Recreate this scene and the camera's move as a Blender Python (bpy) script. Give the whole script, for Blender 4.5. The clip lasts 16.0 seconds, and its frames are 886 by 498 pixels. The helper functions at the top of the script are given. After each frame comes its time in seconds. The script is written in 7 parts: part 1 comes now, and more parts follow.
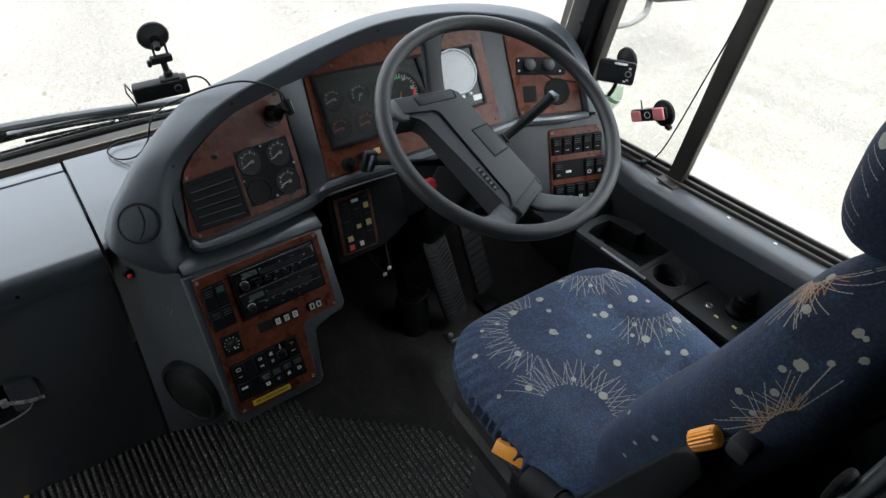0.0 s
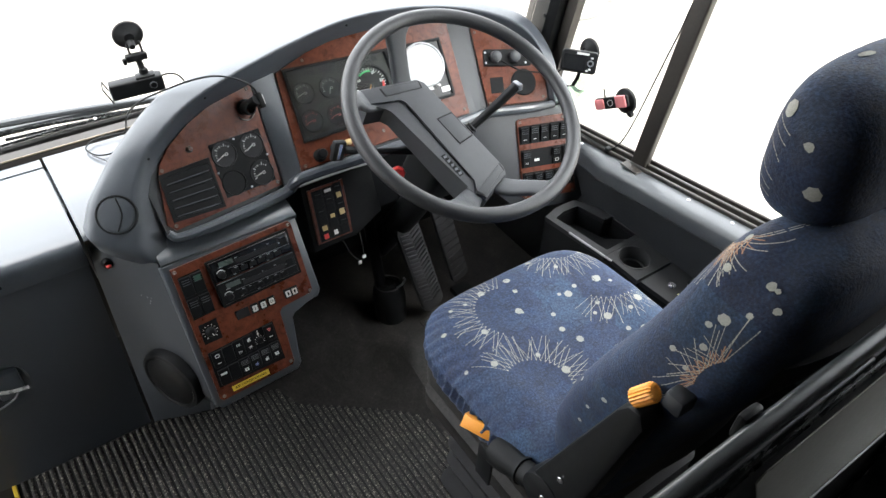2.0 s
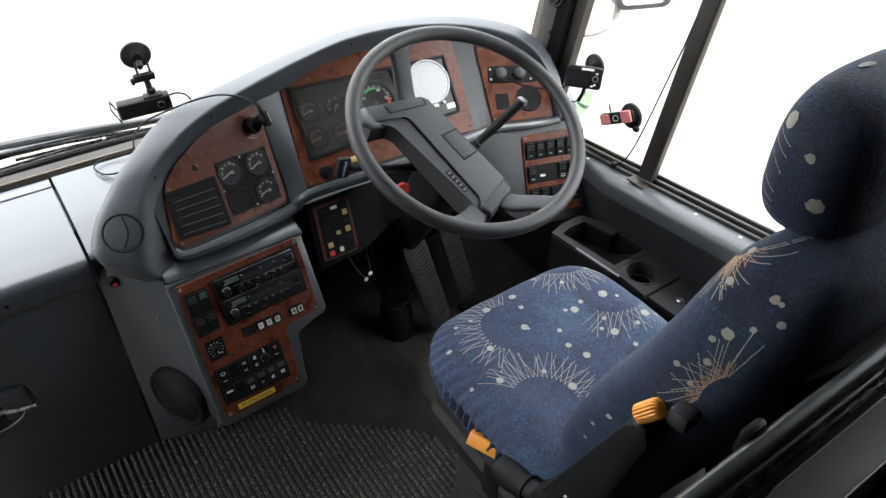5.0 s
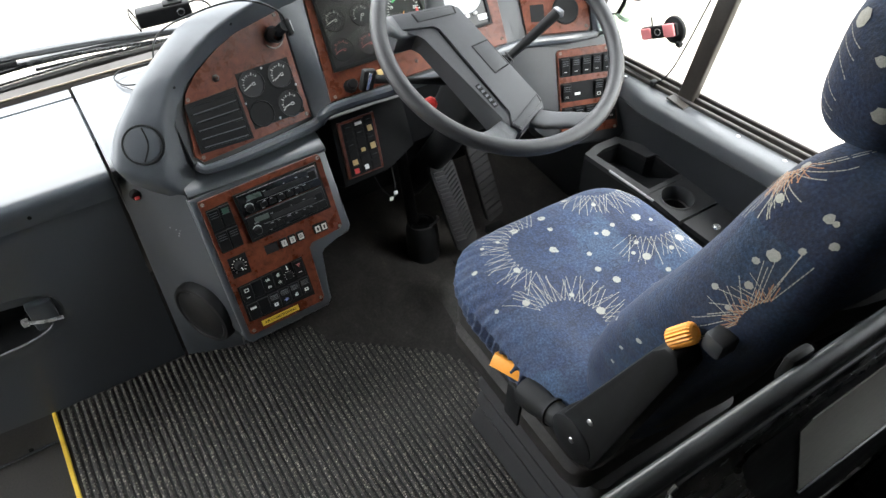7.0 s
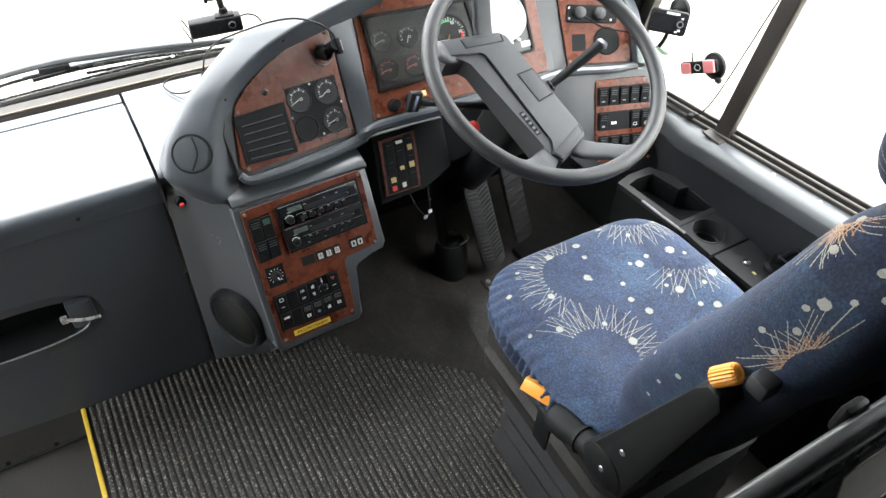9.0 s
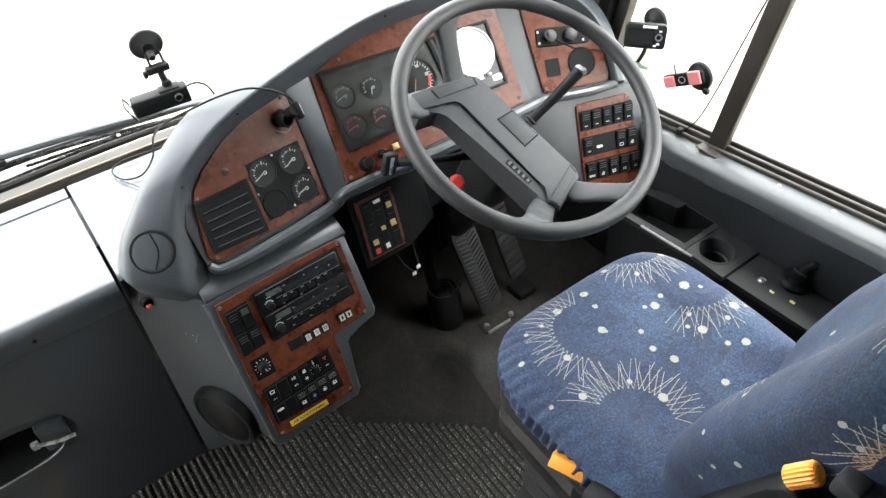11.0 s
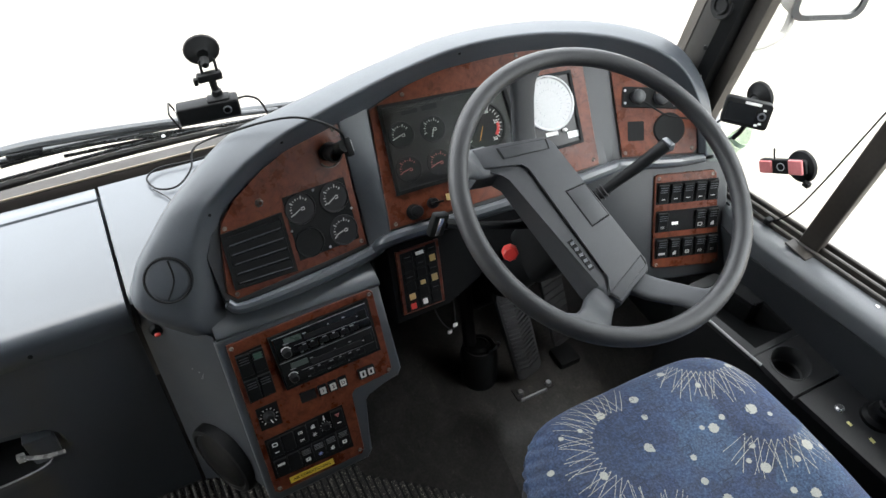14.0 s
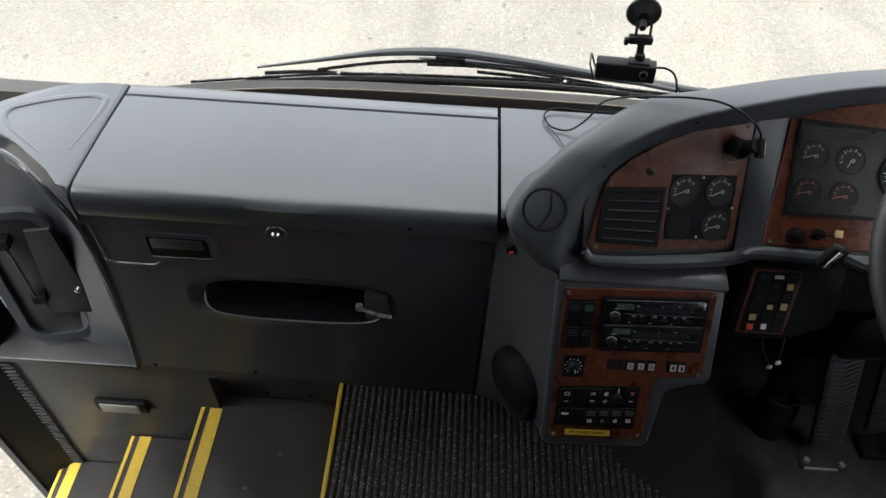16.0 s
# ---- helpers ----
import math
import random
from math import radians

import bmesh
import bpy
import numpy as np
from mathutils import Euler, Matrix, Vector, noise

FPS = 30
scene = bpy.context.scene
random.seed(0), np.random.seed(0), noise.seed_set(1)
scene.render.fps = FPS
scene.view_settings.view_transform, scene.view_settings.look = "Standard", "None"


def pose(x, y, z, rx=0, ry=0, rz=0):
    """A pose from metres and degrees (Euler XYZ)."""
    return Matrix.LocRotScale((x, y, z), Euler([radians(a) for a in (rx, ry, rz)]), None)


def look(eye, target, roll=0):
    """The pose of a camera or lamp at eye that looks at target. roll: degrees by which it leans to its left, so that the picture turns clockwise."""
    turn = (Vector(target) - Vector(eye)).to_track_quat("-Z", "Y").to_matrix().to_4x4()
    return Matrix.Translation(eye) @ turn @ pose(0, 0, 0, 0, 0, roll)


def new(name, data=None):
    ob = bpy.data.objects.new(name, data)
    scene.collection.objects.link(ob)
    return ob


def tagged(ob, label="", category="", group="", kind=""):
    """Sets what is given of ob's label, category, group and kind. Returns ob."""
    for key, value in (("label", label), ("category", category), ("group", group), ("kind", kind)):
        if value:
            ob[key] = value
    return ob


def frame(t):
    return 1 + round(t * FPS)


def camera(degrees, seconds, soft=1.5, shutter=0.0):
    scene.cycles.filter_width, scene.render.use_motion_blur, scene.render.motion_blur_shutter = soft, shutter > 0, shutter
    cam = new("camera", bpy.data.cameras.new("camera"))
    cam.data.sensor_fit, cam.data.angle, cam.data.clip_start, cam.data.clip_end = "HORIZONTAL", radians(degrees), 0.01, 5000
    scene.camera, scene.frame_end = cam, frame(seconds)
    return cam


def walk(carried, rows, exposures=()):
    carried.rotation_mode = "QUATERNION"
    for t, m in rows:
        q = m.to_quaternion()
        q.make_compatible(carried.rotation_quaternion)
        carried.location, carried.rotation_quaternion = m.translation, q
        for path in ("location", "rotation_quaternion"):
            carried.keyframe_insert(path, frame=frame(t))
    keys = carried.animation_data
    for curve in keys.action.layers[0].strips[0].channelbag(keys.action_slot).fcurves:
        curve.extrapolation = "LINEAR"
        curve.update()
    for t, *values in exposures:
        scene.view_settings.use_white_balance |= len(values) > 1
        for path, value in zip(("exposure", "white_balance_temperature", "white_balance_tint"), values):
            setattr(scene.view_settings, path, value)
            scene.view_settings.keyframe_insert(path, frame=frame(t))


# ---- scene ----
cam = camera(63.3, 16.0)
PATH = [
    (0, (-0.014, 0.34, 1.635), (0.863, 1.524, 0.283), 4.0),
    (0.5, (-0.021, 0.286, 1.663), (0.946, 1.534, 0.435), 2.6),
    (1, (0.005, 0.278, 1.636), (0.909, 1.409, 0.257), 1.7),
    (1.5, (-0.001, 0.272, 1.639), (0.885, 1.415, 0.257), 3.2),
    (2, (-0.012, 0.263, 1.65), (0.886, 1.434, 0.3), 3.4),
    (2.5, (-0.003, 0.257, 1.646), (0.883, 1.439, 0.298), 2.9),
    (3, (-0.01, 0.254, 1.65), (0.902, 1.446, 0.328), 3.5),
    (3.5, (-0.008, 0.252, 1.642), (0.89, 1.431, 0.298), 3.4),
    (4, (-0.007, 0.249, 1.642), (0.884, 1.431, 0.298), 2.9),
    (4.2, (-0.007, 0.251, 1.646), (0.888, 1.448, 0.318), 2.4),
    (6.5, (0.016, 0.261, 1.64), (0.886, 1.497, 0.33), 2.3),
    (7, (0.016, 0.272, 1.603), (0.765, 1.413, 0.141), 1.3),
    (7.5, (-0.003, 0.289, 1.626), (0.761, 1.463, 0.198), 2.4),
    (8, (-0.021, 0.284, 1.634), (0.695, 1.51, 0.225), 2.1),
    (8.2, (-0.03, 0.285, 1.639), (0.67, 1.475, 0.191), 2.4),
    (10.3, (-0.031, 0.354, 1.618), (0.835, 1.475, 0.207), 2.8),
    (10.5, (-0.034, 0.372, 1.621), (0.85, 1.492, 0.22), 1.6),
    (11, (0.037, 0.461, 1.629), (0.827, 1.607, 0.193), -2.2),
    (11.5, (0.156, 0.561, 1.596), (0.683, 1.786, 0.106), -2.2),
    (12, (0.184, 0.604, 1.599), (0.761, 1.837, 0.134), -1.0),
    (12.5, (0.166, 0.618, 1.607), (0.886, 1.815, 0.176), 2.3),
    (13, (0.149, 0.614, 1.614), (0.881, 1.839, 0.212), 2.3),
    (13.5, (0.14, 0.609, 1.603), (0.843, 1.808, 0.166), 3.1),
    (14, (0.142, 0.609, 1.606), (0.819, 1.834, 0.178), 2.5),
    (14.5, (0.101, 0.62, 1.599), (0.562, 1.925, 0.155), 2.2),
    (15, (0.027, 0.615, 1.589), (0.187, 1.979, 0.135), 2.2),
    (15.5, (-0.031, 0.596, 1.583), (-0.058, 1.975, 0.135), 2.9),
    (16, (-0.043, 0.597, 1.599), (-0.055, 1.937, 0.114), 3.4),
]
EXPOSURES = [(0, 3.1, 6150, 8), (0.5, 2.8, 6200, 8), (1, 4.03, 6500, 10), (1.5, 4.33, 6500, 10), (2, 4.38, 6500, 10), (2.5, 4.38, 6500, 10), (3, 4.28, 6500, 10), (3.5, 4.23, 6500, 10), (4, 4.28, 6500, 10), (6.3, 3.33, 6500, 10), (6.5, 3.33, 6500, 10), (7, 4.61, 6550, 9), (7.5, 5.28, 6550, 9), (8, 4.86, 6600, 9), (10.5, 4.99, 6650, 8), (11, 4.73, 6700, 8), (11.5, 4.65, 6750, 7), (12, 4.63, 6750, 7), (12.5, 4.11, 6650, 8), (13, 3.91, 6600, 9), (13.5, 3.56, 6500, 9), (14, 3.94, 6450, 9), (14.5, 3.96, 6550, 9), (15, 3.4, 6650, 8), (15.5, 2.99, 6500, 9), (16, 2.9, 6500, 9)]
walk(cam, [(t, look(eye, target, roll)) for t, eye, target, roll in PATH], EXPOSURES)
# ---- world and light ----
world = bpy.data.worlds.new("overcast_day")
scene.world = world
world.use_nodes = True
wn = world.node_tree.nodes
sky = wn.new("ShaderNodeTexSky")
sky.sky_type, sky.sun_disc = "NISHITA", False
sky.sun_elevation, sky.sun_rotation = radians(70), radians(202)
sky.air_density, sky.dust_density, sky.ozone_density = 1.0, 4.0, 1.0
haze = wn.new("ShaderNodeHueSaturation")
haze.inputs["Saturation"].default_value = 0.15
world.node_tree.links.new(sky.outputs[0], haze.inputs["Color"])
world.node_tree.links.new(haze.outputs[0], wn["Background"].inputs[0])
wn["Background"].inputs[1].default_value = 0.15
sun = new("sun", bpy.data.lights.new("sun", "SUN"))
sun.data.energy, sun.data.angle, sun.data.color = 0.5, radians(60), (1.0, 0.97, 0.93)
sun.matrix_world = look((0, 0, 30), (4, 10, 0))

# ---- materials ----
def ramp(nt, src, stops):
    r = nt.nodes.new("ShaderNodeValToRGB")
    while len(r.color_ramp.elements) < len(stops):
        r.color_ramp.elements.new(0.5)
    for e, (p, c) in zip(r.color_ramp.elements, stops):
        e.position, e.color = p, (*c, 1)
    nt.links.new(src, r.inputs[0])
    return r.outputs[0]


def noise_tex(nt, scale, detail=4.0, rough=0.55, stretch=(1, 1, 1), distort=0.0):
    tc = nt.nodes.new("ShaderNodeTexCoord")
    mp = nt.nodes.new("ShaderNodeMapping")
    mp.inputs["Scale"].default_value = stretch
    n = nt.nodes.new("ShaderNodeTexNoise")
    n.inputs["Scale"].default_value, n.inputs["Detail"].default_value = scale, detail
    n.inputs["Roughness"].default_value, n.inputs["Distortion"].default_value = rough, distort
    nt.links.new(tc.outputs["Object"], mp.inputs[0])
    nt.links.new(mp.outputs[0], n.inputs["Vector"])
    return n.outputs[0]


def mat(name, c0, c1, rough=0.5, metal=0.0, grain=300.0, relief=0.15, stain=6.0, wear=0.12, sheen=0.0, coat=0.0, stretch=(1, 1, 1), spec=0.5):
    """Two colours mixed by a coarse and a fine noise, with a fine bump and an uneven gloss."""
    m = bpy.data.materials.new(name)
    m.use_nodes = True
    nt = m.node_tree
    b = nt.nodes["Principled BSDF"]
    coarse, fine = noise_tex(nt, stain, 5, 0.6), noise_tex(nt, grain, 3, 0.6, stretch)
    mix = nt.nodes.new("ShaderNodeMix")
    mix.inputs[0].default_value = 0.45
    nt.links.new(coarse, mix.inputs[2])
    nt.links.new(fine, mix.inputs[3])
    low = tuple(max(0.4 * p, p - 0.3 * (q - p)) for p, q in zip(c0, c1))
    high = tuple(min(0.95, q + 0.3 * (q - p)) for p, q in zip(c0, c1))
    nt.links.new(ramp(nt, mix.outputs[0], [(0.18, low), (0.82, high)]), b.inputs["Base Color"])
    mr = nt.nodes.new("ShaderNodeMapRange")
    mr.inputs[1].default_value, mr.inputs[2].default_value = 0.2, 0.8
    mr.inputs[3].default_value, mr.inputs[4].default_value = max(0.02, rough - 1.5 * wear), min(1, rough + 1.5 * wear)
    nt.links.new(coarse, mr.inputs[0])
    nt.links.new(mr.outputs[0], b.inputs["Roughness"])
    b.inputs["Metallic"].default_value = metal
    b.inputs["Specular IOR Level"].default_value = spec
    b.inputs["Sheen Weight"].default_value = sheen
    b.inputs["Coat Weight"].default_value = coat
    if relief:
        bump = nt.nodes.new("ShaderNodeBump")
        bump.inputs["Strength"].default_value, bump.inputs["Distance"].default_value = relief, 0.001
        nt.links.new(fine, bump.inputs["Height"])
        nt.links.new(bump.outputs[0], b.inputs["Normal"])
    return m


def multiply(nt, b, factor, amount):
    """Multiplies a material's base colour by another colour."""
    old = b.inputs["Base Color"].links[0].from_socket
    mx = nt.nodes.new("ShaderNodeMix")
    mx.data_type, mx.blend_type = "RGBA", "MULTIPLY"
    mx.inputs[0].default_value = amount
    nt.links.new(old, mx.inputs[6])
    nt.links.new(factor, mx.inputs[7])
    nt.links.new(mx.outputs[2], b.inputs["Base Color"])


def cells(nt, scale, metric="EUCLIDEAN", stretch=(1, 1, 1), turn=0.0):
    tc = nt.nodes.new("ShaderNodeTexCoord")
    mp = nt.nodes.new("ShaderNodeMapping")
    mp.inputs["Scale"].default_value = stretch
    mp.inputs["Rotation"].default_value = (0, 0, radians(turn))
    v = nt.nodes.new("ShaderNodeTexVoronoi")
    v.distance = metric
    v.inputs["Scale"].default_value = scale
    nt.links.new(tc.outputs["Object"], mp.inputs[0])
    nt.links.new(mp.outputs[0], v.inputs["Vector"])
    return v


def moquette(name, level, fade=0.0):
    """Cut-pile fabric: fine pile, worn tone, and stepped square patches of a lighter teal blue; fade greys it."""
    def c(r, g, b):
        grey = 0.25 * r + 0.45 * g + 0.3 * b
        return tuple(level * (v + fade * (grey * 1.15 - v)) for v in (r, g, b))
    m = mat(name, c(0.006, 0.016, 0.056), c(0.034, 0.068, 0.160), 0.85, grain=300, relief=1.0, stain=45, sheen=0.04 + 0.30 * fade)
    nt = m.node_tree
    b = nt.nodes["Principled BSDF"]
    big, small = cells(nt, 11, "CHEBYCHEV", turn=4), cells(nt, 55, "CHEBYCHEV", turn=4)
    multiply(nt, b, ramp(nt, big.outputs["Color"], [(0.25, (0.74, 0.74, 0.80)), (0.45, (0.90, 0.92, 0.93)), (0.6, (1.0, 1.04, 1.0)), (0.8, (1.08, 1.24, 1.10))]), 0.9)
    multiply(nt, b, ramp(nt, small.outputs["Color"], [(0.06, (0.62, 0.64, 0.68)), (0.16, (1.0, 1.0, 1.0)), (0.9, (1.06, 1.08, 1.06))]), 0.7)
    multiply(nt, b, ramp(nt, noise_tex(nt, 9, 4, 0.6), [(0.35, (0.86, 0.87, 0.90)), (0.65, (1.14, 1.13, 1.10))]), 0.8)
    multiply(nt, b, ramp(nt, noise_tex(nt, 260, 2, 0.5), [(0.36, (0.55, 0.57, 0.62)), (0.52, (1.0, 1.0, 1.0)), (0.66, (1.55, 1.50, 1.42))]), 0.8)
    b.inputs["Sheen Tint"].default_value = (0.70, 0.78, 1.0, 1)
    b.inputs["Sheen Roughness"].default_value = 0.3
    return m


def scuffed(name, low, high):
    """Trodden vinyl: dusty patches and pale scuffs over a dark ground."""
    m = mat(name, low, high, 0.60, grain=160, relief=0.4, stain=7, wear=0.14, spec=0.22)
    nt = m.node_tree
    b = nt.nodes["Principled BSDF"]
    multiply(nt, b, ramp(nt, noise_tex(nt, 13, 6, 0.7, (1.0, 0.8, 1.0), 0.6), [(0.36, (0.66, 0.66, 0.66)), (0.52, (1.0, 0.99, 0.97)), (0.68, (1.5, 1.45, 1.38))]), 0.9)
    multiply(nt, b, ramp(nt, noise_tex(nt, 60, 3, 0.8, (1.0, 0.3, 1.0), 1.5), [(0.60, (1.0, 1.0, 1.0)), (0.72, (1.9, 1.85, 1.75))]), 0.8)
    return m


def fleck_material():
    """Dark tufted rib with pale and brown flecks."""
    m = mat("ribbed_carpet", (0.008, 0.008, 0.009), (0.070, 0.068, 0.063), 0.95, grain=420, relief=1.0, stain=90)
    nt = m.node_tree
    b = nt.nodes["Principled BSDF"]
    f = cells(nt, 330)
    multiply(nt, b, ramp(nt, f.outputs["Color"], [(0.2, (0.6, 0.6, 0.6)), (0.7, (1.0, 0.98, 0.95)), (0.82, (3.2, 3.1, 2.8)), (0.95, (6.0, 5.8, 5.2))]), 1.0)
    return m


PLASTIC = mat("slate_plastic", (0.037, 0.043, 0.050), (0.051, 0.059, 0.068), 0.32, grain=480, relief=0.05, stain=5, wear=0.045, spec=0.85)
HOOD_SKIN = mat("hood_skin", (0.034, 0.040, 0.047), (0.054, 0.062, 0.072), 0.50, grain=620, relief=0.2, stain=4, wear=0.05, spec=0.60)
SILL_SKIN = mat("sill_skin", (0.040, 0.044, 0.048), (0.066, 0.071, 0.076), 0.40, grain=500, relief=0.2, stain=7, wear=0.08, spec=0.5)
RAIL_SKIN = mat("rail_skin", (0.004, 0.0046, 0.0046), (0.008, 0.009, 0.009), 0.26, grain=90, relief=0.05, stain=30, wear=0.06, spec=0.4)
CONSOLE_SKIN = mat("console_skin", (0.031, 0.035, 0.040), (0.046, 0.052, 0.058), 0.58, grain=500, relief=0.15, stain=9, wear=0.06, spec=0.35)
TRAY_SKIN = mat("tray_skin", (0.018, 0.019, 0.020), (0.032, 0.033, 0.034), 0.54, grain=500, relief=0.2, stain=9, wear=0.1, spec=0.22)
LEDGE_SKIN = mat("ledge_skin", (0.012, 0.014, 0.015), (0.022, 0.025, 0.026), 0.36, grain=200, relief=0.08, stain=20, wear=0.08, spec=0.5)
PLASTIC_DARK = mat("dark_plastic", (0.016, 0.018, 0.020), (0.030, 0.033, 0.036), 0.42, grain=700, relief=0.3)
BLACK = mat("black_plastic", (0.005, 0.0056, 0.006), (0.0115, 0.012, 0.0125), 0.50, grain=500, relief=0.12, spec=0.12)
BLACK_GLOSS = mat("black_gloss", (0.006, 0.007, 0.008), (0.012, 0.013, 0.014), 0.16, grain=200, relief=0.02)
WHEEL_SKIN = mat("wheel_skin", (0.015, 0.0155, 0.017), (0.029, 0.030, 0.032), 0.44, grain=700, relief=0.4, stain=14, wear=0.1, spec=0.4)
HUB_SKIN = mat("hub_skin", (0.030, 0.032, 0.035), (0.048, 0.051, 0.055), 0.46, grain=800, relief=0.5, spec=0.4)
RUBBER = mat("rubber", (0.012, 0.012, 0.013), (0.024, 0.024, 0.025), 0.75, grain=250, relief=0.3)
VINYL = scuffed("floor_vinyl", (0.008, 0.0078, 0.0076), (0.034, 0.032, 0.030))
CARPET = fleck_material()
CARPET_GAP = mat("carpet_backing", (0.004, 0.004, 0.004), (0.012, 0.012, 0.012), 0.95, grain=420, relief=0.6)
YELLOW = mat("yellow_edging", (0.54, 0.36, 0.035), (0.70, 0.49, 0.06), 0.5, grain=200, relief=0.1, stain=25)
ORANGE = mat("orange_plastic", (0.75, 0.28, 0.03), (0.85, 0.36, 0.05), 0.4, grain=400, relief=0.1)
RED = mat("red_plastic", (0.55, 0.03, 0.03), (0.68, 0.06, 0.05), 0.35, grain=300, relief=0.05)
PALE = mat("pale_marking", (0.7, 0.7, 0.68), (0.8, 0.8, 0.78), 0.5, grain=300, relief=0.0)
# Unseen ceiling: dark at the rear to limit bounced light
CEILING = mat("ceiling_lining", (0.06, 0.06, 0.06), (0.09, 0.09, 0.088), 0.85, grain=200, relief=0.2)
# Added reflector tone over the cab, brightening surfaces that face up
CEILING_REFLECTOR = mat("cab_ceiling_reflector", (0.42, 0.42, 0.41), (0.52, 0.52, 0.51), 0.8, grain=200, relief=0.2)
STRIP_METAL = mat("brown_anodised_strip", (0.009, 0.0072, 0.0055), (0.018, 0.0145, 0.011), 0.52, 0.0, grain=160, relief=0.1, stain=14)
WORN_CAP = mat("worn_pale_cap", (0.34, 0.34, 0.33), (0.48, 0.48, 0.46), 0.5, grain=200, relief=0.05)
TAG = mat("pale_yellow_tag", (0.50, 0.47, 0.16), (0.62, 0.58, 0.26), 0.5)
# Pale grey for ribs, print and chips, and for painted edge glints
MARK_GLINT = mat("pale_marks_and_glints", (0.12, 0.125, 0.13), (0.22, 0.225, 0.23), 0.3, grain=120, relief=0.1)
GREEN_MARK = mat("green_marking", (0.05, 0.4, 0.12), (0.07, 0.5, 0.16), 0.5, grain=300, relief=0.0)
AMBER = mat("amber_lens", (0.45, 0.33, 0.13), (0.60, 0.45, 0.20), 0.3, grain=300, relief=0.0)
CHROME = mat("chrome", (0.75, 0.75, 0.76), (0.85, 0.85, 0.86), 0.15, 1.0, grain=300, relief=0.02, wear=0.08)
BRIGHT_METAL = mat("dull_bright_metal", (0.40, 0.40, 0.40), (0.52, 0.52, 0.52), 0.3, 0.4, grain=200, relief=0.05)
STEEL = mat("worn_steel", (0.3, 0.3, 0.31), (0.5, 0.5, 0.51), 0.4, 1.0, grain=150, relief=0.1)
DULL_STEEL = mat("dull_steel", (0.10, 0.085, 0.075), (0.22, 0.19, 0.17), 0.5, 0.6, grain=200, relief=0.1)
ALU = mat("painted_frame", (0.013, 0.011, 0.009), (0.028, 0.024, 0.019), 0.48, grain=120, relief=0.1)
# Unseen linings, set dark to hold back bounced light
WALL = mat("wall_lining", (0.022, 0.022, 0.023), (0.036, 0.036, 0.037), 0.75, grain=120, relief=0.15)
DIAL = mat("dial_face", (0.011, 0.011, 0.012), (0.016, 0.016, 0.017), 0.5, grain=300, relief=0.02, spec=0.25)
# Base greyed slightly to suggest a reflection across the cluster
CLUSTER = mat("cluster_face", (0.010, 0.0097, 0.0097), (0.017, 0.0165, 0.0165), 0.34, grain=200, relief=0.03, stain=12, wear=0.08, spec=0.5)
RED_MARK = mat("red_marking", (0.44, 0.12, 0.12), (0.56, 0.18, 0.17), 0.5, grain=300, relief=0.0)
DIM_MARK = mat("dim_white_marking", (0.36, 0.36, 0.35), (0.48, 0.48, 0.46), 0.5, grain=300, relief=0.0)
BLUE_MARK = mat("blue_marking", (0.25, 0.28, 0.6), (0.32, 0.36, 0.7), 0.5, grain=300, relief=0.0)
SPEEDO = mat("pale_dial_face", (0.42, 0.43, 0.43), (0.50, 0.51, 0.51), 0.4, grain=200, relief=0.0)
# One fabric, two tones: dark for the shaded back, light for the lit cushion
FABRIC_SHADED = moquette("shaded_blue_moquette", 0.44)
FABRIC_LIT = moquette("lit_faded_moquette", 0.84, 0.16)
THREAD = mat("pale_thread", (0.22, 0.21, 0.18), (0.42, 0.405, 0.35), 0.9, grain=900, relief=0.6)
SQUARE_THREAD = mat("dark_blue_thread", (0.006, 0.009, 0.022), (0.014, 0.020, 0.046), 0.9, grain=900, relief=0.6)
THREAD_DOT = mat("pale_woven_spot", (0.20, 0.20, 0.18), (0.36, 0.36, 0.32), 0.9, grain=500, relief=0.6)
FABRIC_DARK = moquette("dark_blue_moquette", 0.74, 0.12)
THREAD_RUST = mat("rust_thread", (0.22, 0.11, 0.06), (0.38, 0.21, 0.12), 0.9, grain=900, relief=0.6)
STEP_VINYL = mat("step_vinyl", (0.022, 0.022, 0.0225), (0.062, 0.061, 0.057), 0.48, grain=240, relief=0.4, stain=4, wear=0.2)


def wood_material():
    m = mat("burr_walnut", (0.058, 0.0154, 0.0082), (0.146, 0.0445, 0.0233), 0.30, grain=70, relief=0.02, stain=26, wear=0.06, coat=0.03, spec=0.26)
    nt = m.node_tree
    b = nt.nodes["Principled BSDF"]
    multiply(nt, b, ramp(nt, noise_tex(nt, 34, 6, 0.7, (1.0, 0.7, 1.0), 2.5), [(0.34, (0.55, 0.50, 0.48)), (0.48, (1.0, 1.0, 1.0)), (0.66, (1.18, 1.15, 1.1))]), 0.8)
    return m


WOOD = wood_material()


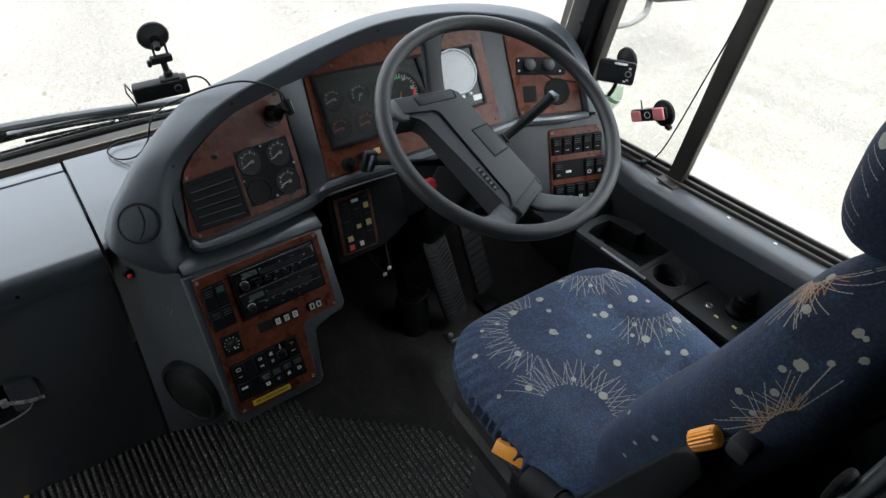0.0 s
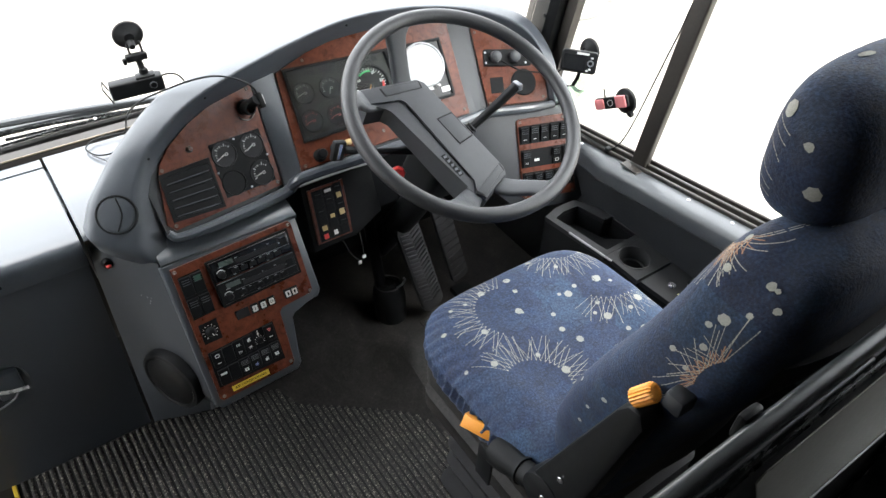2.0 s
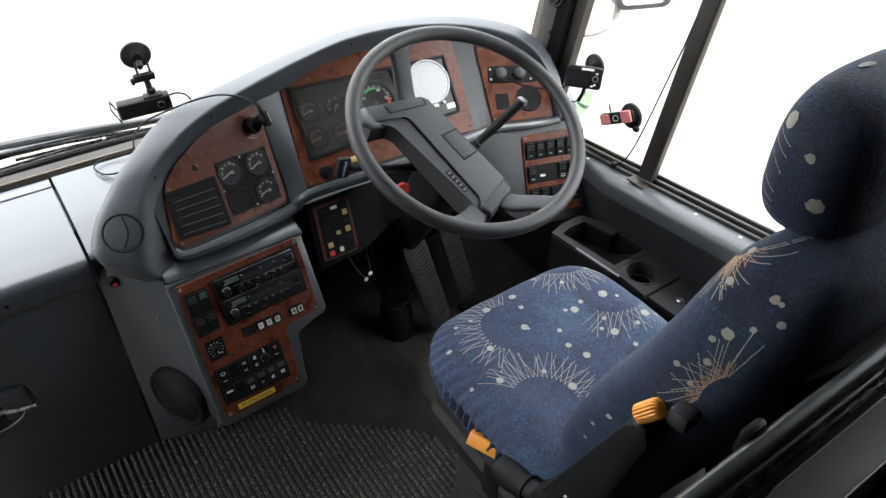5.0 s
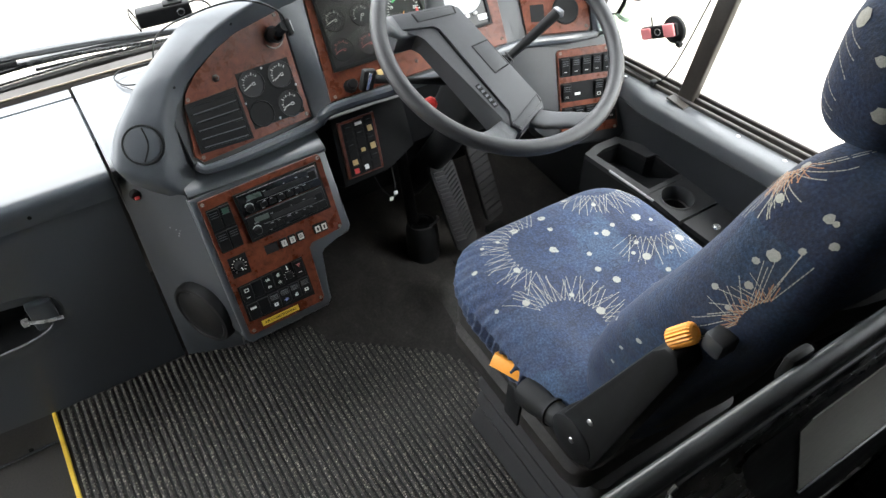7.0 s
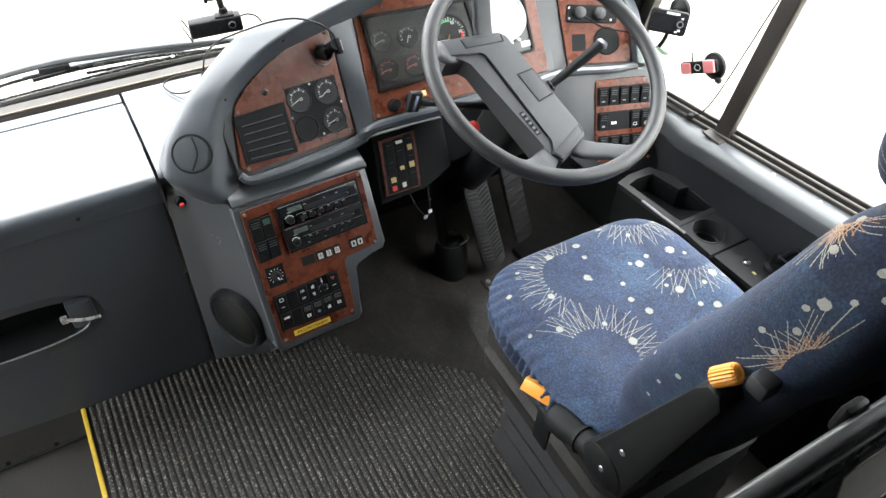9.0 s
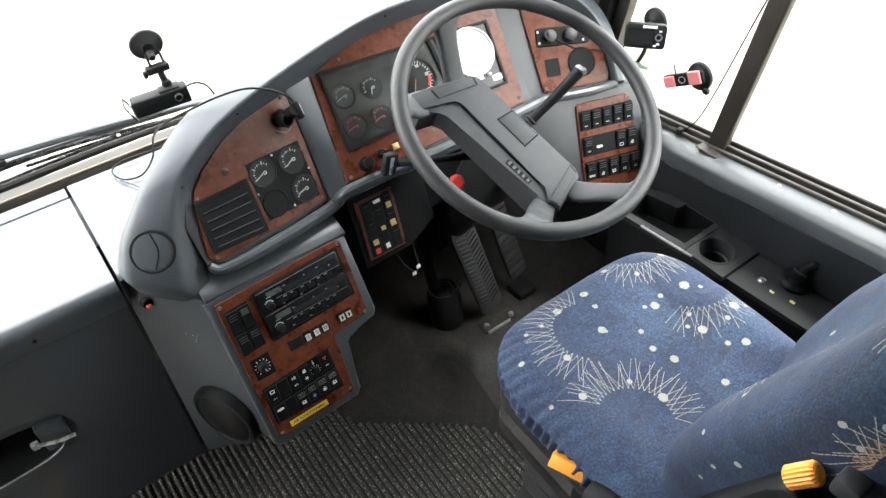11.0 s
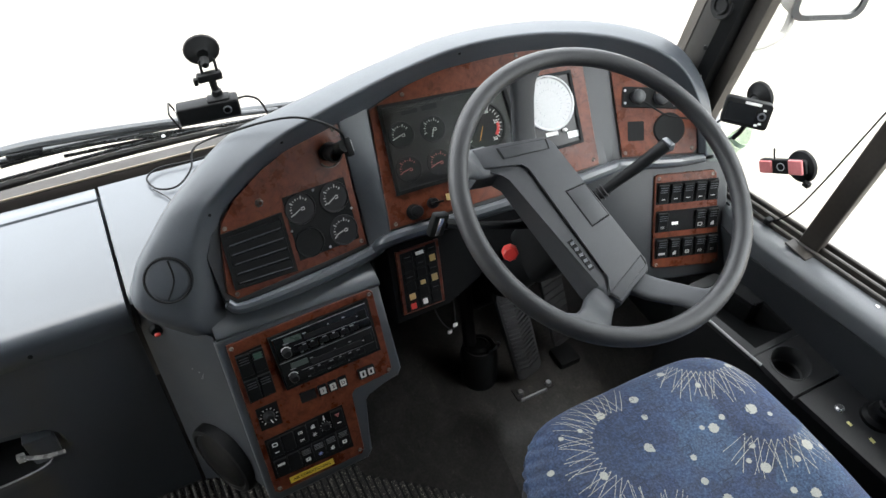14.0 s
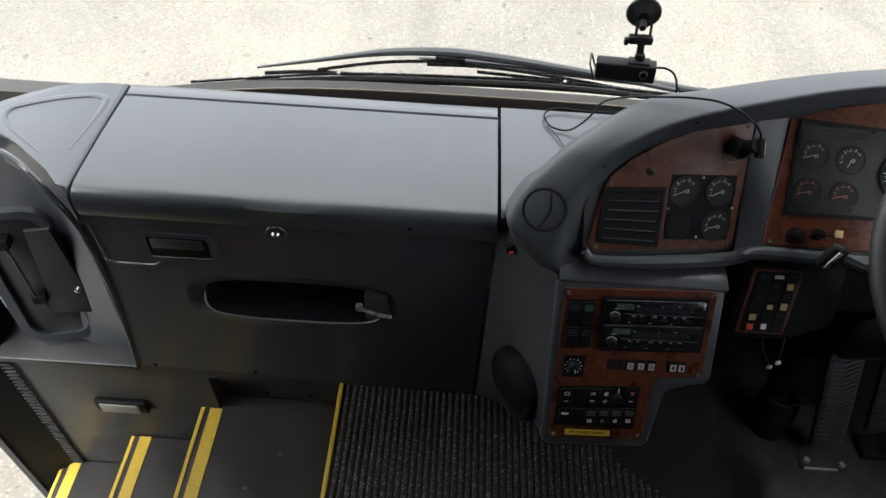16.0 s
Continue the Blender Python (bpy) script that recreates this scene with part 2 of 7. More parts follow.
def ground_material():
    m = mat("pale_gravel", (0.088, 0.081, 0.069), (0.144, 0.134, 0.116), 0.9, grain=75, relief=0.6, stain=1.4)
    nt = m.node_tree
    b = nt.nodes["Principled BSDF"]
    multiply(nt, b, ramp(nt, cells(nt, 85).outputs["Color"], [(0.08, (0.66, 0.65, 0.63)), (0.22, (0.90, 0.90, 0.89)), (0.65, (1, 1, 1)), (0.80, (1.12, 1.12, 1.13)), (0.92, (1.6, 1.62, 1.65))]), 0.9)
    multiply(nt, b, ramp(nt, cells(nt, 30).outputs["Color"], [(0.03, (0.50, 0.48, 0.45)), (0.08, (0.97, 0.97, 0.97)), (0.92, (0.97, 0.97, 0.97)), (0.95, (1.75, 1.77, 1.8))]), 0.8)
    multiply(nt, b, ramp(nt, noise_tex(nt, 0.55, 6, 0.65, (1.0, 0.45, 1.0), 1.2), [(0.36, (0.80, 0.80, 0.81)), (0.5, (0.98, 0.98, 0.98)), (0.64, (1.10, 1.09, 1.06))]), 0.85)
    return m


GRAVEL = ground_material()


def glass_material(name, tint=(1, 1, 1)):
    m = bpy.data.materials.new(name)
    m.use_nodes = True
    nt = m.node_tree
    nt.nodes.remove(nt.nodes["Principled BSDF"])
    out = nt.nodes["Material Output"]
    tr, gl, mx, lw, pw = (nt.nodes.new(k) for k in ("ShaderNodeBsdfTransparent", "ShaderNodeBsdfGlossy", "ShaderNodeMixShader", "ShaderNodeLayerWeight", "ShaderNodeMath"))
    tr.inputs[0].default_value = (*tint, 1)
    gl.inputs["Roughness"].default_value = 0.02
    lw.inputs[0].default_value = 0.5
    pw.operation = "MULTIPLY_ADD"
    pw.inputs[1].default_value, pw.inputs[2].default_value = 0.10, 0.02
    nt.links.new(lw.outputs["Facing"], pw.inputs[0])
    nt.links.new(pw.outputs[0], mx.inputs[0])
    nt.links.new(tr.outputs[0], mx.inputs[1])
    nt.links.new(gl.outputs[0], mx.inputs[2])
    nt.links.new(mx.outputs[0], out.inputs[0])
    return m


GLASS = glass_material("clear_glass", (0.96, 0.97, 0.96))

# ---- building helpers ----
def part(name, bm, material, parent=None, label="", smooth=35, pose_m=None):
    """Links a bmesh as one mesh object, under a thing or a part when a parent is given."""
    bmesh.ops.recalc_face_normals(bm, faces=bm.faces)
    me = bpy.data.meshes.new(name)
    bm.to_mesh(me)
    bm.free()
    me.materials.append(material)
    if smooth:
        me.polygons.foreach_set("use_smooth", [True] * len(me.polygons))
        me.set_sharp_from_angle(angle=radians(smooth))
    ob = new(name, me)
    if parent is not None:
        ob.parent = parent
    if pose_m is not None:
        ob.matrix_local = pose_m
    return tagged(ob, label) if label else ob


def share(name, source, parent, m=None):
    """Another object on the same mesh."""
    ob = new(name, source.data)
    ob.parent = parent
    if m is not None:
        ob.matrix_local = m
    return ob


def thing(name, label, category, group="", at=(0, 0, 0)):
    ob = new(name)
    ob.empty_display_size = 0.02
    return tagged(ob, label, category, group)


def join(*bms):
    out = bms[0]
    for b in bms[1:]:
        me = bpy.data.meshes.new("join")
        b.to_mesh(me)
        b.free()
        out.from_mesh(me)
        bpy.data.meshes.remove(me)
    return out


def moved(bm, m):
    bmesh.ops.transform(bm, matrix=m, verts=bm.verts)
    return bm


def box(x0, y0, z0, x1, y1, z1, bevel=0.0, seg=2):
    bm = bmesh.new()
    bmesh.ops.create_cube(bm, size=1, matrix=Matrix.LocRotScale(((x0 + x1) / 2, (y0 + y1) / 2, (z0 + z1) / 2), None, (abs(x1 - x0), abs(y1 - y0), abs(z1 - z0))))
    if bevel:
        bmesh.ops.bevel(bm, geom=bm.edges[:], offset=bevel, segments=seg, profile=0.5, affect="EDGES")
    return bm


def prism(poly, d0, d1, m=None, bevel=0.0, seg=2, all_edges=False):
    """A polygon in the local x-y plane, from depth d0 to d1 along local z."""
    bm = bmesh.new()
    lo = [bm.verts.new((x, y, d0)) for x, y in poly]
    hi = [bm.verts.new((x, y, d1)) for x, y in poly]
    n = len(poly)
    bm.faces.new(lo[::-1])
    top = bm.faces.new(hi)
    for k in range(n):
        bm.faces.new((lo[k], lo[(k + 1) % n], hi[(k + 1) % n], hi[k]))
    if bevel:
        geom = bm.edges[:] if all_edges else list(top.edges)
        bmesh.ops.bevel(bm, geom=geom, offset=bevel, segments=seg, profile=0.5, affect="EDGES")
    return moved(bm, m) if m is not None else bm


def rrect(x0, y0, x1, y1, r, n=4):
    out = []
    for cx, cy, a in ((x1 - r, y1 - r, 0), (x0 + r, y1 - r, 90), (x0 + r, y0 + r, 180), (x1 - r, y0 + r, 270)):
        out += [(cx + r * math.cos(radians(a + 90 * k / n)), cy + r * math.sin(radians(a + 90 * k / n))) for k in range(n + 1)]
    return out


def ring_frame(outer, inner, d0, d1, m=None):
    """A flat frame between two outlines with the same number of points."""
    bm = bmesh.new()
    n = len(outer)
    rows = [[bm.verts.new((x, y, d)) for x, y in poly] for poly, d in ((outer, d0), (outer, d1), (inner, d1), (inner, d0))]
    for a in range(4):
        for k in range(n):
            bm.faces.new((rows[a][k], rows[a][(k + 1) % n], rows[(a + 1) % 4][(k + 1) % n], rows[(a + 1) % 4][k]))
    return moved(bm, m) if m is not None else bm


def lathe(profile, m=None, seg=32, a0=0.0, a1=360.0):
    """A profile of (radius, height) turned round local z."""
    bm = bmesh.new()
    full = abs(a1 - a0) >= 360
    steps = seg if full else seg + 1
    rows = []
    for r, h in profile:
        if r < 1e-6:
            rows.append([bm.verts.new((0, 0, h))])
        else:
            rows.append([bm.verts.new((r * math.cos(radians(a0 + (a1 - a0) * k / seg)), r * math.sin(radians(a0 + (a1 - a0) * k / seg)), h)) for k in range(steps)])
    for a, b in zip(rows, rows[1:]):
        for k in range(seg):
            j = (k + 1) % steps
            quad = [a[k % len(a)], a[j % len(a)], b[j % len(b)], b[k % len(b)]]
            quad = list(dict.fromkeys(quad))
            if len(quad) > 2:
                bm.faces.new(quad)
    return moved(bm, m) if m is not None else bm


def smooth_path(points, per=8):
    """A Catmull-Rom curve through the points."""
    p = [Vector(q) for q in points]
    p = [2 * p[0] - p[1], *p, 2 * p[-1] - p[-2]]
    out = []
    for a, b, c, d in zip(p, p[1:], p[2:], p[3:]):
        for k in range(per):
            t = k / per
            out.append(0.5 * (2 * b + (c - a) * t + (2 * a - 5 * b + 4 * c - d) * t * t + (3 * b - a - 3 * c + d) * t ** 3))
    return out + [p[-2]]


def tube(points, radius, seg=10, per=6, closed_ends=True, radii=None, up=(0, 0, 1), flat=1.0):
    """A round (or flattened) bar along a smooth curve."""
    path = smooth_path(points, per) if per > 1 else [Vector(q) for q in points]
    n = len(path)
    bm = bmesh.new()
    rows = []
    for k, q in enumerate(path):
        d = (path[min(k + 1, n - 1)] - path[max(k - 1, 0)]).normalized()
        side = d.cross(Vector(up))
        side = side.normalized() if side.length > 1e-4 else d.orthogonal().normalized()
        top = side.cross(d)
        r = radius if radii is None else float(np.interp(k / (n - 1), np.linspace(0, 1, len(radii)), radii))
        rows.append([bm.verts.new(q + r * (math.cos(2 * math.pi * j / seg) * side + flat * math.sin(2 * math.pi * j / seg) * top)) for j in range(seg)])
    for a, b in zip(rows, rows[1:]):
        for j in range(seg):
            bm.faces.new((a[j], a[(j + 1) % seg], b[(j + 1) % seg], b[j]))
    if closed_ends:
        bm.faces.new(rows[0][::-1])
        bm.faces.new(rows[-1])
    return bm


def loft(rows, closed=True, caps=True):
    """Faces between rows of points, each row a ring with the same count."""
    bm = bmesh.new()
    vs = [[bm.verts.new(p) for p in row] for row in rows]
    n = len(vs[0])
    for a, b in zip(vs, vs[1:]):
        for k in range(n if closed else n - 1):
            bm.faces.new((a[k], a[(k + 1) % n], b[(k + 1) % n], b[k]))
    if caps and closed:
        bm.faces.new(vs[0][::-1])
        bm.faces.new(vs[-1])
    return bm


def plane_frame(c, yaw, tilt):
    """A frame on a panel at c: x along it, y up it, z out of it towards the seat."""
    a, b = radians(yaw), radians(tilt)
    n = Vector((math.sin(a) * math.cos(b), -math.cos(a) * math.cos(b), math.sin(b)))
    u = n.cross(Vector((0, 0, 1))).normalized() * -1
    u = u if u.x > 0 else -u
    v = n.cross(u)
    return Matrix.Translation(c) @ Matrix((u, v, n)).transposed().to_4x4()


def turned(angle, x=0.0, y=0.0, z=0.0):
    return Matrix.Translation((x, y, z)) @ Matrix.Rotation(radians(angle), 4, "Z")


PL = plane_frame((0.377, 1.544, 0.723), 8.7, 31.0)
PC = plane_frame((0.354, 1.382, 0.485), 1.2, 27.7)
PM = plane_frame((0.556, 1.592, 0.774), -5.0, 43.0)
PR = plane_frame((1.074, 1.499, 0.722), -20.0, 38.0)
PS = plane_frame((1.090, 1.428, 0.647), -17.0, 25.0)
PK = plane_frame((0.564, 1.467, 0.585), 0.0, 28.0)

# ---- large structure ----
SIDE_R, SIDE_L, FRONT, BACK, ROOF, GROUND = 1.30, -1.24, 1.96, -3.2, 2.05, -0.95


def structure(name, bm, material, label, category, smooth=35):
    return tagged(part(name, bm, material, smooth=smooth), label, category, kind="structure")


def grid_sheet(x0, x1, y0, y1, z, n):
    bm = bmesh.new()
    bmesh.ops.create_grid(bm, x_segments=n, y_segments=n, size=0.5, matrix=Matrix.LocRotScale(((x0 + x1) / 2, (y0 + y1) / 2, z), None, (x1 - x0, y1 - y0, 1)))
    return bm


structure("ground", grid_sheet(-400, 400, -400, 400, GROUND, 8), GRAVEL, "pale dusty gravel yard under the coach", "gravel ground", 0)
structure("floor", box(-0.285, BACK, -0.08, SIDE_R, 1.9, -0.004), VINYL, "worn dark grey vinyl floor of the driver's cab", "floor", 0)


EDGE_X = [-0.275, 0.05, 0.18, 0.264, 0.363, 0.392, 0.516, 0.634, 0.667, 0.70]
EDGE_Y = [1.552, 1.548, 1.514, 1.50, 1.47, 1.391, 1.298, 1.197, 1.136, 0.9]


def toe_board():
    """The cab floor rises gently under the pedals, beyond the carpet's curved edge."""
    rows = []
    for x in [0.36 + 0.89 * k / 24 for k in range(25)]:
        y0 = max(float(np.interp(x, EDGE_X, EDGE_Y)), 1.05) + 0.03
        row = []
        for k in range(13):
            t = k / 12
            y = y0 + (1.80 - y0) * t
            u = min(1.0, max(0.0, (y - y0) / 0.30))
            row.append((x, y, 0.085 * (3 * u * u - 2 * u ** 3) - 0.0035))
        rows.append(row)
    return loft(rows, closed=False, caps=False)


structure("floor_ramp", toe_board(), VINYL, "dark vinyl footwell floor rising under the pedals", "floor")


def shell():
    # lower side wall, right: from floor to sill, leaning out at the top
    structure("wall_right", prism([(BACK, -0.3), (2.0, -0.3), (2.0, 0.54), (BACK, 0.62)], 0, 0.05, Matrix(((0, 0, 1, 1.262), (1, 0, 0, 0), (0, 1, 0, 0), (0, 0, 0, 1)))), PLASTIC_DARK, "dark side wall below the driver's window", "wall", 0)
    structure("wall_right_top", box(SIDE_R, BACK, 1.75, SIDE_R + 0.05, 1.65, ROOF), WALL, "plain grey lining above the side windows", "wall", 0)
    structure("wall_left_top", box(SIDE_L - 0.05, BACK, 1.75, SIDE_L, 1.7, ROOF), WALL, "plain grey lining above the door", "wall", 0)
    # Unseen wall added to cut daylight coming from the left
    structure("wall_left_blocker", box(SIDE_L - 0.05, BACK, GROUND + 0.2, SIDE_L, 1.22, 1.75), WALL, "plain unseen wall added behind the entrance to cut daylight", "wall", 0)
    structure("wall_back", box(SIDE_L, BACK - 0.05, -0.3, SIDE_R, BACK, ROOF), WALL, "plain grey wall closing the saloon behind", "wall", 0)
    structure("wall_front_top", box(SIDE_L, 1.5, 1.8, SIDE_R, 1.75, ROOF), WALL, "plain grey lining above the windscreen", "wall", 0)
    roof = join(box(SIDE_L - 0.05, BACK, ROOF, SIDE_R + 0.05, 0.55, ROOF + 0.05), box(SIDE_L - 0.05, 0.55, ROOF, SIDE_R + 0.05, 1.75, ROOF + 0.05))
    ceiling = structure("ceiling", roof, CEILING, "plain unseen ceiling, dark behind, pale over the cab to bounce light", "ceiling", 0)
    ceiling.data.materials.append(CEILING_REFLECTOR)
    for face in ceiling.data.polygons:
        face.material_index = 1 if face.center.y > 0.56 else 0
    structure("wall_front", box(SIDE_L - 0.05, 1.99, GROUND + 0.25, SIDE_R, 2.04, 0.52), ALU, "lower front body panel below the windscreen", "wall", 0)
    structure("floor_left", box(SIDE_L, BACK, -0.08, -0.285, 0.55, -0.004), VINYL, "dark vinyl floor behind the stepwell", "floor", 0)
    structure("wall_stepwell_back", box(SIDE_L, 0.5, -0.7, -0.285, 0.55, -0.01), STEP_VINYL, "dark riser behind the entrance steps", "wall", 0)
    # Unseen wall added where windows would let too much light in
    structure("wall_right_blocker", box(SIDE_R, BACK, 0.6, SIDE_R + 0.05, 0.06, 1.75), WALL, "plain unseen wall added behind the side windows to cut daylight", "wall", 0)


shell()


def windscreen_y(x):
    """The windscreen's plan curve at its foot."""
    d = abs(x - 0.05) / 1.25
    return 1.985 - 0.36 * d ** 3.2


def windscreen():
    screen = tagged(thing("window_1", "wide curved coach windscreen with a dark rubber seal", "windscreen"), kind="structure")
    xs = [SIDE_L + (SIDE_R - SIDE_L) * k / 32 for k in range(33)]
    rows = [[(x, windscreen_y(x) + 0.01 - (z - 0.56) * 0.17, z) for x in xs] for z in (0.56, 0.9, 1.3, 1.8)]
    pane = part("pane", loft(rows, closed=False, caps=False), GLASS, screen, "clear curved windscreen glass")
    pane.visible_shadow = False
    part("seal", tube([(x, windscreen_y(x) - 0.012, 0.565) for x in xs[::2]], 0.017, 8, 2), RUBBER, screen, "black rubber windscreen seal")
    part("lower_trim", loft([[(x, windscreen_y(x) + dy, z) for dy, z in ((-0.030, 0.55), (-0.032, 0.604), (-0.028, 0.613), (-0.020, 0.617), (0.002, 0.620), (0.004, 0.55))] for x in xs]), STRIP_METAL, screen, "brown metal strip along the windscreen foot")
    # Tan line painted for the light along the strip's top
    part("trim_glint", tube([(x, windscreen_y(x) - 0.026, 0.6165) for x in xs], 0.0022, 6, 1), mat("tan_glint", (0.09, 0.073, 0.05), (0.14, 0.115, 0.08), 0.5), screen, "thin tan line for the light on the strip")
    shelf = loft([[(x, windscreen_y(x) - 0.03, 0.566) for x in xs], [(x, 1.72, 0.60) for x in xs]], closed=False, caps=False)
    part("demister_shelf", shelf, PLASTIC_DARK, screen, "dark shelf between dashboard and windscreen")


windscreen()


def sill_z(y):
    return 0.585 + (1.3 - y) * 0.13


def side_windows():
    win = tagged(thing("window_2", "driver's side window with a dark metal frame and sliding track", "side window"), kind="structure")
    # ledge: broad padded sill that slopes in towards the cab
    ys = [1.48, 1.42, 1.34, 1.3, 1.22, 1.1, 0.9, 0.6, 0.2, -0.4, -1.2, BACK]
    cut = lambda y: float(np.interp(y, [1.22, 1.34, 1.42], [0.0, 0.03, 0.055]))
    lining = lambda y: [(1.238 + cut(y) * 0.4, y, sill_z(y) - 0.155), (1.206 + cut(y), y, sill_z(y) - 0.046), (1.268, y, sill_z(y) - 0.046), (1.268, y, 0.3), (1.25 + cut(y) * 0.2, y, 0.3)]
    part("inner_lining", loft([lining(y) for y in ys]), PLASTIC_DARK, win, "dark lining below the sill")
    ring = lambda y: [(1.208 + cut(y), y, sill_z(y) - 0.045), (1.208 + cut(y), y, sill_z(y) - 0.014), (1.212 + cut(y), y, sill_z(y) - 0.006), (1.220 + cut(y) * 0.9, y, sill_z(y) - 0.001), (1.24 + cut(y) * 0.4, y, sill_z(y) + 0.001), (1.262, y, sill_z(y) + 0.002), (1.30, y, sill_z(y)), (1.34, y, sill_z(y) - 0.02), (1.34, y, sill_z(y) - 0.045)]
    part("window_sill", loft([ring(y) for y in ys]), SILL_SKIN, win, "slate-grey padded sill, worn along its edge")
    for dx, h in ((0.0, 0.010), (0.014, 0.018), (0.028, 0.024)):
        low, high = (lambda y: sill_z(y) - 0.01), (lambda y: sill_z(y) + h)
        part("track_rail", loft([[(1.262 + dx, y, low(y)), (1.262 + dx, y, high(y)), (1.264 + dx, y, high(y) + 0.002), (1.268 + dx, y, high(y) + 0.002), (1.270 + dx, y, high(y)), (1.270 + dx, y, low(y))] for y in ys[1:]]), ALU, win, "brown metal window track")
    part("rear_pillar", prism(rrect(-0.012, -0.022, 0.012, 0.022, 0.005), 0, 1.2, Matrix(((1, 0, 0, 1.279), (0, 1, -0.105, 1.158), (0, 0, 1, 0.60), (0, 0, 0, 1)))), ALU, win, "dark brown metal post between the side panes")
    part("post_foot", box(1.240, 1.132, 0.6065, 1.266, 1.186, 0.6115, 0.001, 1), ALU, win, "flat brown plate at the post's foot")
    part("top_rail", box(1.27, BACK, 1.72, 1.31, 1.5, 1.76), ALU, win)
    for y in (0.08,):
        part("rear_pillar", box(1.27, y - 0.02, 0.70, 1.30, y + 0.02, 1.75, 0.004), ALU, win, "dark metal post between the side panes")
    for y0, y1 in ((1.47, 1.175), (1.165, 0.10)):
        pane = part("pane", box(1.288, y1, sill_z(y1) - 0.01, 1.292, y0, 1.75), GLASS, win, "clear side window glass", 0)
        pane.visible_shadow = False
    for y in (0.98, 0.86, 1.33):
        part("rail_screw", lathe([(0.0, 0.004), (0.004, 0.003), (0.005, 0)], pose(1.25, y, sill_z(y) + 0.0), 10), STEEL, win)


side_windows()


def front_pillar():
    p = tagged(thing("pillar_front_right", "dark windscreen pillar with a moulded trim and round speaker", "windscreen pillar"), kind="structure")
    body = prism([(1.243, 1.535), (1.254, 1.512), (1.30, 1.50), (1.335, 1.51), (1.335, 1.62), (1.285, 1.62), (1.258, 1.595)], 0.5, 1.85, bevel=0.006)
    for v in body.verts:
        v.co.y -= (v.co.z - 0.8) * 0.16
    part("post", body, BLACK, p, "dark moulded post")
    edge = prism([(1.276, 1.474), (1.30, 1.472), (1.30, 1.503), (1.276, 1.506)], 0.5, 1.85)
    for v in edge.verts:
        v.co.y -= (v.co.z - 0.8) * 0.16
    part("window_channel", edge, ALU, p, "brown metal window channel")
    front = prism([(1.262, 1.602), (1.286, 1.622), (1.296, 1.645), (1.276, 1.636)], 0.5, 1.85)
    for v in front.verts:
        v.co.y -= (v.co.z - 0.8) * 0.16
    part("front_channel", front, ALU, p, "brown metal strip beside the windscreen")
    at = Matrix.Translation((1.246, 1.525, 0.955)) @ Matrix.Rotation(radians(-80), 4, "Y") @ Matrix.Rotation(radians(90), 4, "Z")
    part("speaker", lathe([(0.0, 0.004), (0.012, 0.005), (0.014, 0.008), (0.017, 0.008), (0.019, 0.003), (0.026, 0.004), (0.028, 0)], at, 24), BLACK, p, "small round black speaker")
    for z in (0.86, 1.05):
        part("screw", lathe([(0.0, 0.003), (0.005, 0.002), (0.006, 0)], Matrix.Translation((1.244, 1.54 - (z - 0.8) * 0.16, z)) @ Matrix.Rotation(radians(-90), 4, "Y"), 10), BLACK, p)


front_pillar()


def dash_end():
    d = tagged(thing("trim_dash_end", "slate-grey trim closing the dashboard against the pillar", "trim"), kind="structure")
    part("corner", loft([[(1.258, y, 0.45), (1.262, y, z - 0.03), (1.275, y, z), (1.32, y, z), (1.32, y, 0.45)] for y, z in ((1.425, 0.60), (1.46, 0.64), (1.52, 0.72), (1.64, 0.78))]), PLASTIC, d, "sloping slate corner")


dash_end()


